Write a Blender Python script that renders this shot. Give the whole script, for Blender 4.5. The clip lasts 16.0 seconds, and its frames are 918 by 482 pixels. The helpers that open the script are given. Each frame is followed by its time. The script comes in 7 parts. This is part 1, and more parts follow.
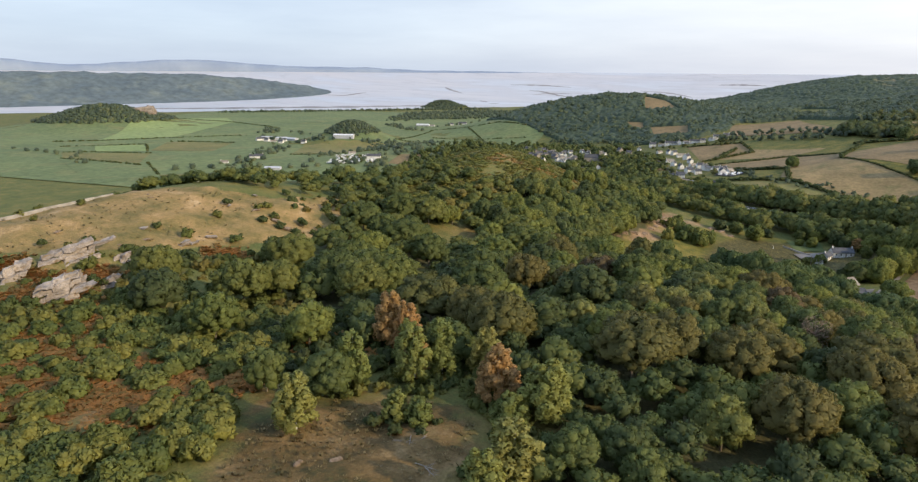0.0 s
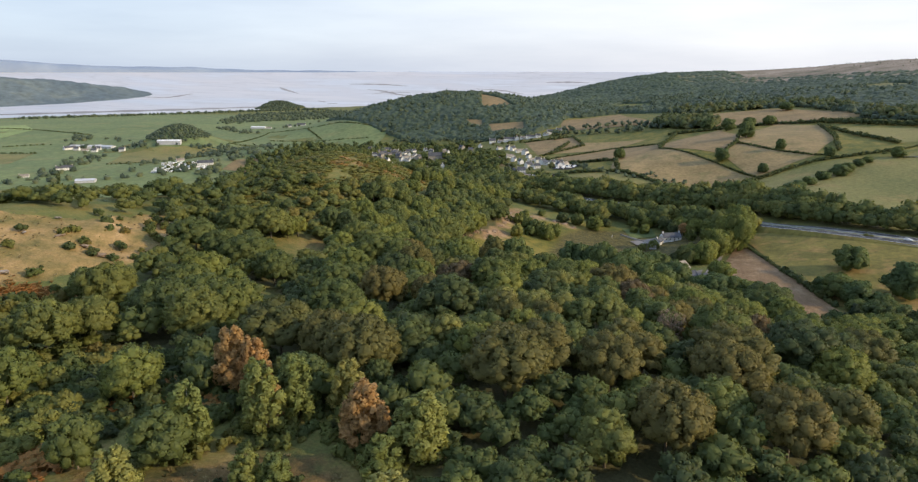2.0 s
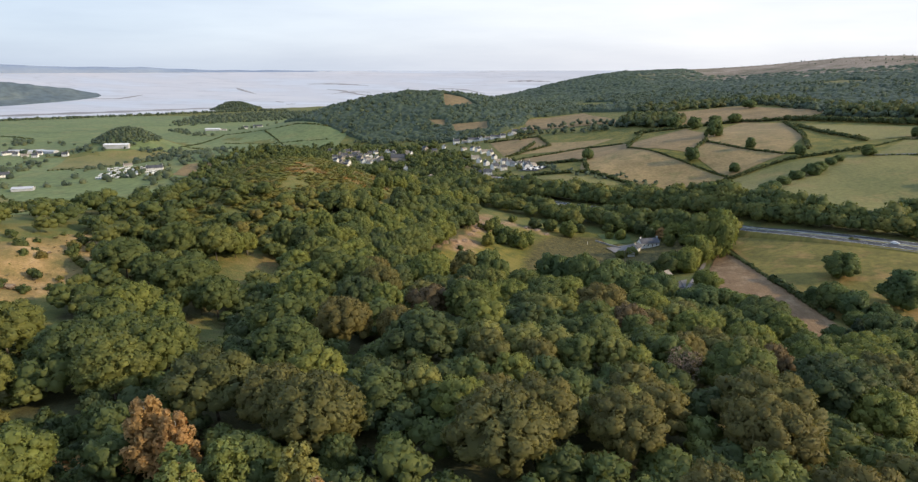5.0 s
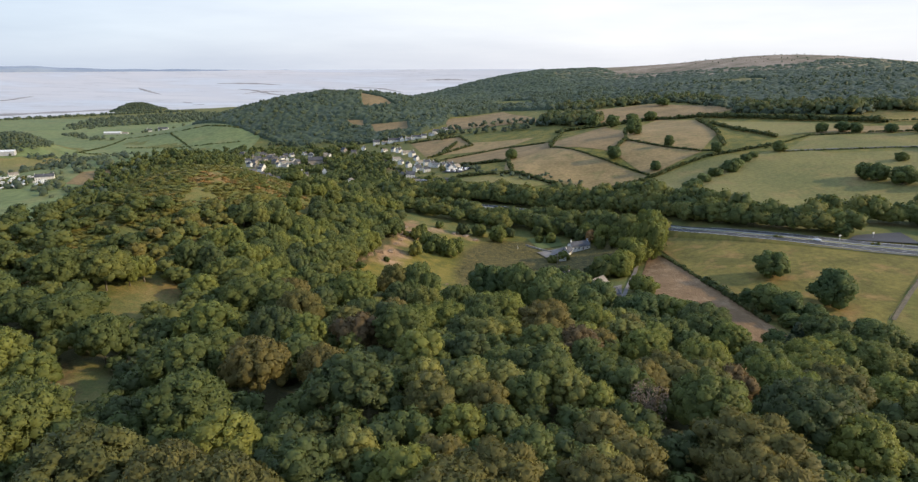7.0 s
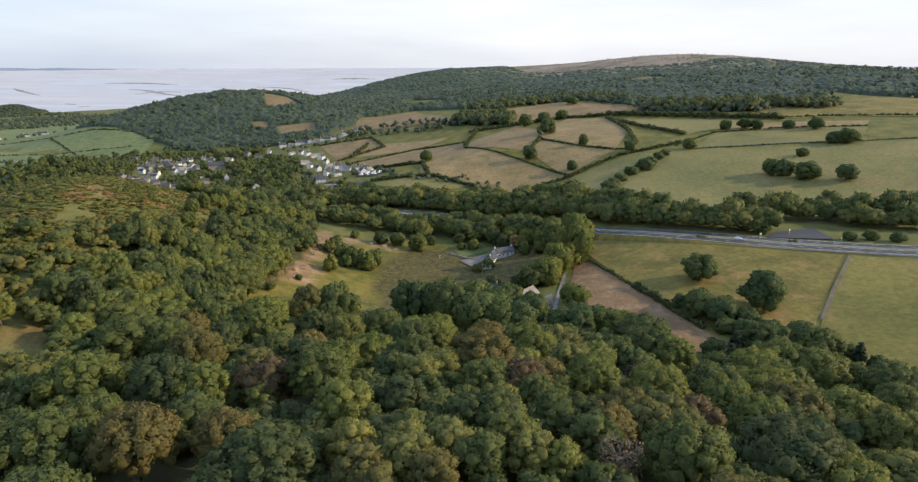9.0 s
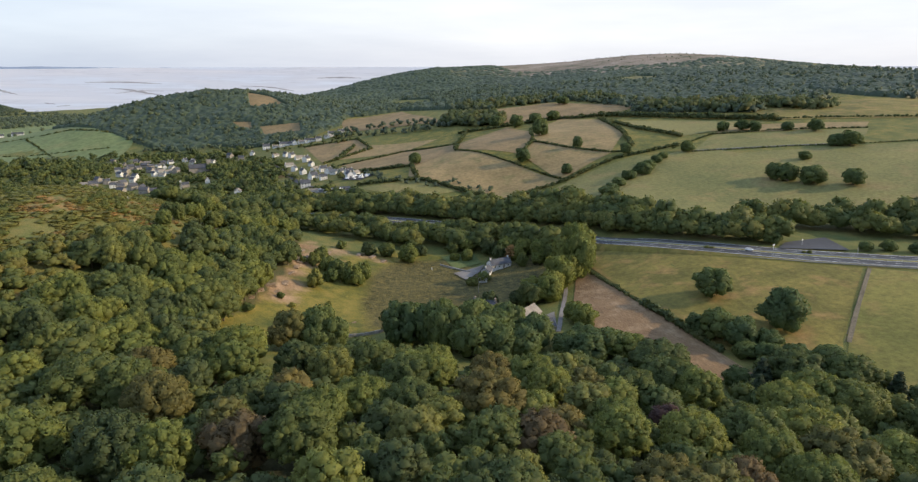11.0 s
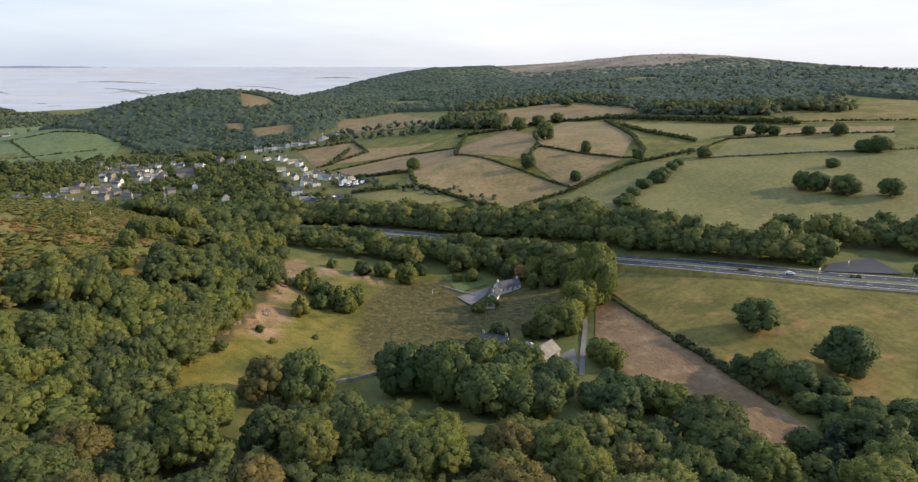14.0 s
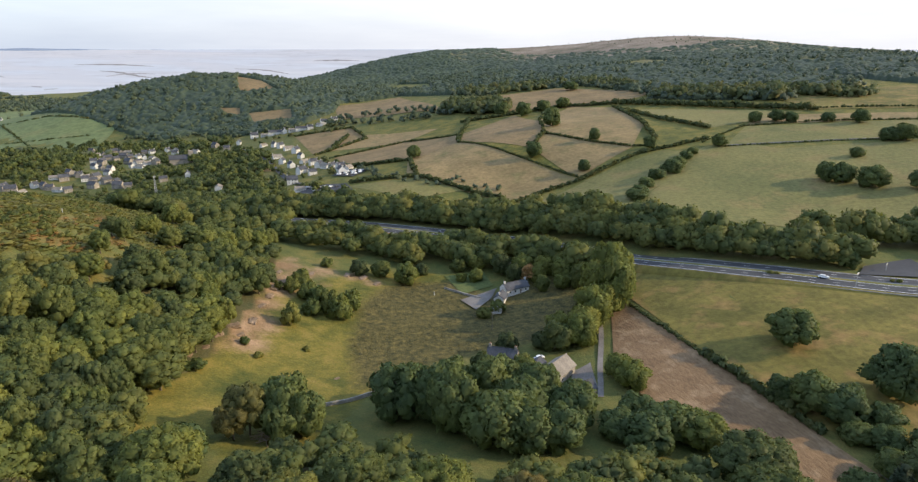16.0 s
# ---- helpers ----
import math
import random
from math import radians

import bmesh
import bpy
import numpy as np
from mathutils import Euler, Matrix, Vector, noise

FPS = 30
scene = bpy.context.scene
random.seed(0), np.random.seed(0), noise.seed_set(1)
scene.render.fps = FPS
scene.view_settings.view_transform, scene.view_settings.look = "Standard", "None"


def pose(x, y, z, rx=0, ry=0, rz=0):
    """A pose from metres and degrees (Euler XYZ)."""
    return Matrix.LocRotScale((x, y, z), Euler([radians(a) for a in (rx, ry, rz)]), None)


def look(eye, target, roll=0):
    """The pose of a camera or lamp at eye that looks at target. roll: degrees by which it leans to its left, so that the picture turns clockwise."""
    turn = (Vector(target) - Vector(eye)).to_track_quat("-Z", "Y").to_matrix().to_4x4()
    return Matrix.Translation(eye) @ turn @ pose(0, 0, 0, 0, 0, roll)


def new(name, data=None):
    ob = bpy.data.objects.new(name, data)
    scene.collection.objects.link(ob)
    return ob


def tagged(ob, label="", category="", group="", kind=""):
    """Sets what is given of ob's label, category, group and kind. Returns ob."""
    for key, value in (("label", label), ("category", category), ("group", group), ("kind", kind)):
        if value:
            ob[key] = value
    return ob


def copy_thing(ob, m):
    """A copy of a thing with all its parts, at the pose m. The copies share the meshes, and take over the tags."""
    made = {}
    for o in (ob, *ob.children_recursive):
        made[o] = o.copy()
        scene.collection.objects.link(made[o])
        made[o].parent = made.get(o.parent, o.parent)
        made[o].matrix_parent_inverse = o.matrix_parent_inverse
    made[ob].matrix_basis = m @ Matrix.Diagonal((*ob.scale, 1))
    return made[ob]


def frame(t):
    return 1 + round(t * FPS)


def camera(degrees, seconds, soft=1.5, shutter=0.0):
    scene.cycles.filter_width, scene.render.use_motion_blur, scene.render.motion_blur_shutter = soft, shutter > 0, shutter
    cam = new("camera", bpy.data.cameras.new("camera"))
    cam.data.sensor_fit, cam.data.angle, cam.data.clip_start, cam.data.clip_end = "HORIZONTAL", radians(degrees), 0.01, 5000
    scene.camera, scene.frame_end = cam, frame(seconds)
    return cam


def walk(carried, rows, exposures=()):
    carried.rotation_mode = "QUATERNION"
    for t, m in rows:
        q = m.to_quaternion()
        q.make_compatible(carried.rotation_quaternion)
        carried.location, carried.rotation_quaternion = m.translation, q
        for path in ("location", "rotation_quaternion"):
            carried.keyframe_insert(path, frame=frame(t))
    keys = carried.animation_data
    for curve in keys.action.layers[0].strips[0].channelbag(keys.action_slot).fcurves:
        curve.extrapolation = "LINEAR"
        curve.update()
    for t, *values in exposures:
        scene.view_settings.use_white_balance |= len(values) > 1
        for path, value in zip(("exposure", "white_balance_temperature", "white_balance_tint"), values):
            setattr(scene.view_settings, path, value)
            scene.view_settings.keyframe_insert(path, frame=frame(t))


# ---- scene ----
import itertools

cam = camera(71.4, 16.0, soft=1.3)
PATH = [
    (0, (10.066, -56.036, 104.457), (9.435, -54.209, 103.943), 0.4),
    (0.5, (8.768, -52.702, 104.567), (8.206, -50.853, 104.052), 0.4),
    (1, (7.452, -49.239, 104.524), (7.006, -47.358, 104.01), 0.3),
    (1.5, (6.14, -45.842, 104.653), (5.845, -43.932, 104.139), 0.2),
    (2, (5.013, -42.256, 104.7), (4.842, -40.331, 104.185), 0.1),
    (2.5, (3.813, -38.334, 104.625), (3.691, -36.405, 104.11), 0.0),
    (3, (2.729, -33.909, 104.569), (2.629, -31.979, 104.053), 0.1),
    (3.5, (1.554, -29.018, 104.456), (1.47, -27.087, 103.94), 0.1),
    (3.7, (1.169, -26.868, 104.419), (1.089, -24.938, 103.901), 0.0),
    (5.8, (-1.339, -3.706, 104.13), (-1.337, -1.774, 103.613), -0.1),
    (6, (-1.812, -1.444, 104.351), (-1.782, 0.487, 103.832), -0.1),
    (6.5, (-1.968, 3.963, 104.751), (-1.868, 5.892, 104.23), -0.1),
    (7, (-2.367, 9.866, 104.813), (-2.183, 11.788, 104.291), -0.2),
    (7.5, (-2.749, 15.997, 105.026), (-2.479, 17.908, 104.502), -0.2),
    (8, (-2.883, 22.204, 104.906), (-2.525, 24.101, 104.381), -0.2),
    (8.5, (-3.095, 28.73, 104.952), (-2.673, 30.613, 104.425), -0.1),
    (9, (-2.752, 35.203, 104.89), (-2.302, 37.079, 104.364), -0.2),
    (9.2, (-2.411, 37.848, 104.804), (-1.955, 39.722, 104.276), -0.2),
    (11.5, (0.274, 66.899, 105.721), (0.767, 68.764, 105.192), -0.1),
    (12, (1.572, 73.743, 105.548), (2.066, 75.608, 105.019), -0.1),
    (12.5, (2.648, 80.511, 105.389), (3.143, 82.376, 104.86), -0.1),
    (13, (3.914, 86.935, 105.287), (4.409, 88.8, 104.76), -0.0),
    (13.5, (5.305, 93.824, 105.312), (5.8, 95.688, 104.784), 0.0),
    (14, (6.177, 100.264, 105.532), (6.675, 102.128, 105.003), 0.0),
    (14.5, (7.434, 106.688, 105.643), (7.932, 108.552, 105.115), 0.0),
    (15, (8.752, 113.229, 105.774), (9.249, 115.092, 105.243), 0.0),
    (15.5, (10.313, 119.511, 105.882), (10.808, 121.371, 105.337), -0.0),
    (16, (11.716, 126.106, 105.965), (12.207, 127.957, 105.387), -0.0),
]
walk(cam, [(t, look(e, a, r)) for t, e, a, r in PATH], exposures=((0.0, 0.0), (15.3, 0.0), (15.6, 0.03), (16.0, 0.09)))

# ---- world, sun, exposure ----
SUN_AZ, SUN_EL = 103.0, 25.0            # degrees clockwise from +y, and above the horizon
world = bpy.data.worlds.new("sky")
scene.world = world
world.use_nodes = True
wn, wl = world.node_tree.nodes, world.node_tree.links
wn.clear()
w_out = wn.new("ShaderNodeOutputWorld")
w_bg = wn.new("ShaderNodeBackground")
w_sky = wn.new("ShaderNodeTexSky")
w_sky.sky_type = "NISHITA"
w_sky.sun_disc = False
w_sky.sun_elevation, w_sky.sun_rotation = radians(SUN_EL), radians(SUN_AZ)
w_sky.air_density, w_sky.dust_density, w_sky.ozone_density = 1.0, 1.2, 1.5
w_co = wn.new("ShaderNodeTexCoord")
w_map = wn.new("ShaderNodeMapping")
w_map.inputs["Scale"].default_value = (1.0, 1.0, 7.0)
w_noise = wn.new("ShaderNodeTexNoise")
w_noise.inputs["Scale"].default_value = 2.2
w_noise.inputs["Detail"].default_value = 6.0
w_noise.inputs["Roughness"].default_value = 0.55
w_ramp = wn.new("ShaderNodeValToRGB")
w_ramp.color_ramp.elements[0].position, w_ramp.color_ramp.elements[0].color = 0.35, (0.92, 0.93, 0.96, 1)
w_ramp.color_ramp.elements[1].position, w_ramp.color_ramp.elements[1].color = 0.68, (1.12, 1.11, 1.09, 1)
w_sep = wn.new("ShaderNodeSeparateXYZ")
w_side = wn.new("ShaderNodeMapRange")                          # the veil is whiter towards the sunny side
w_side.interpolation_type = "SMOOTHSTEP"
w_side.inputs["From Min"].default_value, w_side.inputs["From Max"].default_value = -0.70, 0.38
w_veil = wn.new("ShaderNodeMixRGB")
w_veil.inputs["Color1"].default_value, w_veil.inputs["Color2"].default_value = (5.9, 6.9, 8.3, 1), (9.0, 9.2, 9.7, 1)
w_high = wn.new("ShaderNodeMapRange")                          # the veil thins to blue overhead
w_high.interpolation_type = "SMOOTHSTEP"
w_high.inputs["From Min"].default_value, w_high.inputs["From Max"].default_value = 0.24, 0.70
w_blue = wn.new("ShaderNodeMixRGB")
w_blue.inputs["Color2"].default_value = (5.8, 7.9, 11.8, 1)
w_puff = wn.new("ShaderNodeMixRGB")
w_puff.blend_type = "MULTIPLY"
w_puff.inputs["Fac"].default_value = 1.0
w_mix = wn.new("ShaderNodeMixRGB")
w_mix.inputs["Fac"].default_value = 0.82                       # thin high cloud over nearly all the sky
wl.new(w_co.outputs["Generated"], w_map.inputs["Vector"])
wl.new(w_map.outputs["Vector"], w_noise.inputs["Vector"])
wl.new(w_noise.outputs["Fac"], w_ramp.inputs["Fac"])
wl.new(w_co.outputs["Generated"], w_sep.inputs["Vector"])
wl.new(w_sep.outputs["X"], w_side.inputs["Value"])
wl.new(w_side.outputs["Result"], w_veil.inputs["Fac"])
wl.new(w_sep.outputs["Z"], w_high.inputs["Value"])
wl.new(w_high.outputs["Result"], w_blue.inputs["Fac"])
wl.new(w_veil.outputs["Color"], w_blue.inputs["Color1"])
wl.new(w_blue.outputs["Color"], w_puff.inputs["Color1"])
wl.new(w_ramp.outputs["Color"], w_puff.inputs["Color2"])
wl.new(w_sky.outputs["Color"], w_mix.inputs["Color1"])
w_low = wn.new("ShaderNodeMapRange")                           # the veil is denser low over the bay
w_low.interpolation_type = "SMOOTHSTEP"
w_low.inputs["From Min"].default_value, w_low.inputs["From Max"].default_value = 0.0, 0.06
w_band = wn.new("ShaderNodeMixRGB")
w_band.inputs["Color1"].default_value, w_band.inputs["Color2"].default_value = (0.90, 0.90, 0.92, 1), (1, 1, 1, 1)
w_dim = wn.new("ShaderNodeMixRGB")
w_dim.blend_type = "MULTIPLY"
w_dim.inputs["Fac"].default_value = 1.0
wl.new(w_sep.outputs["Z"], w_low.inputs["Value"])
wl.new(w_low.outputs["Result"], w_band.inputs["Fac"])
wl.new(w_puff.outputs["Color"], w_dim.inputs["Color1"])
wl.new(w_band.outputs["Color"], w_dim.inputs["Color2"])
wl.new(w_dim.outputs["Color"], w_mix.inputs["Color2"])
wl.new(w_mix.outputs["Color"], w_bg.inputs["Color"])
w_bg.inputs["Strength"].default_value = 0.120
wl.new(w_bg.outputs["Background"], w_out.inputs["Surface"])

sun_data = bpy.data.lights.new("sun", "SUN")
sun_data.energy, sun_data.angle, sun_data.color = 4.8, radians(1.2), (1.0, 0.805, 0.535)
sun = new("sun", sun_data)
sa, se = radians(SUN_AZ), radians(SUN_EL)
SUN_DIR = Vector((math.sin(sa) * math.cos(se), math.cos(sa) * math.cos(se), math.sin(se)))
sun.matrix_world = look(SUN_DIR * 300.0, (0, 0, 0))
scene.view_settings.exposure = 0.0

# ---- materials ----
def node_mat(name):
    m = bpy.data.materials.new(name)
    m.use_nodes = True
    n, l = m.node_tree.nodes, m.node_tree.links
    p = n["Principled BSDF"]
    p.inputs["Specular IOR Level"].default_value = 0.25
    return m, n, l, p


def noise_fac(n, l, scale, detail=4.0, rough=0.55, co=None, stretch=None):
    t = n.new("ShaderNodeTexNoise")
    t.inputs["Scale"].default_value = scale
    t.inputs["Detail"].default_value = detail
    t.inputs["Roughness"].default_value = rough
    if co is None:
        co = n.new("ShaderNodeNewGeometry").outputs["Position"]
    if stretch:
        mp = n.new("ShaderNodeMapping")
        mp.inputs["Rotation"].default_value = (0, 0, radians(stretch[3]))
        mp.inputs["Scale"].default_value = stretch[:3]
        l.new(co, mp.inputs["Vector"])
        co = mp.outputs["Vector"]
    l.new(co, t.inputs["Vector"])
    return t.outputs["Fac"]


def ramp(n, l, fac, stops):
    r = n.new("ShaderNodeValToRGB")
    while len(r.color_ramp.elements) < len(stops):
        r.color_ramp.elements.new(0.5)
    for e, (pos, col) in zip(r.color_ramp.elements, stops):
        e.position, e.color = pos, (*col, 1)
    l.new(fac, r.inputs["Fac"])
    return r.outputs["Color"]


def mix(n, l, fac, a, b, mode="MIX"):
    m = n.new("ShaderNodeMixRGB")
    m.blend_type = mode
    for sock, v in ((m.inputs["Fac"], fac), (m.inputs["Color1"], a), (m.inputs["Color2"], b)):
        if isinstance(v, (int, float)):
            sock.default_value = v
        elif isinstance(v, tuple):
            sock.default_value = (*v, 1)
        else:
            l.new(v, sock)
    return m.outputs["Color"]


def bump(n, l, p, fac, strength, distance):
    b = n.new("ShaderNodeBump")
    b.inputs["Strength"].default_value = strength
    b.inputs["Distance"].default_value = distance
    l.new(fac, b.inputs["Height"])
    l.new(b.outputs["Normal"], p.inputs["Normal"])


def two_tone(name, dark, light, big=0.02, fine=0.6, rough=0.9, relief=0.3, stretch=None, third=None):
    """A surface that varies at a large and at a fine scale."""
    m, n, l, p = node_mat(name)
    a = noise_fac(n, l, big, 5.0, 0.6)
    b = noise_fac(n, l, fine, 6.0, 0.65, stretch=stretch)
    c = ramp(n, l, a, [(0.35, dark), (0.66, light)])
    if third:
        c = mix(n, l, ramp(n, l, noise_fac(n, l, big * 2.7, 4.0), [(0.52, (0, 0, 0)), (0.7, (1, 1, 1))]), c, third)
    v = ramp(n, l, b, [(0.25, (0.62, 0.62, 0.62)), (0.75, (1.32, 1.32, 1.32))])
    l.new(mix(n, l, 1.0, c, v, "MULTIPLY"), p.inputs["Base Color"])
    p.inputs["Roughness"].default_value = rough
    bump(n, l, p, b, relief, 0.4 if fine < 2 else 0.03)
    return m


def leaf_mat(name, stops, by_attr=False, sheen=0.42):
    """Foliage: the tint runs over the stops from tree to tree, with finer change from leaf to leaf."""
    m, n, l, p = node_mat(name)
    if by_attr:
        at = n.new("ShaderNodeAttribute")
        at.attribute_name = "tint"
        tint = at.outputs["Fac"]
    else:
        tint = n.new("ShaderNodeObjectInfo").outputs["Random"]
    c = ramp(n, l, tint, stops)
    isl = n.new("ShaderNodeNewGeometry").outputs["Random Per Island"]
    spread = [(0.0, (0.80, 0.82, 0.82)), (1.0, (1.22, 1.2, 1.14))] if by_attr else [(0.0, (0.76, 0.78, 0.78)), (0.7, (1.04, 1.04, 1.02)), (1.0, (1.34, 1.32, 1.24))]
    c = mix(n, l, 1.0, c, ramp(n, l, isl, spread), "MULTIPLY")
    c = mix(n, l, 1.0, c, ramp(n, l, noise_fac(n, l, 0.22, 3.0), [(0.3, (0.84, 0.88, 0.88)), (0.7, (1.18, 1.14, 1.06))]), "MULTIPLY")
    l.new(c, p.inputs["Base Color"])
    p.inputs["Roughness"].default_value = 0.6
    p.inputs["Specular IOR Level"].default_value = 0.2
    tr = n.new("ShaderNodeBsdfTranslucent")
    l.new(c, tr.inputs["Color"])
    ms = n.new("ShaderNodeMixShader")
    ms.inputs["Fac"].default_value = sheen
    l.new(p.outputs["BSDF"], ms.inputs[1])
    l.new(tr.outputs["BSDF"], ms.inputs[2])
    l.new(ms.outputs["Shader"], n["Material Output"].inputs["Surface"])
    return m


GREENS = [(0.0, (0.077, 0.098, 0.040)), (0.35, (0.102, 0.127, 0.043)), (0.7, (0.135, 0.155, 0.046)), (1.0, (0.174, 0.178, 0.051))]
BROWNS = [(0.0, (0.119, 0.123, 0.043)), (0.5, (0.146, 0.134, 0.045)), (1.0, (0.171, 0.141, 0.048))]
M_LEAF = leaf_mat("leaves", GREENS)
M_ASHLEAF = leaf_mat("ash_leaves", [(0.0, (0.133, 0.158, 0.045)), (0.5, (0.161, 0.182, 0.048)), (1.0, (0.197, 0.205, 0.052))])
M_LIMELEAF = leaf_mat("lime_leaves", [(0.0, (0.170, 0.176, 0.058)), (1.0, (0.220, 0.215, 0.064))])
M_RUDDYLEAF = leaf_mat("ruddy_leaves", [(0.0, (0.125, 0.092, 0.048)), (1.0, (0.150, 0.108, 0.052))])
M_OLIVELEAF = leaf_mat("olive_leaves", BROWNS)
M_COPPER = leaf_mat("copper_leaves", [(0.0, (0.075, 0.045, 0.045)), (1.0, (0.085, 0.05, 0.045))])
M_LEAF_WOOD = leaf_mat("woodland_leaves", [(0.0, (0.066, 0.082, 0.036)), (0.3, (0.095, 0.120, 0.040)), (0.52, (0.138, 0.154, 0.045)), (0.78, (0.182, 0.168, 0.048)), (1.0, (0.196, 0.145, 0.050))], by_attr=True)
# cooler and greyer than the near leaves: some distance haze in the colour
M_FARLEAF = leaf_mat("haze_tinted_far_leaves", [(0.0, (0.044, 0.060, 0.038)), (0.45, (0.060, 0.080, 0.046)), (0.75, (0.080, 0.098, 0.052)), (1.0, (0.112, 0.122, 0.060))], by_attr=True, sheen=0.15)
M_BIRCH = leaf_mat("birch_leaves", [(0.0, (0.185, 0.215, 0.068)), (0.6, (0.24, 0.25, 0.074)), (1.0, (0.28, 0.262, 0.084))])
M_RUSSET = leaf_mat("russet_leaves", [(0.0, (0.36, 0.25, 0.105)), (1.0, (0.40, 0.245, 0.105))])
M_SHRUB = leaf_mat("shrub_leaves", [(0.0, (0.100, 0.130, 0.042)), (0.5, (0.150, 0.172, 0.050)), (1.0, (0.225, 0.215, 0.058))])
M_HEDGE = leaf_mat("hedge_leaves", [(0.0, (0.090, 0.126, 0.050)), (1.0, (0.132, 0.162, 0.055))])
M_CONIFER = leaf_mat("conifer_needles", [(0.0, (0.040, 0.060, 0.036)), (1.0, (0.055, 0.078, 0.042))])
M_BRACKEN = leaf_mat("bracken_fronds", [(0.0, (0.150, 0.150, 0.046)), (0.2, (0.29, 0.19, 0.062)), (0.45, (0.40, 0.205, 0.066)), (1.0, (0.50, 0.235, 0.076))], by_attr=True)
M_RIDGEFERN = leaf_mat("rusty_bracken", [(0.0, (0.17, 0.14, 0.05)), (0.5, (0.25, 0.165, 0.06)), (1.0, (0.32, 0.19, 0.07))], by_attr=True)
M_BARK = two_tone("bark", (0.10, 0.08, 0.06), (0.19, 0.16, 0.12), 0.5, 6.0)
M_BIRCHBARK = two_tone("birch_bark", (0.35, 0.33, 0.29), (0.6, 0.58, 0.53), 0.8, 5.0)
M_BLEACHED = two_tone("bleached_wood", (0.26, 0.22, 0.18), (0.38, 0.33, 0.27), 0.8, 6.0)
M_TWIG = two_tone("dead_twigs", (0.16, 0.115, 0.075), (0.25, 0.19, 0.13), 0.5, 5.0)

M_STRAW = two_tone("dry_pasture", (0.092, 0.084, 0.018), (0.188, 0.151, 0.036), 0.028, 0.35, third=(0.238, 0.152, 0.052), relief=0.8)
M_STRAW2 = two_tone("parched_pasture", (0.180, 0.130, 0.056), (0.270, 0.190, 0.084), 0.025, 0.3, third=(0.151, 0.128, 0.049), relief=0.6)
M_TAN = two_tone("tan_pasture", (0.158, 0.110, 0.050), (0.240, 0.163, 0.074), 0.022, 0.3, third=(0.128, 0.102, 0.042), relief=0.6)
M_OLIVE = two_tone("olive_pasture", (0.116, 0.118, 0.038), (0.182, 0.160, 0.052), 0.014, 0.35, third=(0.196, 0.150, 0.056), relief=0.7)
M_CROPPED = two_tone("mown_stubble", (0.148, 0.092, 0.047), (0.219, 0.139, 0.072), 0.06, 0.9, stretch=(1.4, 0.5, 1.0, 62.0), third=(0.265, 0.181, 0.104), relief=0.7)
M_LUSH = two_tone("green_pasture", (0.105, 0.136, 0.053), (0.143, 0.172, 0.064), 0.006, 0.1, third=(0.159, 0.165, 0.064))
M_BRIGHT = two_tone("bright_pasture", (0.180, 0.230, 0.081), (0.225, 0.261, 0.095), 0.006, 0.1)
M_PLOUGH = two_tone("ploughed_earth", (0.25, 0.175, 0.125), (0.31, 0.22, 0.16), 0.008, 0.1)
M_GOLDEN = two_tone("golden_pasture", (0.104, 0.103, 0.023), (0.172, 0.150, 0.036), 0.02, 0.35, third=(0.190, 0.142, 0.042), relief=0.7)
M_LAWN = two_tone("garden_lawn", (0.070, 0.092, 0.030), (0.105, 0.125, 0.040), 0.05, 0.8)
M_ASPHALT = two_tone("asphalt", (0.042, 0.043, 0.048), (0.068, 0.070, 0.076), 0.03, 1.5, rough=0.85, relief=0.1)
M_GRAVEL = two_tone("pale_gravel", (0.125, 0.112, 0.10), (0.20, 0.182, 0.165), 0.1, 2.0)
M_VERGE = two_tone("verge_grass", (0.138, 0.143, 0.033), (0.218, 0.187, 0.049), 0.05, 0.8)
M_PAINT = two_tone("road_paint", (0.55, 0.55, 0.53), (0.72, 0.72, 0.70), 0.2, 2.0, relief=0.02)
M_STONE = two_tone("limestone", (0.185, 0.155, 0.128), (0.355, 0.305, 0.258), 0.16, 1.3, relief=0.9, third=(0.19, 0.135, 0.075))
M_SCAR = two_tone("earthy_scar", (0.17, 0.12, 0.075), (0.29, 0.21, 0.14), 0.15, 0.9, relief=0.9)
M_PATH = two_tone("trodden_earth", (0.10, 0.085, 0.055), (0.17, 0.135, 0.09), 0.12, 1.2)
M_DRYWALL = two_tone("dry_stone", (0.22, 0.205, 0.18), (0.36, 0.33, 0.29), 0.3, 2.5, relief=0.8)
M_STEEL = two_tone("galvanised_steel", (0.35, 0.36, 0.37), (0.5, 0.5, 0.51), 0.5, 4.0, rough=0.45, relief=0.05)
M_WOOD = two_tone("weathered_wood", (0.17, 0.14, 0.11), (0.28, 0.24, 0.19), 0.5, 4.0)
M_RENDER = two_tone("white_render", (0.56, 0.55, 0.52), (0.70, 0.69, 0.66), 0.15, 1.5, relief=0.1)
M_RUBBLE = two_tone("rubble_wall", (0.22, 0.20, 0.17), (0.36, 0.32, 0.27), 0.25, 2.0, relief=0.6)
M_SLATE = two_tone("slate_roof", (0.05, 0.053, 0.062), (0.095, 0.098, 0.108), 0.3, 2.5, rough=0.85)
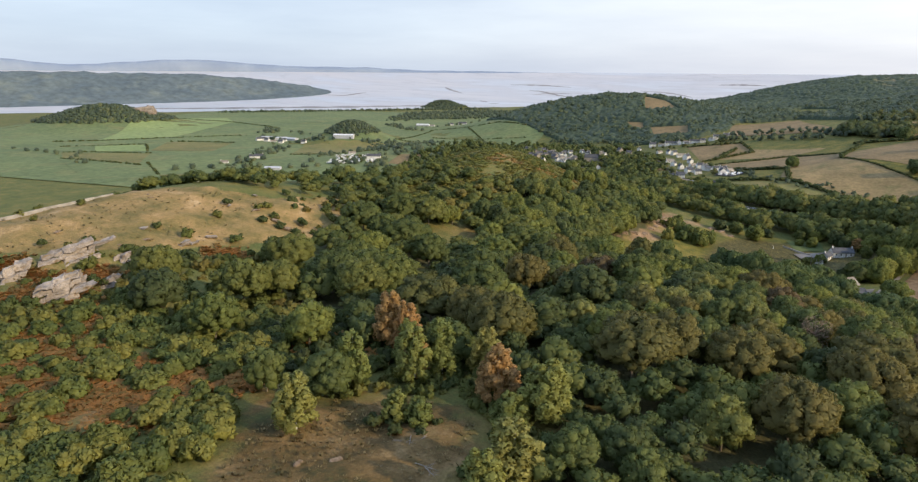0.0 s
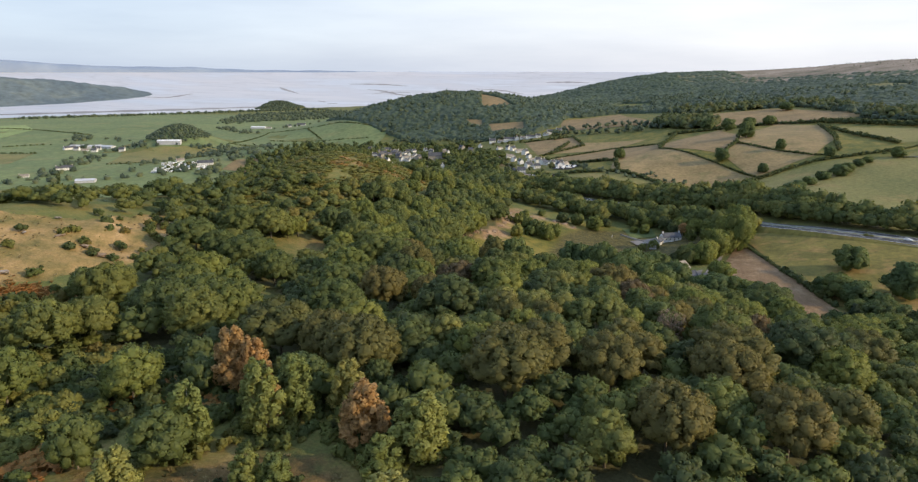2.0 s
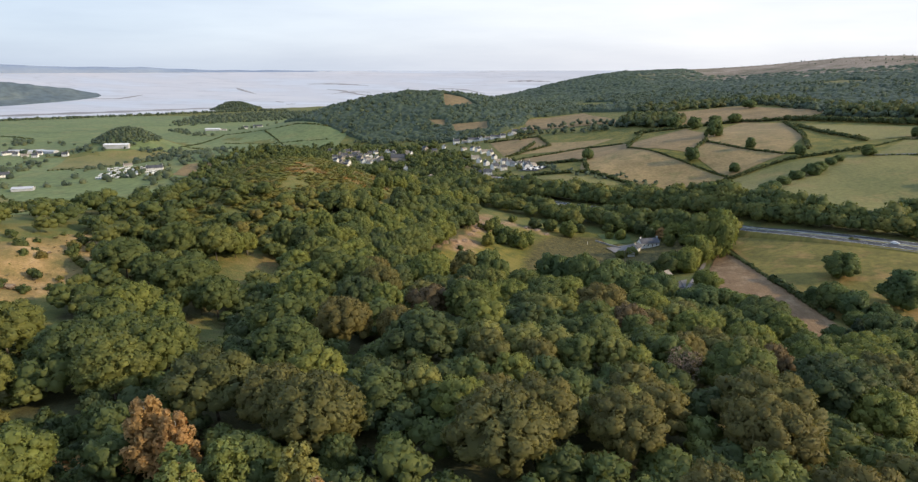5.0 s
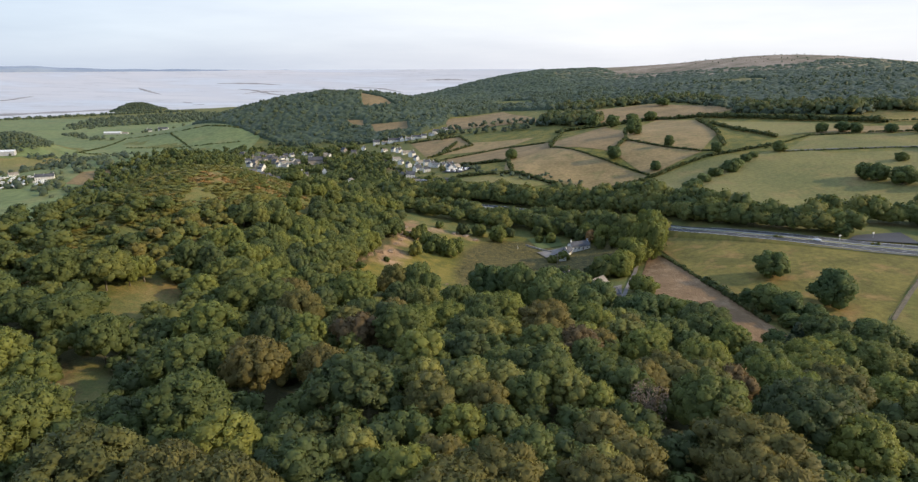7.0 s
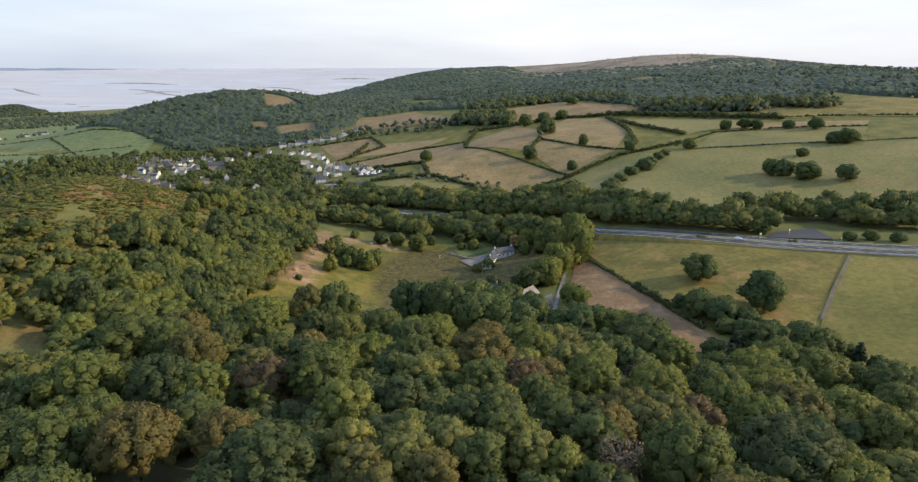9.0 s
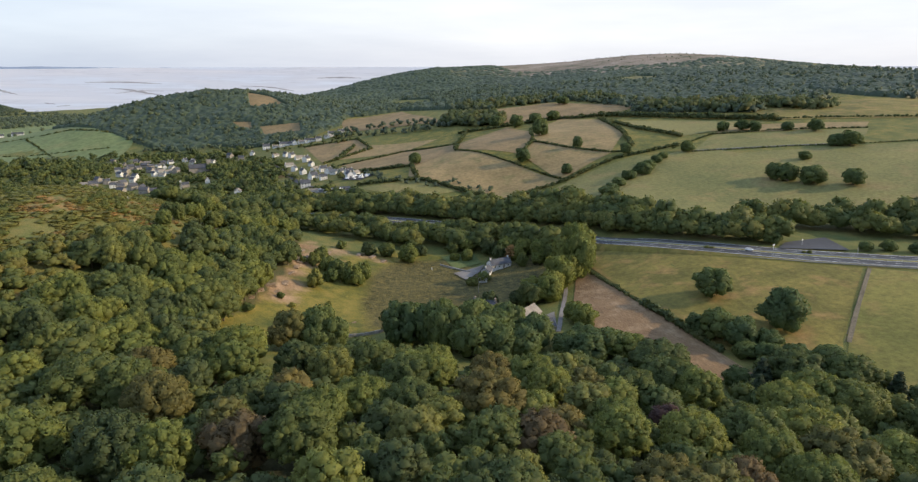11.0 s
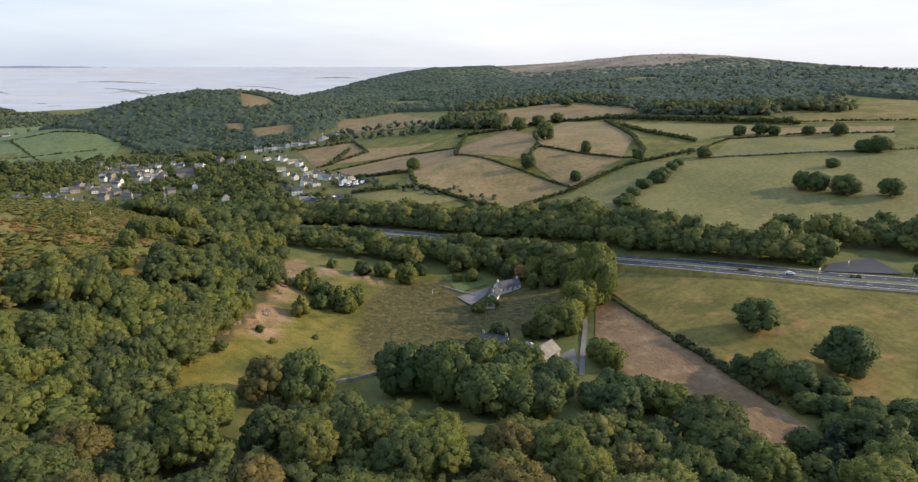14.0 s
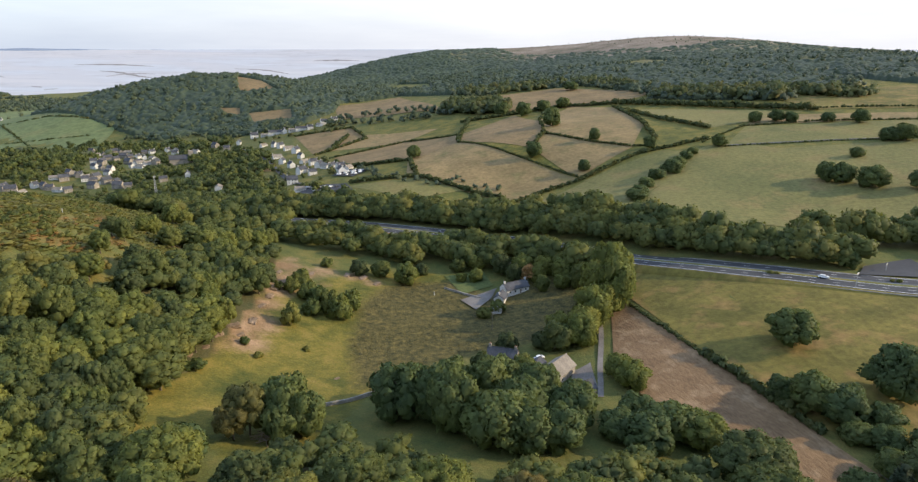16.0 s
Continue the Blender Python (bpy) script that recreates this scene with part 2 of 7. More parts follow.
M_BUFFROOF = two_tone("lichened_slate", (0.19, 0.165, 0.135), (0.28, 0.245, 0.20), 0.3, 2.0)
M_GLASS, _n, _l, _p = node_mat("window_glass")
_p.inputs["Base Color"].default_value = (0.03, 0.035, 0.04, 1)
_p.inputs["Roughness"].default_value = 0.08
_p.inputs["Specular IOR Level"].default_value = 0.5
M_CARPAINT, _n, _l, _p = node_mat("white_car_paint")
_p.inputs["Base Color"].default_value = (0.75, 0.76, 0.77, 1)
_p.inputs["Roughness"].default_value = 0.25
M_TYRE, _n, _l, _p = node_mat("tyre_rubber")
_p.inputs["Base Color"].default_value = (0.02, 0.02, 0.02, 1)
M_POT = two_tone("chimney_pot", (0.30, 0.15, 0.09), (0.42, 0.22, 0.13), 1.0, 4.0)

# the hill ground: grass, parched grass, bracken, bare soil, leaf litter by the cover attribute
M_GROUND, _n, _l, _p = node_mat("hill_ground")
_at = _n.new("ShaderNodeAttribute")
_at.attribute_name = "cover"
_sep = _n.new("ShaderNodeSeparateColor")
_l.new(_at.outputs["Color"], _sep.inputs["Color"])
_n1 = noise_fac(_n, _l, 0.06, 8.0, 0.72)
_n2 = noise_fac(_n, _l, 0.45, 6.0, 0.7)
_grass = ramp(_n, _l, _n1, [(0.34, (0.070, 0.088, 0.024)), (0.5, (0.108, 0.112, 0.030)), (0.66, (0.168, 0.138, 0.040))])
_dry = ramp(_n, _l, _n1, [(0.36, (0.113, 0.097, 0.031)), (0.46, (0.194, 0.141, 0.050)), (0.55, (0.265, 0.176, 0.069)), (0.63, (0.346, 0.230, 0.105)), (0.70, (0.443, 0.317, 0.172))])
_litter = ramp(_n, _l, _n1, [(0.3, (0.05, 0.055, 0.02)), (0.7, (0.10, 0.085, 0.035))])


def _cut(fac, soft=0.22):
    """The attribute with its edge broken up by the fine noise."""
    a1 = _n.new("ShaderNodeMath")
    a1.operation = "MULTIPLY_ADD"
    a1.inputs[1].default_value, a1.inputs[2].default_value = 0.7, -0.35
    _l.new(_n2, a1.inputs[0])
    a2 = _n.new("ShaderNodeMath")
    _l.new(fac, a2.inputs[0])
    _l.new(a1.outputs[0], a2.inputs[1])
    return ramp(_n, _l, a2.outputs[0], [(0.5 - soft, (0, 0, 0)), (0.5 + soft, (1, 1, 1))])


_c = mix(_n, _l, _cut(_sep.outputs["Red"]), _grass, _dry)
_at2 = _n.new("ShaderNodeAttribute")
_at2.attribute_name = "valley"
_sep2 = _n.new("ShaderNodeSeparateColor")
_l.new(_at2.outputs["Color"], _sep2.inputs["Color"])
_c = mix(_n, _l, _cut(_sep2.outputs["Red"]), _c, ramp(_n, _l, _n1, [(0.36, (0.056, 0.066, 0.013)), (0.47, (0.100, 0.097, 0.018)), (0.56, (0.156, 0.130, 0.024)), (0.66, (0.215, 0.160, 0.040))]))
_c = mix(_n, _l, _cut(_sep2.outputs["Green"]), _c, ramp(_n, _l, noise_fac(_n, _l, 0.32, 5.0, 0.75), [(0.36, (0.034, 0.034, 0.012)), (0.5, (0.082, 0.070, 0.022)), (0.64, (0.150, 0.116, 0.036))]))
_c = mix(_n, _l, _cut(_sep2.outputs["Blue"]), _c, ramp(_n, _l, _n1, [(0.34, (0.150, 0.098, 0.046)), (0.48, (0.225, 0.142, 0.074)), (0.62, (0.34, 0.225, 0.135))]))
_c = mix(_n, _l, _cut(_at2.outputs["Alpha"]), _c, ramp(_n, _l, noise_fac(_n, _l, 0.011, 7.0, 0.68), [(0.36, (0.090, 0.086, 0.052)), (0.46, (0.175, 0.140, 0.100)), (0.6, (0.245, 0.195, 0.148)), (0.7, (0.31, 0.26, 0.21))]))
_c = mix(_n, _l, _cut(_at.outputs["Alpha"]), _c, ramp(_n, _l, _n1, [(0.40, (0.050, 0.046, 0.016)), (0.47, (0.100, 0.066, 0.023)), (0.54, (0.150, 0.093, 0.034)), (0.62, (0.235, 0.155, 0.068))]))
_c = mix(_n, _l, _cut(_sep.outputs["Blue"]), _c, _litter)
_c = mix(_n, _l, _cut(_sep.outputs["Green"]), _c, ramp(_n, _l, _n2, [(0.35, (0.105, 0.090, 0.032)), (0.5, (0.20, 0.115, 0.042)), (0.68, (0.29, 0.150, 0.052))]))
_c = mix(_n, _l, 1.0, _c, ramp(_n, _l, noise_fac(_n, _l, 1.6, 5.0, 0.7), [(0.25, (0.6, 0.6, 0.6)), (0.75, (1.35, 1.35, 1.35))]), "MULTIPLY")
_l.new(_c, _p.inputs["Base Color"])
_p.inputs["Roughness"].default_value = 0.95
bump(_n, _l, _p, _n2, 0.6, 0.8)

# tidal bay: wet sand, banks and shallow channels under a bright sky
M_WATER, _n, _l, _p = node_mat("tidal_bay")
_w1 = noise_fac(_n, _l, 0.0014, 7.0, 0.55, stretch=(1.0, 2.6, 1.0, 30.0))
_w2 = noise_fac(_n, _l, 0.0022, 6.0, 0.55, stretch=(1.0, 3.6, 1.0, 22.0))
_wc = ramp(_n, _l, _w1, [(0.32, (0.385, 0.40, 0.43)), (0.5, (0.43, 0.42, 0.425)), (0.68, (0.465, 0.435, 0.42))])
_wc = mix(_n, _l, ramp(_n, _l, _w2, [(0.55, (0, 0, 0)), (0.575, (0.3, 0.3, 0.3)), (0.60, (0, 0, 0))]), _wc, (0.19, 0.175, 0.165))
_l.new(_wc, _p.inputs["Base Color"])
_l.new(ramp(_n, _l, _w1, [(0.40, (0.3, 0.3, 0.3)), (0.5, (0.5, 0.5, 0.5)), (0.62, (0.4, 0.4, 0.4))]), _p.inputs["Roughness"])
_p.inputs["Specular IOR Level"].default_value = 0.5

# far coast and fells beyond the bay, distance haze mixed into the pale blue
M_FAR, _n, _l, _p = node_mat("haze_blue_coast")
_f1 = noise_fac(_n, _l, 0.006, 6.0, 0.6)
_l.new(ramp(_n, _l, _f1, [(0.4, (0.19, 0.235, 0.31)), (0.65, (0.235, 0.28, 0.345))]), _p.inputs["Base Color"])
_p.inputs["Roughness"].default_value = 1.0
# headland wood and clearings, with blue distance haze put into all three tones
M_FARSHORE = two_tone("haze_tinted_shore_wood", (0.081, 0.106, 0.118), (0.113, 0.138, 0.138), 0.004, 0.03, third=(0.138, 0.159, 0.141))

# ---- terrain: a plain, a ramp up to the east and rounded hills (x, y, height) of four breadths ----
FELLS = [(950, 2050, 93.4), (1200, 800, 30.8), (-300, 2800, -73.8), (-800, 2050, 6.9), (1950, 1800, 6.1)]
HILLS = [(-240, 40, 68.0), (-240, 1720, 107.8), (480, 2320, 37.2), (720, 1960, -36.2), (600, 760, 23.8), (-120, 1120, -11.3), (1440, 1720, 14.5), (600, 280, 12.7), (480, 1240, 15.0), (120, 2200, 47.7), (-600, 2320, 21.3), (-600, 1360, -18.3), (240, 1720, -16.3), (960, 1600, -4.3), (-480, 1960, -29.3), (480, 1600, 15.0), (-600, 1000, 9.4), (1320, 2440, 1.5), (-120, 2440, -62.6), (0, 1960, -20.6), (-600, 640, -5.0), (-360, 2320, 35.2), (720, 2440, 9.0), (1320, 2080, 22.4), (1080, 1240, 10.2), (1080, 160, 6.2), (-360, 1360, -12.2)]
SPURS = [(-240, 450, 25.7), (-420, 390, -10.1), (-300, -150, 49.0), (-60, 750, -4.1), (0, -150, 18.9), (360, -30, -14.1), (240, 750, 16.7), (-300, 1050, 13.1), (240, 1110, 12.9), (360, 570, 4.3), (60, 870, -8.2), (-420, 210, -5.7), (-420, 1110, 30.6)]
KNOLLS = [(55, 350, -10.6), (-120, 420, 40.6), (90, 490, -6.2), (125, 210, -10.3), (-225, 210, 34.8), (55, 35, 7.3), (-120, 560, 22.8), (-120, 315, 24.8), (55, 140, 9.7), (-260, 105, 23.5), (-260, 315, 29.4), (230, 385, 6.6), (405, 315, -5.7), (195, 595, -16.9), (-190, 525, 33.1), (-50, 105, 3.1), (125, 420, -9.2), (-15, 315, -6.7), (20, 630, -5.1), (-260, 0, -13.5), (195, 490, 8.9), (335, 210, 7.2), (230, 175, -6.0), (-190, 595, -13.1), (300, 420, -7.0)]
BROAD = ((FELLS, 450.0), (HILLS, 220.0), (SPURS, 110.0), (KNOLLS, 60.0))
# wooded hillocks on the plain, the islet in the bay and the headland beyond it (x, y, breadth, height)
HILLOCKS = [(-1560, 1370, 110, 56), (-722, 1293, 52, 47), (-1096, 2798, 38, 31), (-1028, 2820, 38, 31)]
HEADLAND = [(-3250, 2050, 260, 105), (-3000, 2380, 230, 80), (-2780, 2650, 220, 82), (-2550, 2920, 200, 85), (-2330, 3160, 170, 62), (-2150, 3330, 120, 28)]


def smooth(a, b, v):
    s = np.clip((v - a) / (b - a), 0.0, 1.0)
    return s * s * (3 - 2 * s)


def bell(x, y, cx, cy, s):
    return np.exp(-((x - cx) ** 2 + (y - cy) ** 2) / (2 * s * s))


def offshore(x, y):
    """How far out to sea a place lies, in metres; negative on land."""
    return (y - 2100.0 - 0.84 * (x + 1800.0) + 60 * np.sin(x / 310.0)) / 1.3


def bay_level(x, y):
    """The bay, which climbs to the height of the horizon far out."""
    d = np.hypot(x, y - 50.0)
    return -60.0 + (np.maximum(d - 3000.0, 0.0) / 1850.0) ** 2 * 160.0


def height(x, y):
    x, y = np.asarray(x, float), np.asarray(y, float)
    z = -57.0 + smooth(-330.0, 90.0, x) * 50.0 + 70.0 * np.clip((x - 150.0) / 1500.0, 0, 1)
    for hills, s in BROAD:
        for cx, cy, a in hills:
            z = z + a * bell(x, y, cx, cy, s)
    z = np.maximum(z, -58.0)
    sea = smooth(-20.0, 60.0, np.where(x > -500, y - 2720 - 0.35 * np.maximum(x - 200, 0), offshore(x, y)))
    sea = sea * (1 - smooth(-20.0, 30.0, z))
    z = z * (1 - sea) + (bay_level(x, y) - 12.0) * sea
    for cx, cy, s, a in HILLOCKS:
        z = z + a * bell(x, y, cx, cy, s)
    far = smooth(3300.0, 4300.0, np.hypot(x, y - 50.0))
    return z * (1 - far) + np.maximum(np.minimum(z, 60.0), bay_level(x, y) - 12.0) * far


def hz(x, y):
    return float(height(x, y))


# ---- meshes from arrays ----
def mesh_from(name, v, f, mat, smooth_faces=False, attrs=(), normals=None):
    """A mesh of all-quad or all-triangle faces from arrays; f is (n, 3) or (n, 4)."""
    me = bpy.data.meshes.new(name)
    v, f = np.asarray(v, np.float32), np.asarray(f, np.int32)
    k = f.shape[1]
    me.vertices.add(len(v))
    me.vertices.foreach_set("co", v.ravel())
    me.loops.add(f.size)
    me.loops.foreach_set("vertex_index", f.ravel())
    me.polygons.add(len(f))
    me.polygons.foreach_set("loop_start", np.arange(0, f.size, k, dtype=np.int32))
    me.polygons.foreach_set("use_smooth", np.full(len(f), smooth_faces))
    me.update(calc_edges=True)
    me.validate()
    for key, kind, data in attrs:
        at = me.attributes.new(key, kind, "POINT")
        at.data.foreach_set("color" if kind == "FLOAT_COLOR" else "value", np.asarray(data, np.float32).ravel())
    if normals is not None:
        me.normals_split_custom_set_from_vertices(np.asarray(normals, np.float32).tolist())
    me.materials.append(mat)
    return me


def grid_faces(nx, ny):
    i = np.arange(nx * ny).reshape(ny, nx)
    return np.stack([i[:-1, :-1], i[:-1, 1:], i[1:, 1:], i[1:, :-1]], -1).reshape(-1, 4)


def inside(poly, x, y):
    x, y = np.asarray(x, float), np.asarray(y, float)
    r = np.zeros(x.shape, bool)
    n = len(poly)
    for i in range(n):
        (x0, y0), (x1, y1) = poly[i], poly[(i + 1) % n]
        c = (y0 > y) != (y1 > y)
        r ^= c & (x < (x1 - x0) * (y - y0) / ((y1 - y0) or 1e-9) + x0)
    return r


def inside_any(polys, x, y):
    r = np.zeros(np.shape(x), bool)
    for p in polys:
        r |= inside(p, x, y)
    return r


def part(name, data, mat, parent, label=""):
    """One mesh object under a thing, from a bmesh or a mesh."""
    if isinstance(data, bmesh.types.BMesh):
        me = bpy.data.meshes.new(name)
        data.to_mesh(me)
        data.free()
        me.materials.append(mat)
    else:
        me = data
    ob = new(name, me)
    ob.parent = parent
    return tagged(ob, label)


# ---- plan: woods and open ground on the hill ----
MAIN_WOOD = [(-66, 84), (-26, 76), (-8, 62), (-8, 24), (160, 24), (230, 60), (205, 185), (190, 222), (140, 222), (108, 243), (85, 256), (66, 254), (48, 246),
             (29, 277), (10, 280), (-12, 256), (-27, 276), (-38, 282), (-40, 302), (-24, 335), (-18, 360), (-12, 382), (-3, 425), (0, 469), (-7, 511), (-42, 540),
             (-40, 500), (-34, 440), (-52, 378), (-70, 335), (-80, 300), (-72, 262), (-74, 215), (-95, 200), (-128, 222), (-138, 190), (-122, 150), (-105, 112), (-78, 100)]
RIDGE_SCRUB = [(-78, 302), (-68, 337), (-50, 380), (-32, 442), (-38, 500), (-60, 560), (-110, 540), (-140, 500), (-220, 420), (-240, 300), (-215, 225), (-182, 215), (-168, 250), (-146, 222), (-128, 222), (-112, 262), (-92, 270)]
HILL_SCRUB = [(-215, 90), (-150, -20), (-95, -25), (-62, 8), (-72, 38), (-80, 52), (-88, 75), (-104, 112), (-122, 150), (-146, 152), (-192, 112)]
KNOLL_TURF = [(-250, 96), (-262, 150), (-228, 185), (-180, 212), (-168, 250), (-146, 224), (-140, 190), (-151, 168), (-168, 138), (-190, 114), (-212, 100)]
SADDLE_TURF = [(-110, 244), (-92, 266), (-76, 240), (-80, 216), (-94, 205), (-104, 222)]
START_TURF = [(-60, 8), (-62, 26), (-66, 42), (-60, 50), (-54, 54), (-44, 58), (-30, 60), (-24, 54), (-21, 44), (-23, 28), (-28, 6)]
VALLEY_MEADOW = [(-45, 308), (-31, 340), (-14, 368), (2, 420), (25, 440), (52, 458), (95, 445), (92, 404), (93, 362), (62, 352), (31, 325), (16, 284), (-11, 279), (-38, 291)]

# ---- ground: one sheet out to the horizon ----
def steps(near0, near1, step, lo, hi, grow=1.09, cap=90.0):
    a = list(np.arange(near0, near1 + 0.1, step))
    s = step
    while a[-1] < hi:
        s = min(s * grow, cap)
        a.append(a[-1] + s)
    s = step
    while a[0] > lo:
        s = min(s * grow, cap)
        a.insert(0, a[0] - s)
    return np.array(a)


gx = steps(-250, 420, 4.0, -4700, 4700)
gy = steps(-60, 620, 4.0, -1500, 4760)
GX, GY = np.meshgrid(gx, gy)
keep = np.hypot(GX, GY - 50) < 4900


def rough_ground(x, y):
    """Hummocks and small scars on the turf, as a height in metres."""
    out = np.zeros(x.shape)
    flat, fx, fy = out.ravel(), x.ravel(), y.ravel()
    near = (np.abs(fx) < 450) & (fy < 700) & (fy > -80)
    for i in np.nonzero(near)[0]:
        flat[i] = 0.9 * noise.noise((fx[i] * 0.05, fy[i] * 0.05, 0)) + 0.5 * noise.noise((fx[i] * 0.15, fy[i] * 0.15, 3.0))
    return out


turf = np.zeros(GX.shape)
for poly in (KNOLL_TURF, START_TURF, HILL_SCRUB):
    turf[inside(poly, GX, GY)] = 1.0
GZ = height(GX, GY) + rough_ground(GX, GY) * (0.35 + 2.0 * turf)
dry = np.maximum.reduce([0.95 * inside(KNOLL_TURF, GX, GY), 0.28 * inside(START_TURF, GX, GY), 0.08 * inside(RIDGE_SCRUB, GX, GY), 0.26 * inside(HILL_SCRUB, GX, GY),
                         0.4 * inside(SADDLE_TURF, GX, GY), 0.55 * bell(GX, GY, -186, 94, 20)])
scar = np.zeros(GX.shape)
# sunburnt scars on the valley spur
for cx, cy, s, a in ((-14, 372, 9, 1.1), (-6, 380, 8, 1.1), (-22, 376, 7, 1.1), (-12, 390, 7, 1.0), (-4, 400, 7, 1.0), (-10, 361, 8, 1.0), (-23, 351, 5, 0.9), (5, 456, 8, 1.1), (8, 470, 5, 0.8), (0, 420, 9, 1.1), (6, 434, 8, 1.1), (14, 446, 8, 1.0), (24, 452, 7, 0.9), (40, 446, 6, 0.9), (48, 438, 5, 0.9), (24, 432, 4, 0.7), (-112, 392, 9, 0.6), (-128, 400, 7, 0.5), (-88, 255, 8, 0.5)):
    if cx > -60:
        scar = np.maximum(scar, 0.78 * a * bell(GX, GY, cx, cy, s))
    else:
        dry = np.maximum(dry, a * bell(GX, GY, cx, cy, s))
fern = np.zeros(GX.shape)
FERNS = [(-98, 33, 6), (-93, 46, 5), (-138, 53, 7), (-97, 67, 5), (-82, 55, 4), (-145, 70, 6), (-111, 56, 5), (-168, 84, 5), (-120, 34, 7), (-106, 37, 7.5), (-98, 37, 8.5), (-90, 38, 5), (-138, 42, 8.5), (-128, 40, 6), (-157, 58, 8), (-147, 60, 7), (-155, 140, 6), (-147, 143, 5), (-92, 53, 4.5), (-84, 53, 3.5), (-60, 76, 4), (-80, 84, 5), (-184, 92, 4), (-181, 78, 5), (-192, 90, 3), (-174, 102, 4), (-205, 92, 4)]
RIDGE_FERNS = [(-102, 388, 6), (-92, 416, 7), (-80, 452, 6), (-52, 459, 5), (-36, 422, 4), (-110, 396, 7), (-86, 430, 5), (-70, 440, 5), (-50, 392, 4), (-40, 398, 5), (-56, 418, 6), (-62, 420, 7), (-80, 400, 9), (-50, 410, 5), (-95, 350, 7), (-115, 380, 8), (-44, 450, 5), (-130, 330, 7), (-92, 300, 5)]
for cx, cy, s in FERNS + RIDGE_FERNS:
    a = 1.0 if cy < 200 else 0.58
    fern = np.maximum(fern, a * bell(GX, GY, cx, cy, s))
meadow = np.maximum.reduce([0.95 * inside(VALLEY_MEADOW, GX, GY), 0.72 * bell(GX, GY, 230, 800, 230), 0.7 * bell(GX, GY, 80, 1330, 200), 0.75 * bell(GX, GY, 480, 820, 260), 0.7 * bell(GX, GY, 800, 750, 200)])
worn = np.zeros(GX.shape)
trail = np.array([np.interp(np.linspace(0, 1, 40), np.linspace(0, 1, 7), c) for c in ((-58, -60, -64, -68, -72, -78, -88), (10, 22, 33, 42, 52, 62, 76))])
footpath = np.array([np.interp(np.linspace(0, 1, 24), np.linspace(0, 1, 4), c) for c in ((-98, -95, -88, -84), (186, 176, 166, 152))])
for tx_, ty_ in np.concatenate([trail.T, footpath.T]):
    tread = bell(GX, GY, tx_, ty_, 1.6)
    scar = np.maximum(scar, 0.36 * tread)
    worn = np.maximum(worn, 0.8 * bell(GX, GY, tx_, ty_, 2.4))
rushes = 0.9 * inside([(25, 318), (29, 372), (41, 416), (56, 438), (96, 440), (104, 412), (142, 420), (146, 380), (124, 352), (92, 350), (60, 344)], GX, GY)
for _ in range(4):
    rushes = (rushes + np.roll(rushes, 1, 0) + np.roll(rushes, -1, 0) + np.roll(rushes, 1, 1) + np.roll(rushes, -1, 1)) / 5
heath = 0.95 * bell(GX, GY, 1060, 2060, 430)
valley = np.stack([meadow, rushes, scar, heath], -1).reshape(-1, 4)
litter = 0.95 * inside(MAIN_WOOD, GX, GY)
for cx, cy, s in ((-82, 160, 11), (-93, 178, 10), (-90, 236, 10), (-96, 252, 9)):
    litter = litter * (1 - 1.2 * bell(GX, GY, cx, cy, 0.7 * s)).clip(0, 1)
    dry = np.maximum(dry, 0.42 * bell(GX, GY, cx, cy, s))
soil = np.maximum(worn, 0.72 * inside(START_TURF, GX, GY))
soil = np.maximum.reduce([soil, 0.6 * bell(GX, GY, -88, 250, 9), 0.85 * bell(GX, GY, -42, 38, 19)])
cover = np.stack([dry, fern, litter, soil], -1).reshape(-1, 4)
faces = grid_faces(len(gx), len(gy))
faces = faces[keep.ravel()[faces].all(1)]
ground = new("ground", mesh_from("ground", np.stack([GX, GY, GZ], -1).reshape(-1, 3), faces, M_GROUND, True, [("cover", "FLOAT_COLOR", cover), ("valley", "FLOAT_COLOR", valley)]))
tagged(ground, "grassy hills and valley with dry turf, bracken and leaf litter", "ground", kind="structure")

# the bay
ang = np.linspace(radians(-75), radians(95), 150)
rad = np.concatenate([np.arange(1900, 3000, 60.0), np.arange(3000, 4851, 18.0)])
AA, RR = np.meshgrid(ang, rad)
WX, WY = -np.sin(AA) * RR, 50 + np.cos(AA) * RR
bay = new("water", mesh_from("water", np.stack([WX, WY, bay_level(WX, WY)], -1).reshape(-1, 3), grid_faces(len(ang), len(rad)), M_WATER, True))
tagged(bay, "pale tidal bay with wet sandbanks and channels", "water", kind="structure")

M_MUD = two_tone("tidal_mud", (0.200, 0.180, 0.165), (0.275, 0.250, 0.230), 0.004, 0.05, rough=0.6, relief=0.1)


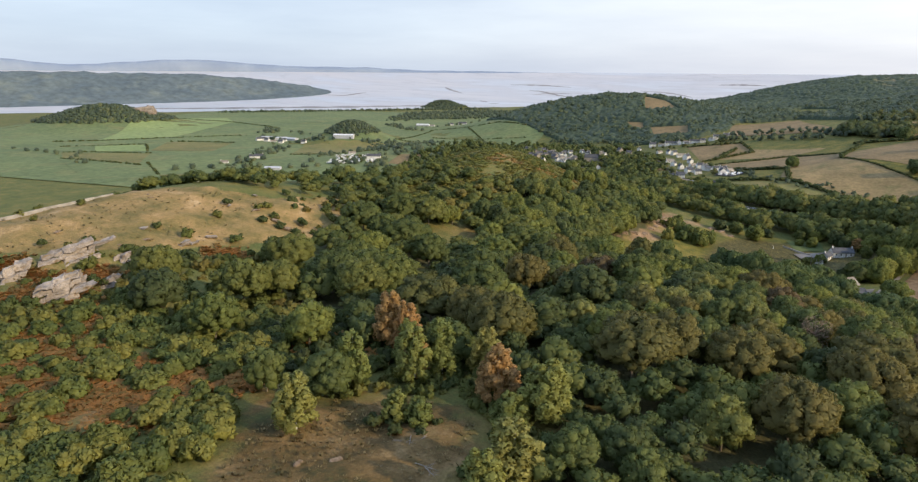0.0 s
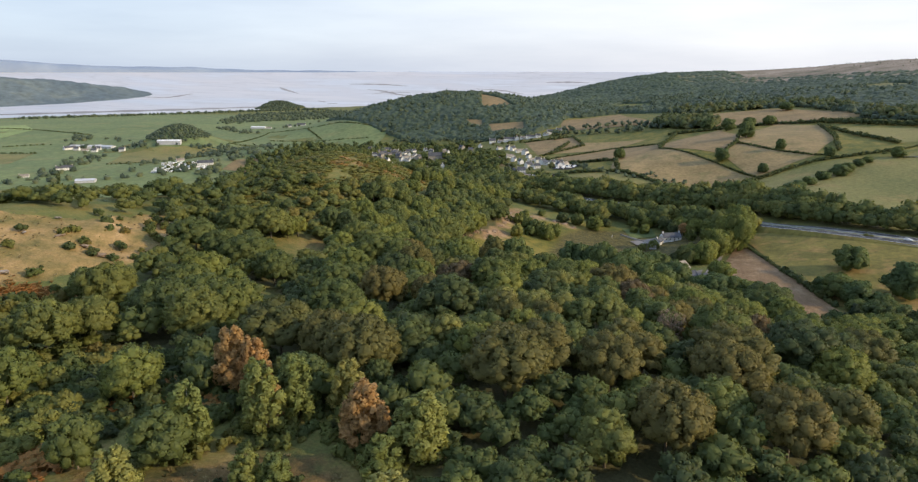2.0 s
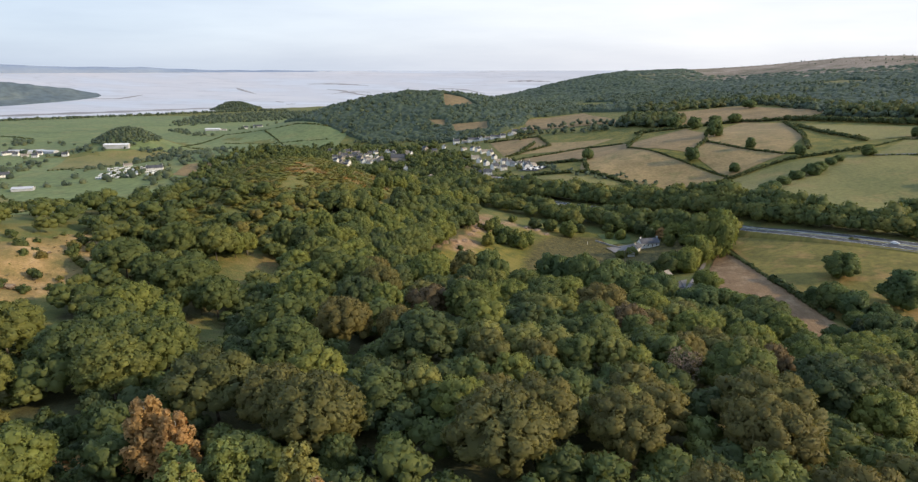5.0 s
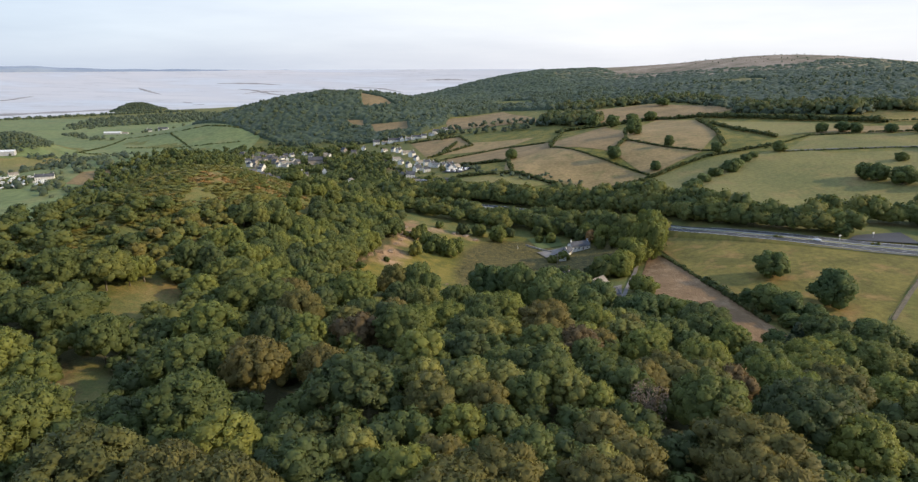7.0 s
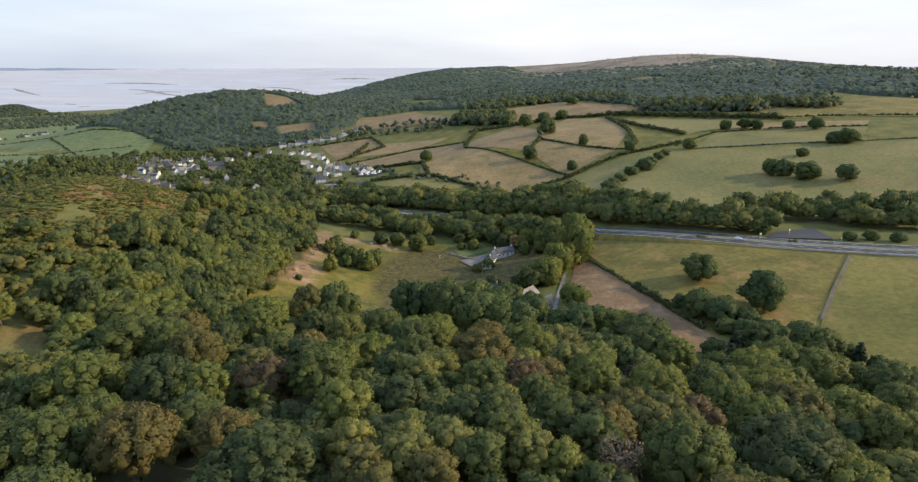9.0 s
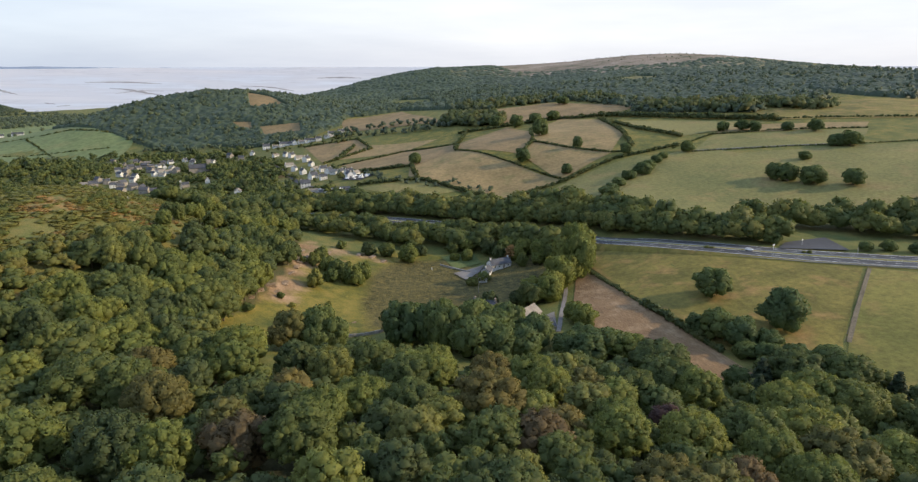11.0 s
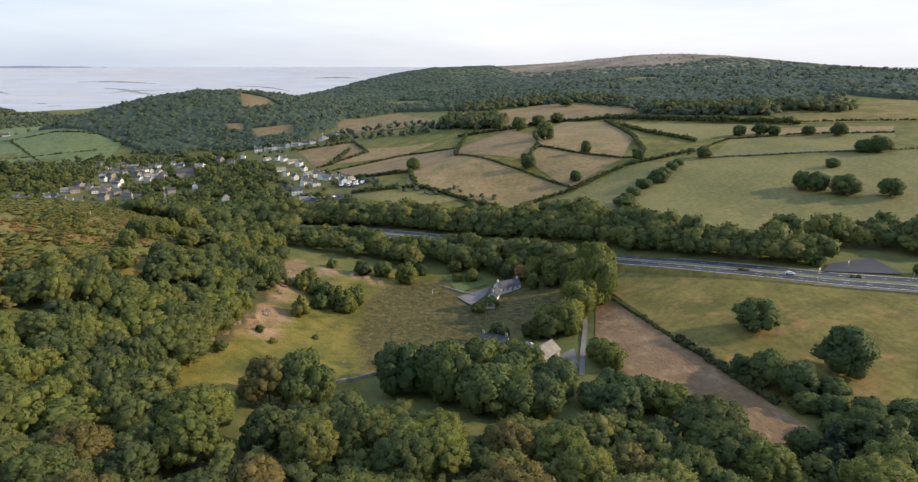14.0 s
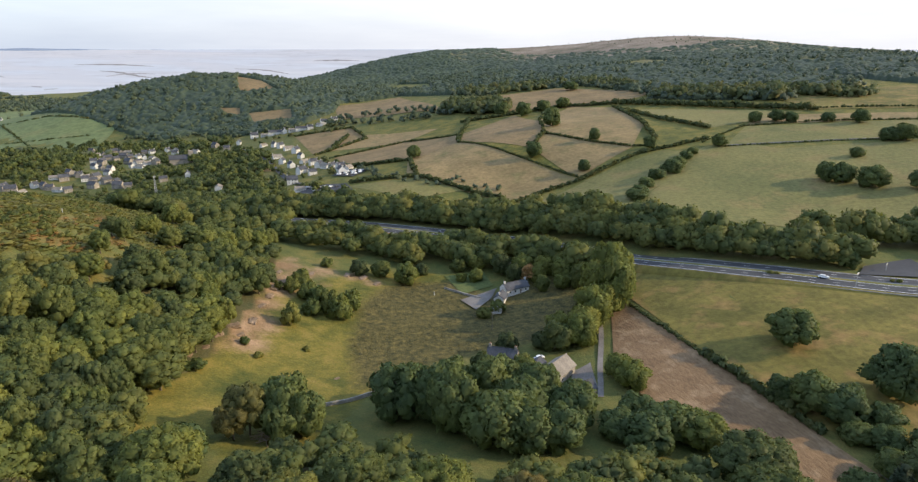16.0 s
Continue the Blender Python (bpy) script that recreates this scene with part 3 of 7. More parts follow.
def bank(points, width, label="dark wet sandbank with a channel in the bay"):
    """A low bank of mud that tapers to both ends, just proud of the water."""
    p = curve_line(points, 10)
    t = unit(np.gradient(p, axis=0))
    nrm = np.stack([-t[:, 1], t[:, 0]], -1)
    wide = width * np.sin(np.linspace(0.08, math.pi - 0.08, len(p))) * (1 + 0.35 * np.sin(np.arange(len(p)) * 1.3))
    rows = []
    for k, up in ((-0.5, -0.3), (-0.25, 1.2), (0.25, 1.2), (0.5, -0.3)):
        q = p + nrm * (wide * k)[:, None]
        rows.append(np.concatenate([q, (bay_level(q[:, 0], q[:, 1]) + up)[:, None]], 1))
    f = grid_faces(4, len(p))
    return tagged(new("sandbank", mesh_from("sandbank", np.stack(rows, 1).reshape(-1, 3), f[:, ::-1], M_MUD, True)), label, "sandbank", kind="structure")


# far coast behind the bay
az = np.linspace(radians(-80), radians(100), 500)
crest = np.zeros(len(az))
for i, q in enumerate(az):
    dq = math.degrees(q)
    rise = 96 * math.exp(-((dq - 52) / 17) ** 2) + 34 * math.exp(-((dq - 30) / 13) ** 2) + 2 * math.exp(-((dq + 5) / 40) ** 2)
    crest[i] = 93 + rise * (0.7 + 0.5 * noise.noise((dq * 0.11, 0, 5))) + 5 * noise.noise((dq * 0.6, 1, 5))
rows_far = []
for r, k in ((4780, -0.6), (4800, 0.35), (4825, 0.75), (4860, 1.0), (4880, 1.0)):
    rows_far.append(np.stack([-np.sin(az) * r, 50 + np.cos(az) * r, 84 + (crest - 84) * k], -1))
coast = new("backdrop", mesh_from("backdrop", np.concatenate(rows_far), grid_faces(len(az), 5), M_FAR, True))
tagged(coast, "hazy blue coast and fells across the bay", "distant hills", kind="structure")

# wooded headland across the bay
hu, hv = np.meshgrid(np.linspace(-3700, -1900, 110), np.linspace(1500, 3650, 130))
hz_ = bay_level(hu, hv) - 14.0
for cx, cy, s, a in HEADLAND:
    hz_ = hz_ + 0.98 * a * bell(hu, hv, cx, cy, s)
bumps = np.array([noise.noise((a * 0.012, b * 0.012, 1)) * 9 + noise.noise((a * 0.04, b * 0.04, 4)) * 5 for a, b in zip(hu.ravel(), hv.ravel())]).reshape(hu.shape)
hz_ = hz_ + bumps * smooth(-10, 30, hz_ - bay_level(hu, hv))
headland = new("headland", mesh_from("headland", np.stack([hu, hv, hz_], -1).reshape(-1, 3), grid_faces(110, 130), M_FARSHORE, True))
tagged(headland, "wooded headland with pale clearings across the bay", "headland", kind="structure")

# ---- foliage from many small leaf sprays ----
_b = bmesh.new()
bmesh.ops.create_icosphere(_b, subdivisions=1, radius=1.0)
ICO_V = np.array([v.co[:] for v in _b.verts])
ICO_F = np.array([[v.index for v in f.verts] for f in _b.faces])
_b.free()
_t = (1 + 5 ** 0.5) / 2
ICO0_V = np.array([(-1, _t, 0), (1, _t, 0), (-1, -_t, 0), (1, -_t, 0), (0, -1, _t), (0, 1, _t), (0, -1, -_t), (0, 1, -_t), (_t, 0, -1), (_t, 0, 1), (-_t, 0, -1), (-_t, 0, 1)])
ICO0_V = ICO0_V / np.linalg.norm(ICO0_V[0])
ICO0_F = np.array([(0, 11, 5), (0, 5, 1), (0, 1, 7), (0, 7, 10), (0, 10, 11), (1, 5, 9), (5, 11, 4), (11, 10, 2), (10, 7, 6), (7, 1, 8),
                   (3, 9, 4), (3, 4, 2), (3, 2, 6), (3, 6, 8), (3, 8, 9), (4, 9, 5), (2, 4, 11), (6, 2, 10), (8, 6, 7), (9, 8, 1)])


def unit(v):
    return v / (np.linalg.norm(v, axis=-1, keepdims=True) + 1e-9)


def foliage(rng, centres, radii, sprays, size, fine_core=True, core=0.86, dome=0.75):
    """Leaf sprays on the outer side of a group of lobes, with a closed core inside each: vertices, triangles, normals."""
    centres, radii = np.asarray(centres, float), np.asarray(radii, float)
    if radii.ndim == 1:
        radii = np.repeat(radii[:, None], 3, 1)
    heart = centres.mean(0) * np.array([1, 1, 0.72])
    span = np.ptp(centres, axis=0) + radii.mean()
    iv, jf = (ICO_V, ICO_F) if fine_core else (ICO0_V, ICO0_F)
    vs, fs, ns, base = [], [], [], 0
    for c, r in zip(centres, radii):
        wob = 1 + 0.16 * rng.standard_normal((len(iv), 1))
        pts = c + iv * r * core * wob
        vs.append(pts)
        ns.append(unit(iv + dome * unit((pts - heart) / span)))
        fs.append(jf + base)
        base += len(iv)
    area = (radii.mean(1)) ** 2
    k = rng.choice(len(centres), int(sprays * 1.9), p=area / area.sum())
    d = unit(rng.standard_normal((len(k), 3)))
    d[:, 2] = np.where(d[:, 2] < -0.45, -d[:, 2], d[:, 2])
    p = centres[k] + d * radii[k] * (0.86 + 0.26 * rng.random((len(k), 1)))
    hidden = np.zeros(len(k), bool)
    for i, (c, r) in enumerate(zip(centres, radii)):
        hidden |= (i != k) & ((((p - c) / r) ** 2).sum(1) < 0.72)
    p, d = p[~hidden][:sprays], d[~hidden][:sprays]
    n = len(p)
    g = unit(d + 0.75 * rng.standard_normal((n, 3)))
    a = unit(np.cross(g, rng.standard_normal((n, 3))))
    b = np.cross(g, a)
    s = size * (0.6 + 0.8 * rng.random((n, 1)))
    tri = np.stack([p + a * s, p - 0.5 * a * s + 0.8 * b * s, p - 0.55 * a * s - 0.75 * b * s], 1)
    nn = unit(0.55 * d + 0.62 * g + dome * unit((p - heart) / span))
    vs.append(tri.reshape(-1, 3))
    ns.append(np.repeat(nn, 3, 0))
    fs.append(np.arange(3 * n).reshape(-1, 3) + base)
    return np.concatenate(vs), np.concatenate(fs), np.concatenate(ns)


def broadleaf_lobes(rng, radius, tall, lobes=30, size=0.30, skirt=0.0):
    """An uneven dome of many rounded boughs round a solid heart."""
    c, r = [], []
    mid, half = tall * (0.56 - 0.08 * skirt), tall * (0.40 + 0.05 * skirt)
    lean = rng.uniform(-0.12, 0.12, 2) * radius
    for i in range(lobes):
        u = 1 - (1.5 + 0.35 * skirt) * (i + 0.5) / lobes
        q = i * 2.399963 + rng.uniform(-0.35, 0.35)
        w = math.sqrt(max(0.02, 1 - u * u))
        k = rng.uniform(0.60, 0.84) if lobes < 40 else rng.uniform(0.68, 0.93)
        rr = radius * size * rng.uniform(0.6, 1.4)
        c.append((radius * w * k * math.cos(q) + lean[0], radius * w * k * math.sin(q) + lean[1], mid + half * u * (k + 0.04)))
        r.append((rr, rr, rr * rng.uniform(0.75, 1.0)))
    c.append((0, 0, mid))
    heart = 0.66 if lobes < 40 else 0.76
    r.append((radius * heart, radius * heart, half * (heart + 0.06)))
    return c, r


def birch_lobes(rng, radius, tall, lobes=34):
    """A tall loose crown of hanging boughs, narrow at the tip."""
    c, r = [(0, 0, tall * 0.45)], [(radius * 0.42, radius * 0.42, tall * 0.34)]
    for i in range(lobes):
        u = (i + 0.5) / lobes
        w = radius * (0.35 + 0.65 * math.sin(math.pi * min(1.0, 0.35 + 0.65 * u))) * rng.uniform(0.55, 0.85)
        q = i * 2.4 + rng.random()
        c.append((w * math.cos(q), w * math.sin(q), tall * (0.2 + 0.72 * u)))
        rr = radius * rng.uniform(0.17, 0.28) * (1.15 - 0.45 * u)
        r.append((rr, rr, rr * rng.uniform(1.3, 2.0)))
    return c, r


def shrub_lobes(rng, radius, tall, lobes=6):
    c, r = [(0, 0, tall * 0.42)], [(radius * 0.62, radius * 0.62, tall * 0.4)]
    for i in range(lobes):
        q = i * 2.4 + rng.random()
        u = (i + 0.5) / lobes
        w = radius * 0.72 * math.sqrt(1 - 0.85 * u * u)
        c.append((w * math.cos(q), w * math.sin(q), tall * (0.2 + 0.55 * u)))
        k = rng.uniform(0.28, 0.45) * (1.3 if lobes < 5 else 1.0)
        r.append((radius * k, radius * k, tall * k * 0.8))
    return c, r


def limb_mesh(name, mat, tall, girth, forks, rng, lean=0.05):
    """A tapered trunk with limbs that rise into the crown."""
    v, f = [], []

    def tube(a, b, ra, rb, seg=6):
        a, b = Vector(a), Vector(b)
        m = (b - a).to_track_quat("Z", "Y").to_matrix()
        k = len(v)
        for c, r in ((a, ra), (b, rb)):
            for i in range(seg):
                q = 2 * math.pi * i / seg
                v.append((c + m @ Vector((r * math.cos(q), r * math.sin(q), 0)))[:])
        for i in range(seg):
            f.append((k + i, k + (i + 1) % seg, k + seg + (i + 1) % seg, k + seg + i))
    top = (lean * tall * (rng.random() - 0.5), lean * tall * (rng.random() - 0.5), tall * 0.45)
    tube((0, 0, -0.8), top, girth, girth * 0.7)
    tube(top, (top[0] * 1.5, top[1] * 1.5, tall * 0.86), girth * 0.7, girth * 0.15)
    for i in range(forks):
        q = i * 2.4 + rng.random()
        z0 = tall * (0.28 + 0.3 * rng.random())
        reach = tall * (0.2 + 0.12 * rng.random())
        tube((0, 0, z0), (reach * math.cos(q), reach * math.sin(q), z0 + reach * 0.8), girth * 0.42, girth * 0.1)
    return mesh_from(name, v, f, mat, True)


class Kind:
    """Crown and trunk meshes of one kind of tree, made once and shared."""

    def __init__(self, name, label, category, group, radius, tall, variants, leaf):
        self.radius, self.tall = radius, tall
        self.name, self.label, self.category, self.group = name, label, category, group
        self.meshes = []
        for shell, trunk in variants:
            v, f, n = shell
            self.meshes.append((mesh_from("crown", v, f, leaf, True, (), n), trunk))

    def plant(self, x, y, radius, tall, turn, which, label="", sink=0.2):
        e = new(self.name)
        k, kz = radius / self.radius, tall / self.tall
        e.matrix_world = Matrix.LocRotScale((x, y, hz(x, y) - sink), Euler((0, 0, turn)), (k, k, kz))
        crown, trunk = self.meshes[which % len(self.meshes)]
        if trunk:
            part("trunk", trunk, None, e)
        part("crown", crown, None, e)
        return tagged(e, label or self.label, self.category, self.group)


rng = np.random.default_rng(7)


def oak_variant(radius, tall, sprays, size, lobes, skirt=0.0, lobe=0.30):
    return foliage(rng, *broadleaf_lobes(rng, radius, tall, lobes, lobe, skirt), sprays, size, False, 0.9, 0.85), limb_mesh("trunk", M_BARK, tall, 0.32, 5, rng)


OAKS = [oak_variant(5.5, 12.0, 2000, 0.30, 46, 0.55, 0.235) for _ in range(5)]
GRANDS = [oak_variant(8.5, 15.5, 4400, 0.33, 84, 0.0, 0.175) for _ in range(4)]
WOOD = "trees of the hillside wood"
OAK = Kind("oak_tree", "green oak with a rounded leafy crown in the hillside wood", "tree", WOOD, 5.5, 12.0, OAKS, M_LEAF)
BIG_OAK = Kind("oak_tree", "broad spreading green oak standing over the hillside wood", "tree", WOOD, 8.5, 15.5, GRANDS, M_LEAF)
BEECH = Kind("beech_tree", "olive brown beech crown turning in late summer", "tree", WOOD, 5.5, 12.0, OAKS[:3], M_OLIVELEAF)
BIG_BEECH = Kind("beech_tree", "huge domed olive brown beech turning in late summer", "tree", WOOD, 8.5, 15.5, GRANDS[:3], M_OLIVELEAF)
ASH = Kind("ash_tree", "fresh light green ash crown among darker oaks", "tree", WOOD, 5.5, 12.0, OAKS[1:5], M_ASHLEAF)
BIG_ASH = Kind("ash_tree", "tall light green ash with a wide clumped crown", "tree", WOOD, 8.5, 15.5, GRANDS[1:], M_ASHLEAF)
DEAD_TREE = Kind("dead_tree", "bare grey-brown dead tree with fine twigs in the wood", "tree", "", 4.2, 11.0,
                 [(foliage(rng, *broadleaf_lobes(rng, 4.2, 11.0, 24, 0.2), 900, 0.16, False, 0.12, 0.2), limb_mesh("trunk", M_TWIG, 11.0, 0.13, 70, rng))], M_TWIG)
LIME = Kind("lime_tree", "yellowing lime crown in the hillside wood", "tree", WOOD, 5.5, 12.0, OAKS[2:4], M_LIMELEAF)
RUDDY_BEECH = Kind("beech_tree", "beech crown turned ruddy brown by drought", "tree", WOOD, 5.5, 12.0, OAKS[:2], M_RUDDYLEAF)
COPPER = Kind("copper_beech", "dark purple-brown copper beech in the wood", "tree", WOOD, 5.5, 12.0, OAKS[4:5], M_COPPER)
FIELD_OAKS = [oak_variant(5.5, 10.5, 1900, 0.42, 34, 1.0) for _ in range(5)]
FIELD_OAK = Kind("field_tree", "dark green round-crowned tree standing alone in dry pasture", "tree", "lone trees in the fields", 5.5, 10.5, FIELD_OAKS, M_HEDGE)
FARM_TREE = Kind("farm_tree", "leafy green tree beside the lane and farm buildings", "tree", "trees round the farm", 5.5, 10.5, FIELD_OAKS, M_LEAF)
FARM_OAK = Kind("oak_tree", "dark green spreading oak in the grove before the farm", "tree", "trees round the farm", 5.5, 10.5, FIELD_OAKS, M_HEDGE)
FARM_ASH = Kind("ash_tree", "tall light green ash beside the lane and farm buildings", "tree", "trees round the farm", 5.5, 10.5, FIELD_OAKS, M_ASHLEAF)
BIRCH = Kind("birch_tree", "slender pale green birch with drooping sprays", "tree", "birches on the hilltop", 3.2, 14.0,
             [(foliage(rng, *birch_lobes(rng, 3.2, 14.0, 40), 5200, 0.24, False, 0.66), limb_mesh("trunk", M_BIRCHBARK, 14.0, 0.15, 0, rng)) for _ in range(4)], M_BIRCH)
RUSSET = Kind("birch_tree", "birch turning orange brown in early autumn", "tree", "birches on the hilltop", 3.2, 14.0,
              [(foliage(rng, *birch_lobes(rng, 3.2, 14.0, 40), 5000, 0.24, False, 0.66), limb_mesh("trunk", M_BIRCHBARK, 14.0, 0.15, 0, rng)) for _ in range(2)], M_RUSSET)
SHRUB = Kind("shrub", "yellow-green hawthorn scrub on the grassy hillside", "shrub", "scrub on the hillside", 2.4, 3.6,
             [(foliage(rng, *shrub_lobes(rng, 2.4, 3.6, 9), 640, 0.29, False), limb_mesh("trunk", M_BARK, 2.4, 0.1, 3, rng)) for _ in range(5)], M_SHRUB)
CONIFER_SHELLS = []
for _ in range(2):
    cc = [(0, 0, 14 * (0.16 + 0.8 * k / 9)) for k in range(10)]
    rr = [(2.9 * (1 - 0.09 * k), 2.9 * (1 - 0.09 * k), 1.1) for k in range(10)]
    CONIFER_SHELLS.append((foliage(rng, cc, rr, 1300, 0.5), limb_mesh("trunk", M_BARK, 14.0, 0.22, 2, rng)))
CONIFER = Kind("conifer_tree", "dark spruce with a narrow pointed crown", "tree", "conifers at the wood edge", 2.9, 14.0, CONIFER_SHELLS, M_CONIFER)

# lighter crowns for the woods that are joined into one mesh
SAPLINGS = [foliage(rng, *broadleaf_lobes(rng, 4.0, 8.0, 12, 0.37), 330, 0.44, False, 0.9, 0.85) for _ in range(4)]
MID = [foliage(rng, *broadleaf_lobes(rng, 5.0, 11.0, 12, 0.39), 250, 0.56, False, 0.9, 0.85) for _ in range(6)]
LOWSHRUB = [foliage(rng, *shrub_lobes(rng, 2.2, 2.8, 3), 90, 0.42, False) for _ in range(4)]
MIDSHRUB = [foliage(rng, *shrub_lobes(rng, 2.2, 3.0, 5), 150, 0.42, False) for _ in range(4)]
TINY = [foliage(rng, *shrub_lobes(rng, 1.5, 2.4, 1), 24, 0.66, False) for _ in range(4)]
FARTREE = []
for _ in range(5):
    v, f, n = foliage(rng, [(0, 0, 5.0)], [(5.6, 5.6, 5.2)], 20, 1.2, False, 0.96, 0.0)
    FARTREE.append((v, f, unit(n + np.array([0, 0, 0.9]))))
VTREE = [foliage(rng, *broadleaf_lobes(rng, 5.0, 9.0, 4, 0.5, 1.0), 56, 0.95, False) for _ in range(5)]
FARCROWN = [foliage(rng, *broadleaf_lobes(rng, 5.0, 9.0, 3, 0.56, 1.0), 26, 0.95, False, 0.96, 0.9) for _ in range(6)]
FARCROWN = [(v, f, unit(n + np.array([0, 0, 0.7]))) for v, f, n in FARCROWN]
BELT = [foliage(rng, *broadleaf_lobes(rng, 5.0, 11.0, 10, 0.42), 190, 0.62, False, 0.92, 0.95) for _ in range(5)]


def scatter(poly, spacing, seed, jitter=0.38):
    """Evenly spread, jittered places inside a polygon."""
    r = np.random.default_rng(seed)
    p = np.array(poly, float)
    xs = np.arange(p[:, 0].min(), p[:, 0].max(), spacing)
    ys = np.arange(p[:, 1].min(), p[:, 1].max(), spacing * 0.87)
    X, Y = np.meshgrid(xs, ys)
    X = X + (np.arange(len(ys)) % 2)[:, None] * spacing / 2
    X = (X + r.uniform(-jitter, jitter, X.shape) * spacing).ravel()
    Y = (Y + r.uniform(-jitter, jitter, Y.shape) * spacing).ravel()
    k = inside(poly, X, Y)
    return X[k], Y[k]


def thicket(name, x, y, protos, scale, mat, label, category, seed, sink=0.3, kind="stuff", tint=None, tall=1.0):
    """Many crowns joined into one mesh."""
    r = np.random.default_rng(seed)
    x, y = np.asarray(x, float), np.asarray(y, float)
    z = height(x, y) - sink
    scale = np.broadcast_to(scale, x.shape)
    pick = r.integers(0, len(protos), len(x))
    turn = r.uniform(0, 2 * math.pi, len(x))
    tints = 0.12 + 0.8 * r.random(len(x)) ** 1.2 if tint is None else np.broadcast_to(tint, x.shape)
    vs, fs, ns, ts, base = [], [], [], [], 0
    for k, (v, f, n) in enumerate(protos):
        idx = np.nonzero(pick == k)[0]
        if not len(idx):
            continue
        c, s = np.cos(turn[idx])[:, None], np.sin(turn[idx])[:, None]
        sc = scale[idx][:, None]
        vx = (v[:, 0] * c - v[:, 1] * s) * sc + x[idx][:, None]
        vy = (v[:, 0] * s + v[:, 1] * c) * sc + y[idx][:, None]
        vz = v[:, 2] * sc * tall * (0.85 + 0.3 * r.random((len(idx), 1))) + z[idx][:, None]
        vs.append(np.stack([vx, vy, vz], -1).reshape(-1, 3))
        ns.append(np.stack([n[:, 0] * c - n[:, 1] * s, n[:, 0] * s + n[:, 1] * c, np.broadcast_to(n[:, 2], vx.shape)], -1).reshape(-1, 3))
        fs.append((f[None] + (np.arange(len(idx)) * len(v))[:, None, None]).reshape(-1, 3) + base)
        ts.append(np.repeat(tints[idx], len(v)))
        base += len(idx) * len(v)
    me = mesh_from(name, np.concatenate(vs), np.concatenate(fs), mat, True, [("tint", "FLOAT", np.concatenate(ts))], np.concatenate(ns))
    return tagged(new(name, me), label, category, kind=kind)


def along(points, step, wander=0.0, seed=0):
    """Places along a line of points, step metres apart."""
    r = np.random.default_rng(seed)
    p = np.array(points, float)
    d = np.concatenate([[0], np.cumsum(np.hypot(*np.diff(p, axis=0).T))])
    s = np.arange(0, d[-1], step)
    s = s + r.uniform(-0.3, 0.3, len(s)) * step
    return np.interp(s, d, p[:, 0]) + r.normal(0, wander + 1e-6, len(s)), np.interp(s, d, p[:, 1]) + r.normal(0, wander + 1e-6, len(s))


def curve_line(points, n=12):
    """A smooth line through the points."""
    p = [Vector((*q, 0)) for q in points]
    p = [2 * p[0] - p[1]] + p + [2 * p[-1] - p[-2]]
    out = []
    for i in range(1, len(p) - 2):
        for k in range(n):
            t = k / n
            a, b, c, d = p[i - 1], p[i], p[i + 1], p[i + 2]
            q = 0.5 * ((2 * b) + (c - a) * t + (2 * a - 5 * b + 4 * c - d) * t * t + (3 * b - a - 3 * c + d) * t ** 3)
            out.append((q.x, q.y))
    out.append((p[-2].x, p[-2].y))
    return np.array(out)


def ribbon(name, line, offset, width, lift, mat, across=2, z_line=None):
    """A strip beside a line, laid on the ground."""
    line = np.asarray(line, float)
    t = unit(np.gradient(line, axis=0))
    nrm = np.stack([-t[:, 1], t[:, 0]], -1)
    k = np.linspace(-0.5, 0.5, across)
    xy = line[:, None] + nrm[:, None] * (offset + k[None, :, None] * width)
    z = height(line[:, 0], line[:, 1])[:, None] + 0 * xy[..., 0] if z_line is None else z_line[:, None] + 0 * xy[..., 0]
    v = np.concatenate([xy, (z + lift)[..., None]], -1).reshape(-1, 3)
    f = grid_faces(across, len(line))
    return mesh_from(name, v, f[:, ::-1], mat, True)


def field(corners, mat, label, lift=0.25, step=7.0):
    """A field of four corners, laid on the ground."""
    a, b, c, d = [np.array(q, float) for q in corners]
    nu = max(3, int(max(np.hypot(*(b - a)), np.hypot(*(c - d))) / step))
    nv = max(3, int(max(np.hypot(*(d - a)), np.hypot(*(c - b))) / step))
    U, V = np.meshgrid(np.linspace(0, 1, nu), np.linspace(0, 1, nv))
    U, V = U[..., None], V[..., None]
    p = (a * (1 - U) + b * U) * (1 - V) + (d * (1 - U) + c * U) * V
    z = height(p[..., 0], p[..., 1]) + lift
    e = b - a
    f = grid_faces(nu, nv)
    if e[0] * (d - a)[1] - e[1] * (d - a)[0] < 0:
        f = f[:, ::-1]
    ob = new("field", mesh_from("field", np.concatenate([p, z[..., None]], -1).reshape(-1, 3), f, mat, True))
    return tagged(ob, label, "field", kind="structure")


def hedge(points, scale, label="dense dark green field hedge on a low bank", step=1.6, seed=1, gaps=0.0, wander=0.25):
    x, y = along(points, step, wander, seed)
    r = np.random.default_rng(seed + 50)
    k = r.random(len(x)) >= gaps
    x, y = x[k], y[k]
    s = scale * r.uniform(0.75, 1.25, len(x))
    return thicket("hedge", x, y, TINY, s, M_HEDGE_WOOD, label, "hedge", seed, 0.25, "")


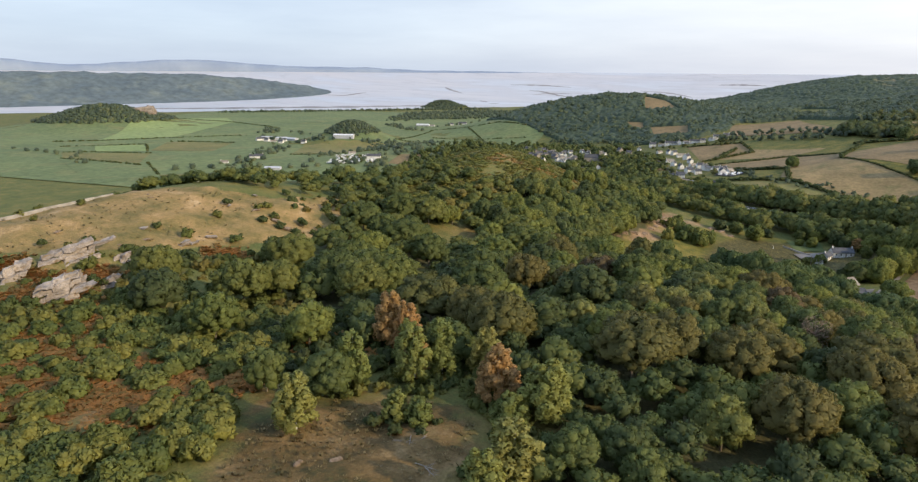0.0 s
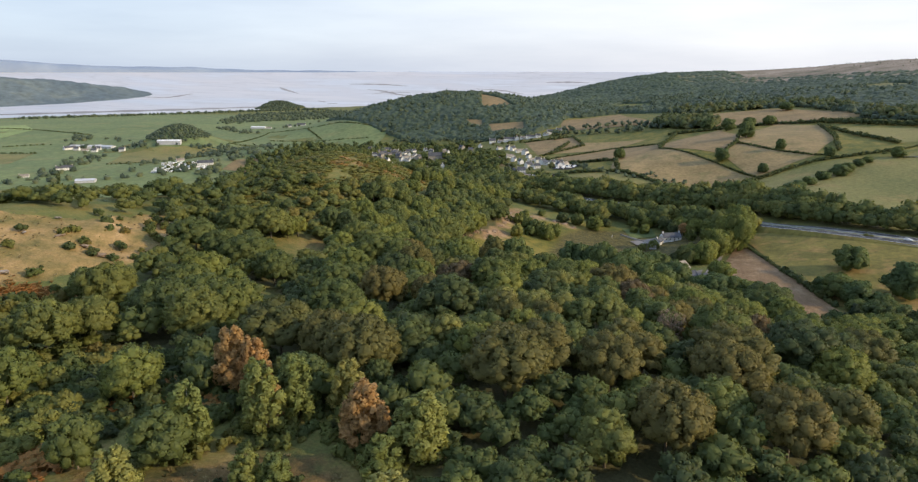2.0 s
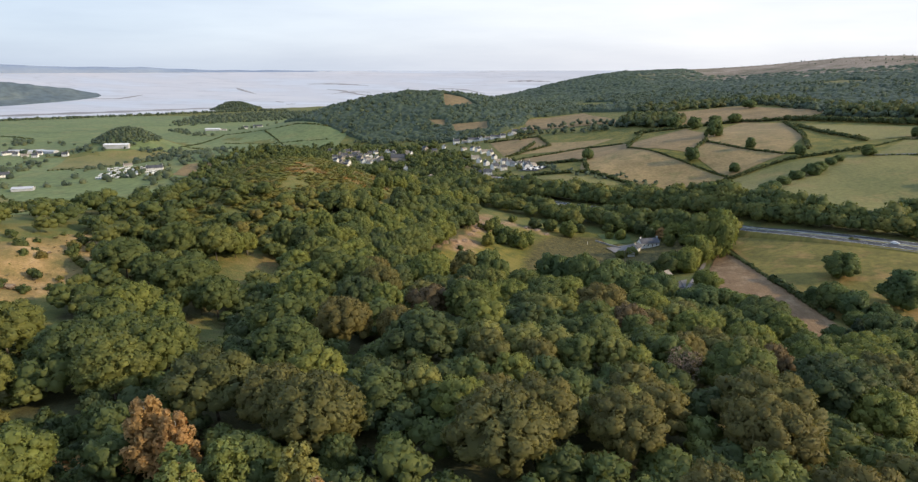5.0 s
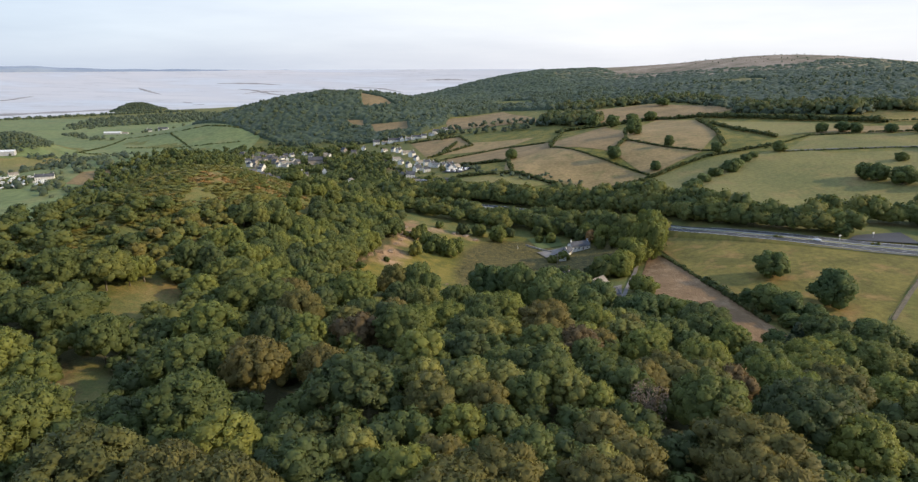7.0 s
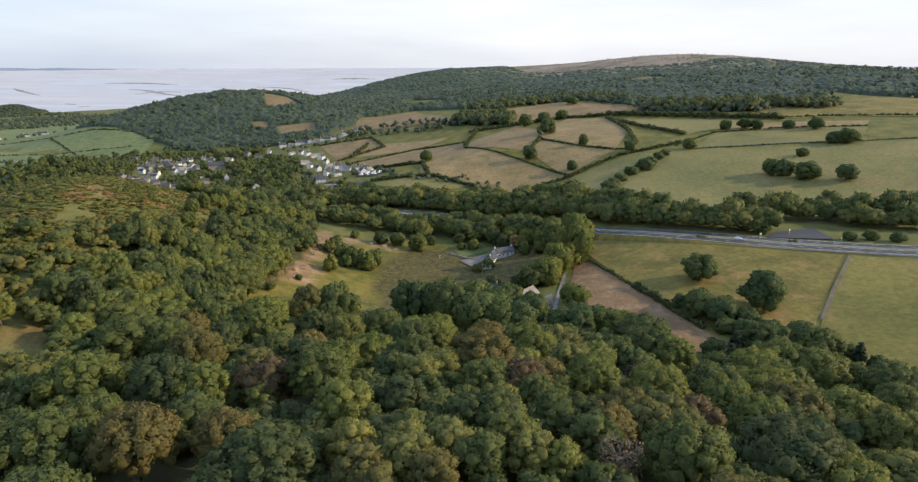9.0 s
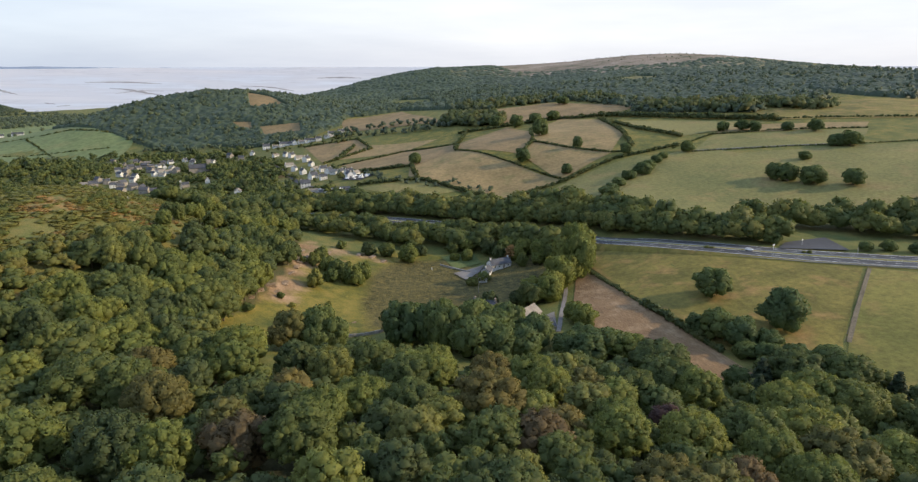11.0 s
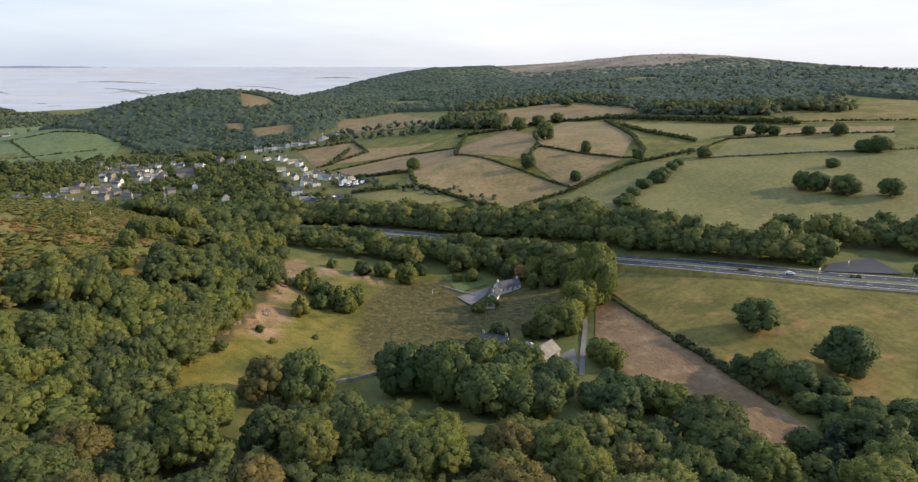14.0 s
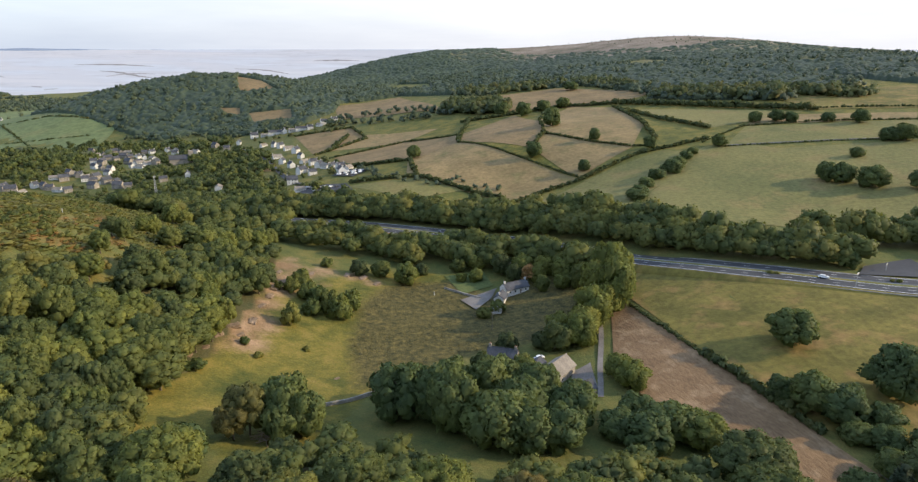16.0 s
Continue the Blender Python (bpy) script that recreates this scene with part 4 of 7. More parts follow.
M_HEDGE_WOOD = leaf_mat("hedgerow_leaves", [(0.0, (0.062, 0.085, 0.035)), (0.7, (0.100, 0.117, 0.044)), (1.0, (0.156, 0.146, 0.051))], by_attr=True)

# ---- banks in the bay ----
for points, width in (([(-1472, 3941), (-1425, 3876), (-1349, 3783), (-1268, 3691)], 34), ([(-926, 3983), (-829, 3940), (-696, 3780), (-615, 3697)], 42), ([(-850, 3760), (-767, 3885), (-640, 3874)], 30),
                      ([(-1975, 3260), (-1854, 3290), (-1830, 3399), (-1814, 3487)], 34), ([(-1045, 3335), (-985, 3275)], 26), ([(-945, 3158), (-905, 3200)], 24), ([(200, 4425), (330, 4441), (480, 4400)], 60),
                      ([(-260, 4110), (-96, 4049), (40, 3860)], 40), ([(-1100, 4200), (-900, 4240), (-700, 4190)], 50)):
    bank(points, width)
bank([(-2300, 2080), (-2020, 2240), (-1760, 2420), (-1480, 2640), (-1240, 2860), (-1080, 3050)], 150, "grey-brown mudflat along the shore of the bay")

# ---- fields of the valley ----
field([(149, 372), (153.5, 369), (153, 318), (122, 318)], M_CROPPED, "brown mown stubble field beside the farm lane")
field([(122, 318), (153, 318), (155.5, 270), (116, 274)], M_CROPPED, "brown mown stubble field beside the farm lane")
field([(116, 274), (155.5, 270), (159, 238), (125, 240)], M_CROPPED, "brown mown stubble field beside the farm lane")
field([(158, 390), (178, 394), (214, 350), (154, 309)], M_STRAW, "dry straw-coloured pasture with two lone trees")
field([(154, 309), (214, 350), (268, 300), (206, 248)], M_STRAW, "dry straw-coloured pasture with two lone trees")
field([(154, 309), (206, 248), (190, 230), (157, 262)], M_STRAW, "dry straw-coloured pasture with two lone trees")
field([(207, 246), (271, 298), (345, 225), (250, 150)], M_GOLDEN, "golden green pasture beside the fence")
field([(207, 246), (250, 150), (200, 190), (190, 230)], M_GOLDEN, "golden green pasture beside the fence")
field([(165, 560), (205, 458), (250, 512), (240, 590)], M_OLIVE, "narrow green pasture between two hedges")
field([(250, 512), (338, 582), (318, 606), (240, 592)], M_OLIVE, "narrow green pasture between two hedges")
field([(214, 458), (340, 380), (392, 556), (252, 512)], M_OLIVE, "wide olive green hill pasture with a clump of trees")
field([(252, 512), (392, 556), (380, 590), (345, 592)], M_OLIVE, "wide olive green hill pasture with a clump of trees")
field([(340, 380), (560, 300), (640, 470), (392, 556)], M_OLIVE, "wide olive green hill pasture with a clump of trees")
field([(365, 586), (498, 528), (557, 578), (425, 640)], M_OLIVE, "sloping green pasture between walls")
field([(430, 645), (560, 584), (585, 605), (470, 680)], M_STRAW2, "pale cut hay field on the upper slope")
field([(398, 738), (395, 652), (515, 668), (406, 832)], M_OLIVE, "green hedged pasture below the woods")
field([(182, 770), (240, 600), (172, 590), (118, 670)], M_STRAW2, "parched brown hill pasture")
field([(122, 735), (182, 770), (118, 670), (112, 690)], M_STRAW2, "parched brown hill pasture")
field([(182, 770), (230, 690), (258, 723), (200, 830)], M_TAN, "parched yellow hill pasture")
field([(200, 830), (258, 723), (290, 819), (300, 930)], M_TAN, "parched yellow hill pasture")
field([(240, 602), (230, 688), (258, 723), (306, 632)], M_STRAW2, "small parched pasture below a hedge")
field([(258, 725), (306, 634), (362, 710), (410, 870)], M_STRAW2, "parched pasture dotted with bushes")
field([(258, 725), (410, 870), (380, 935), (290, 822)], M_STRAW2, "parched pasture dotted with bushes")
field([(60, 872), (70, 768), (124, 737), (182, 770)], M_TAN, "dry pasture above the village")
field([(60, 872), (182, 770), (200, 830), (147, 894)], M_TAN, "dry pasture above the village")
field([(60, 925), (147, 896), (200, 940), (90, 1010)], M_STRAW2, "dry pasture above the village")
field([(20, 1075), (100, 1060), (108, 972), (40, 915)], M_TAN, "small dry pasture beside the village")
field([(56, 680), (121, 668), (150, 628), (100, 612)], M_OLIVE, "green paddock beside the belt of trees")
field([(96, 1350), (225, 1385), (236, 1057), (92, 1167)], M_TAN, "dry pasture under the woods", 0.5)
field([(300, 965), (341, 1127), (454, 1153), (430, 905)], M_TAN, "dry upper pasture under the woods", 0.5)
field([(430, 905), (454, 1153), (536, 995), (496, 942)], M_TAN, "dry upper pasture under the woods", 0.5)
field([(534, 669), (552, 750), (769, 767), (603, 621)], M_STRAW, "dry upland pasture", 0.5)
field([(603, 621), (769, 767), (1100, 640), (800, 480)], M_STRAW, "dry upland pasture", 0.6)
field([(-58, 1044), (-31, 1031), (1, 852), (-38, 876)], M_STRAW2, "small brown paddock beside the houses")

field([(-712, 752), (-655, 806), (-622, 800), (-690, 744)], M_STRAW2, "bare sandy bank at the edge of the plain", 0.8, 8.0)
# garden of the cottage
field([(88, 445), (110, 445), (109, 424), (91, 418)], M_LAWN, "green garden lawn behind the cottage", 0.35)

# ---- fields of the coastal plain ----
field([(-1750, 620), (-1750, 1300), (-330, 1290), (-430, 640)], M_LUSH, "wide green grazing land of the coastal plain", 1.1, 22)
field([(-1750, 1300), (-1700, 2330), (-480, 2330), (-330, 1290)], M_LUSH, "wide green grazing land of the coastal plain", 1.1, 22)
field([(-1254, 1066), (-1420, 1330), (-1306, 1612), (-1162, 1207)], M_BRIGHT, "bright green mown pasture on the plain", 1.5, 30)
field([(-1420, 1440), (-1560, 1700), (-1450, 1760), (-1306, 1612)], M_BRIGHT, "bright green mown pasture on the plain", 1.5, 30)
field([(-1159, 1190), (-1306, 1612), (-1106, 1536), (-1003, 1340)], M_PLOUGH, "bare reddish plough land on the plain", 0.7, 30)
field([(-1120, 1640), (-1320, 1720), (-1330, 2000), (-800, 2100)], M_LUSH, "green pasture on the coastal plain", 1.5, 30)
field([(-1100, 1640), (-800, 2100), (-620, 1700), (-930, 1400)], M_LUSH, "green pasture on the coastal plain", 1.5, 30)
field([(-1302, 1015), (-1258, 1056), (-1096, 903), (-1144, 879)], M_LUSH, "green pasture on the coastal plain", 1.5, 30)
field([(-1250, 1056), (-1153, 1176), (-1098, 1108), (-1175, 988)], M_LUSH, "green pasture on the coastal plain", 1.5, 30)
field([(-1150, 1176), (-1029, 1306), (-947, 1162), (-1090, 1114)], M_LUSH, "green pasture on the coastal plain", 1.5, 30)
field([(-1172, 984), (-1100, 1044), (-1004, 956), (-1090, 908)], M_BRIGHT, "bright green pasture on the coastal plain", 1.5, 30)
field([(-1090, 1102), (-950, 1152), (-880, 1000), (-998, 958)], M_OLIVE, "mown hay meadow on the coastal plain", 1.5, 30)
field([(-1140, 876), (-966, 924), (-880, 812), (-1065, 816)], M_OLIVE, "mown hay meadow on the coastal plain", 1.5, 30)
field([(-1065, 808), (-863, 794), (-756, 780), (-790, 632)], M_LUSH, "green pasture on the coastal plain", 1.5, 30)
field([(-765, 735), (-872, 825), (-760, 960), (-640, 800)], M_LUSH, "green pasture on the coastal plain", 1.5, 30)
field([(-640, 640), (-760, 730), (-640, 800), (-520, 720)], M_OLIVE, "olive pasture on the coastal plain", 1.5, 30)
field([(-617, 1319), (-641, 1605), (-440, 1560), (-390, 1321)], M_LUSH, "green pasture on the coastal plain", 1.5, 30)
field([(-390, 1321), (-440, 1560), (-290, 1440), (-300, 1310)], M_LUSH, "green pasture on the coastal plain", 1.5, 30)
field([(-700, 1000), (-780, 1180), (-600, 1250), (-560, 1060)], M_OLIVE, "olive pasture on the coastal plain", 1.5, 30)
field([(-620, 1310), (-600, 1240), (-330, 1240), (-310, 1300)], M_LUSH, "green pasture on the coastal plain", 1.5, 30)
field([(-460, 981), (-413, 989), (-400, 905), (-457, 924)], M_TAN, "small parched field among trees at the edge of the plain", 1.5, 12)

# ---- hedges ----
VALLEY_HEDGES = [
    ([(154, 370), (153.2, 337), (153.3, 309)], 0.5, 1.0),
    ([(153.3, 309), (155, 292), (156, 273), (157.5, 257)], 1.0, 1.3),
    ([(183, 769), (209, 686), (227, 645), (241, 602)], 0.7, 1.8),
    ([(258, 723), (279, 673), (305, 633), (317, 626)], 0.8, 1.8),
    ([(165, 575), (207, 594), (242, 596), (299, 612), (319, 609), (367, 614)], 1.0, 1.6),
    ([(412, 872), (360, 712), (330, 638)], 1.2, 1.8),
    ([(401, 834), (386, 722), (394, 650)], 1.3, 1.8),
    ([(429, 901), (482, 745), (530, 668)], 2.0, 1.8)]
SLOPE_HEDGES = [
    ([(356, 606), (425, 643), (492, 622), (557, 581)], 0.6, 2.0),
    ([(363, 584), (431, 557), (498, 527), (620, 480)], 0.5, 2.2),
    ([(258, 723), (292, 822), (345, 935)], 0.9, 2.4),
    ([(258, 723), (230, 688)], 1.1, 2.0),
    ([(182, 770), (200, 830), (240, 940)], 1.2, 2.2),
    ([(56, 872), (147, 895), (200, 832)], 0.9, 2.4),
    ([(120, 670), (150, 628), (172, 592)], 1.3, 1.8),
    ([(70, 768), (124, 737), (118, 672), (60, 690)], 1.2, 2.0)]
UPPER_HEDGES = [
    ([(233, 944), (295, 934), (372, 941), (429, 901)], 1.6, 2.4),
    ([(540, 675), (620, 620), (800, 482)], 0.9, 3.0),
    ([(300, 962), (341, 1127)], 1.6, 3.0),
    ([(60, 925), (90, 1010)], 1.4, 3.0),
    ([(20, 1078), (100, 1062), (110, 970), (40, 912)], 1.2, 3.0)]
for i, (line, s, step) in enumerate(VALLEY_HEDGES + SLOPE_HEDGES + UPPER_HEDGES):
    hedge(line, s * 1.35, step=step * 1.05, seed=20 + i)
PLAIN_HEDGES = [
    [(-1328, 1012), (-1261, 1058), (-1153, 1180), (-1029, 1310)], [(-1227, 949), (-1179, 982), (-1098, 1048), (-1000, 954)], [(-1094, 1111), (-1028, 1141), (-947, 1158)], [(-1144, 879), (-1092, 903), (-964, 928)],
    [(-1065, 813), (-990, 812), (-863, 798)], [(-1653, 1672), (-1306, 1614), (-1080, 1512)],
    [(-765, 733), (-875, 824)], [(-617, 1319), (-390, 1321), (-300, 1308)], [(-526, 1567), (-390, 1321)], [(-620, 1315), (-641, 1605), (-440, 1562), (-290, 1442)],
    [(-700, 1000), (-560, 1060), (-600, 1250)], [(-640, 640), (-520, 720), (-640, 800), (-760, 960)],
    [(-573, 1430), (-330, 1400)]]
for i, line in enumerate(PLAIN_HEDGES):
    hedge(line, 1.6, "field hedge on the coastal plain", 4.0, 60 + i, 0.15, 0.6)

# ---- woods ----
FLANK = [(-112, 262), (-92, 270), (-80, 302), (-69, 340), (-56, 378), (-66, 386), (-84, 364), (-98, 342), (-108, 300)]
r = np.random.default_rng(11)
# birches that stand out: x, y, height, crown radius, turned or not
BIRCHES = [(-57, 40, 14, 3.6, 0), (-56, 61, 15, 3.4, 0), (-43, 67, 15, 3.6, 0), (-48, 76, 13, 3.3, 0), (-11, 59, 14, 4.6, 0), (-17, 53, 9, 3.2, 0), (-12, 36, 13, 4.4, 0), (-15, 29, 11, 3.4, 0), (-40, 50, 7.5, 2.4, 0),
           (-35, 50, 7.0, 2.4, 0), (-39, 74, 15, 3.6, 0), (-58, 86, 17, 3.8, 1), (-22, 63, 14, 3.8, 1), (-52, 84, 15, 3.2, 1), (-44, 70, 13, 2.8, 1), (-28, 74, 14, 3.4, 0)]
for i, (x, y, t, rad, red) in enumerate(BIRCHES):
    (RUSSET if red else BIRCH).plant(x, y, rad * 1.3, t * 1.05, i * 1.7, i, sink=1.2)
# crowns that can be told apart in the hillside wood: x, y, height, crown radius
WOOD_OAKS_LOW = [(9, 39, 9, 3.7), (-2, 41, 10, 4.3), (6, 45, 10, 4.1), (-73, 53, 11, 4.6), (-58, 56, 11, 5.1), (24, 68, 11, 5.0), (-39, 77, 13, 6.0), (-24, 84, 9, 3.2), (-135, 87, 15, 7.9), (-20, 105, 12, 6.0), (-152, 105, 15, 8.0), (-119, 105, 16, 9.0), (19, 106, 11, 5.0), (15, 117, 10, 4.5), (-113, 117, 14, 7.1), (-85, 121, 16, 10.0), (82, 123, 16, 10.0), (60, 124, 15, 7.8), (-101, 130, 16, 9.1), (-46, 132, 16, 9.2), (24, 132, 11, 5.0), (-78, 132, 16, 8.5), (96, 133, 16, 8.8), (-14, 135, 16, 10.0)]
WOOD_OAKS_MID = [(-62, 136, 10, 4.4), (49, 136, 12, 5.4), (32, 138, 12, 5.4), (-91, 138, 16, 10.0), (-126, 142, 16, 8.7), (-134, 144, 13, 6.4), (139, 148, 16, 8.6), (33, 150, 12, 5.9), (27, 151, 11, 4.7), (-105, 154, 15, 7.9), (36, 156, 11, 5.2), (-56, 160, 16, 9.4), (15, 164, 12, 5.8), (47, 164, 11, 4.8), (-30, 169, 12, 6.0), (164, 169, 16, 8.4), (-51, 171, 14, 6.9), (36, 173, 13, 6.1), (106, 177, 16, 9.0), (-2, 183, 16, 8.2), (178, 184, 16, 9.1), (-87, 186, 15, 7.6), (16, 189, 12, 5.7), (29, 190, 12, 5.9)]
WOOD_OAKS_HIGH = [(-41, 191, 16, 8.3), (140, 192, 16, 9.5), (23, 199, 14, 6.7), (163, 200, 16, 10.0), (-105, 200, 16, 9.9), (96, 203, 13, 6.4), (-6, 206, 13, 6.3), (-117, 206, 15, 7.9), (-131, 211, 16, 9.7), (93, 212, 15, 7.5), (-15, 216, 13, 6.5), (177, 218, 16, 10.0), (112, 225, 16, 10.0), (163, 226, 16, 9.8), (26, 226, 14, 7.2), (-46, 227, 16, 9.1), (-57, 230, 16, 10.0), (-33, 235, 13, 6.4), (6, 237, 14, 7.3), (-123, 240, 16, 9.8), (120, 241, 16, 10.0), (-110, 243, 16, 10.0), (21, 244, 15, 7.6), (-4, 251, 14, 6.9)]
WOOD_OAKS_TOP = [(-45, 268, 14, 6.8), (-84, 270, 16, 9.2), (-54, 281, 15, 7.6), (-79, 294, 16, 8.2), (-65, 302, 16, 10.0), (-36, 318, 16, 10.0), (-48, 326, 16, 9.4), (-58, 341, 16, 9.5), (-30, 343, 16, 10.0), (-25, 359, 16, 10.0)]
WOOD_BEECHES_LOW = [(34, 65, 15, 7.4), (58, 70, 15, 7.5), (75, 83, 13, 6.1), (4, 85, 16, 9.6), (27, 90, 14, 7.2), (52, 91, 15, 8.1), (-30, 93, 16, 9.0), (12, 93, 15, 7.8), (36, 100, 12, 5.7), (-40, 101, 15, 7.8), (57, 101, 16, 10.0), (4, 105, 11, 4.9), (33, 107, 12, 6.0), (-55, 108, 16, 10.0), (15, 128, 11, 4.7), (3, 129, 12, 5.7), (54, 140, 12, 5.7), (63, 141, 13, 6.3), (71, 144, 13, 6.2), (62, 148, 13, 6.5), (-22, 154, 13, 6.5), (-38, 155, 16, 8.3), (123, 168, 16, 9.6), (56, 182, 12, 6.0)]
WOOD_BEECHES_MID = [(-19, 198, 13, 6.3), (44, 199, 16, 9.1), (-37, 216, 16, 8.2), (80, 217, 13, 6.2), (-5, 224, 12, 6.0), (54, 232, 13, 6.5), (-44, 243, 14, 7.2), (-33, 249, 13, 6.2), (-66, 258, 16, 9.6), (-56, 262, 16, 9.7), (-74, 263, 16, 8.6), (-40, 277, 16, 10.0), (-68, 282, 16, 8.6), (-76, 333, 16, 8.8)]
WOOD_ASHES_LOW = [(22, 59, 11, 5.1), (46, 74, 13, 6.3), (-107, 77, 14, 7.3), (-79, 80, 13, 6.1), (-14, 84, 9, 3.1), (-2, 101, 12, 5.7), (89, 114, 14, 7.1), (-35, 117, 13, 6.3), (8, 117, 11, 5.0), (38, 128, 10, 4.2), (100, 150, 15, 8.0), (1, 163, 13, 6.2), (-95, 165, 12, 6.0), (102, 166, 15, 7.6), (141, 167, 16, 10.0), (-106, 168, 16, 9.1), (86, 173, 15, 8.1), (66, 174, 14, 7.1), (129, 182, 16, 9.6), (74, 187, 13, 6.5), (-31, 187, 14, 7.3), (2, 196, 14, 7.1), (56, 197, 11, 5.2), (-61, 197, 16, 9.9)]
WOOD_ASHES_MID = [(12, 203, 14, 7.2), (143, 204, 16, 10.0), (85, 208, 13, 6.0), (156, 209, 16, 9.6), (67, 213, 14, 6.8), (116, 216, 16, 8.3), (66, 225, 14, 7.4), (36, 226, 14, 7.3), (29, 232, 14, 7.3), (38, 238, 14, 6.9), (-76, 242, 12, 5.6), (-22, 246, 15, 8.1), (-104, 253, 13, 6.6), (-20, 261, 16, 9.4), (-48, 300, 15, 7.7)]
WOOD_LIMES = [(28, 97, 12, 5.4), (-12, 110, 11, 4.7), (114, 126, 14, 6.9), (34, 131, 11, 4.7), (11, 132, 12, 5.5), (20, 138, 11, 4.7), (12, 140, 11, 4.8), (2, 144, 11, 4.9), (22, 182, 13, 6.0), (71, 198, 14, 7.1)]
RUDDY = [(82, 150, 12, 5.3), (47, 172, 13, 6.7), (-16, 187, 14, 7.0)]
RIDGE_OAKS = [(-38, 460, 16, 10), (-26, 449, 16, 9.8), (-16, 425, 16, 10), (-8, 413, 16, 8.3), (-13, 476, 16, 8.7), (-6, 490, 14, 7.1), (-37, 355, 16, 9.0), (-48, 346, 16, 9.9), (-60, 351, 12, 5.9), (-34, 334, 16, 9.4), (-55, 311, 15, 8.0), (-66, 320, 14, 7.2), (-42, 304, 13, 6.6), (-43, 288, 14, 6.8), (-35, 289, 12, 5.5), (-69, 342, 13, 6.2), (-69, 358, 11, 5.2), (-46, 442, 12, 5.7), (-64, 428, 12, 6.0), (-59, 461, 12, 6.0)]
RIDGE_BEECHES = [(-48, 390, 16, 8.6), (-26, 390, 13, 6.7), (-56, 296, 15, 7.8), (-37, 264, 15, 8.1), (-78, 350, 12, 5.6), (-49, 372, 12, 5.4)]
RIDGE_ASHES = [(-21, 370, 14, 7.2), (-63, 374, 11, 5.1), (-56, 523, 14, 7.0), (-65, 400, 10, 4.0)]
EDGE_PAIR = [(-5, 292, 17, 6.0), (-9, 289, 12, 5.0)]
# hollows in the wood and the clearing with the footpath: x, y, radius
HOLLOWS = [(-31, 150, 9), (-7, 180, 6), (55, 119, 7), (-34, 92, 6), (-82, 160, 11), (-93, 178, 10), (-96, 112, 6), (-90, 236, 10), (-96, 252, 8), (-88, 216, 6)]
WOOD_SETS = [(WOOD_OAKS_LOW + WOOD_OAKS_MID + WOOD_OAKS_HIGH + WOOD_OAKS_TOP, OAK, BIG_OAK), (WOOD_BEECHES_LOW + WOOD_BEECHES_MID + EDGE_PAIR, BEECH, BIG_BEECH),
             (WOOD_ASHES_LOW + WOOD_ASHES_MID, ASH, BIG_ASH), (WOOD_LIMES, LIME, LIME), (RUDDY, RUDDY_BEECH, RUDDY_BEECH)]
TAKEN = [(x, y, rad) for x, y, t, rad, c in BIRCHES]


def plant_clump(kind, x, y, t, rad, i):
    """Three close crowns in the room of one."""
    for k in range(3):
        q = 2.09 * k + i
        kind.plant(x + 0.52 * rad * math.cos(q), y + 0.52 * rad * math.sin(q), rad * (0.56 + 0.09 * k), t * (0.92 - 0.09 * k), q * 1.7, i + k)


for trees, small, big in WOOD_SETS:
    for i, (x, y, t, rad) in enumerate(trees):
        if x < -20 and y > 248 and rad > 5.8:
            plant_clump(OAK if i % 3 else ASH, x, y, t, rad, i)
        else:
            # darker green and deep shade put in by planting oaks for ashes
            shady = small is ASH and -20 < x < 70 and y < 80
            ((BIG_OAK if shady else big) if rad > 6.4 else OAK if shady else small).plant(x, y, rad, t, i * 2.1, i)
        TAKEN.append((x, y, rad))
for trees, kind in ((RIDGE_OAKS, OAK), (RIDGE_BEECHES, OAK), (RIDGE_ASHES, ASH)):
    for i, (x, y, t, rad) in enumerate(trees):
        if rad > 5.8:
            plant_clump(ASH if i % 3 == 1 else kind, x, y, t, rad, i)
        else:
            kind.plant(x, y, rad, t, i * 1.7, i)
        TAKEN.append((x, y, rad))
DEAD_TREE.plant(48, 125, 5.0, 12.5, 0.4, 0)
TAKEN.append((48, 125, 4.0))
COPPER.plant(92, 192, 5.2, 11.0, 1.0, 0)
TAKEN.append((92, 192, 5.2))


def apart(x, y, k=0.72, room=1.6):
    """Which places stand clear of the trees already planted and of the hollows."""
    ok = np.ones(np.shape(x), bool)
    for a, b, c in TAKEN:
        ok &= np.hypot(x - a, y - b) > k * c + room
    for a, b, c in HOLLOWS:
        ok &= np.hypot(x - a, y - b) > c
    return ok


# the lower trees between them
wx, wy = scatter(MAIN_WOOD, 7.0, 3, 0.45)
k = apart(wx, wy) & (wy < 250)
wx, wy = wx[k], wy[k]
near = (wy < 175) & (wx < 112) & (wx > -95)
thicket("woodland", wx[near], wy[near], SAPLINGS, r.uniform(0.65, 1.15, near.sum()), M_LEAF_WOOD, "young oaks and ashes filling the gaps of the wood", "woodland", 7, tint=0.08 + 0.4 * r.random(near.sum()))
ex, ey = scatter(MAIN_WOOD, 7.2, 4, 0.45)
k = (ey > 243) & apart(ex, ey)
ex, ey = ex[k], ey[k]
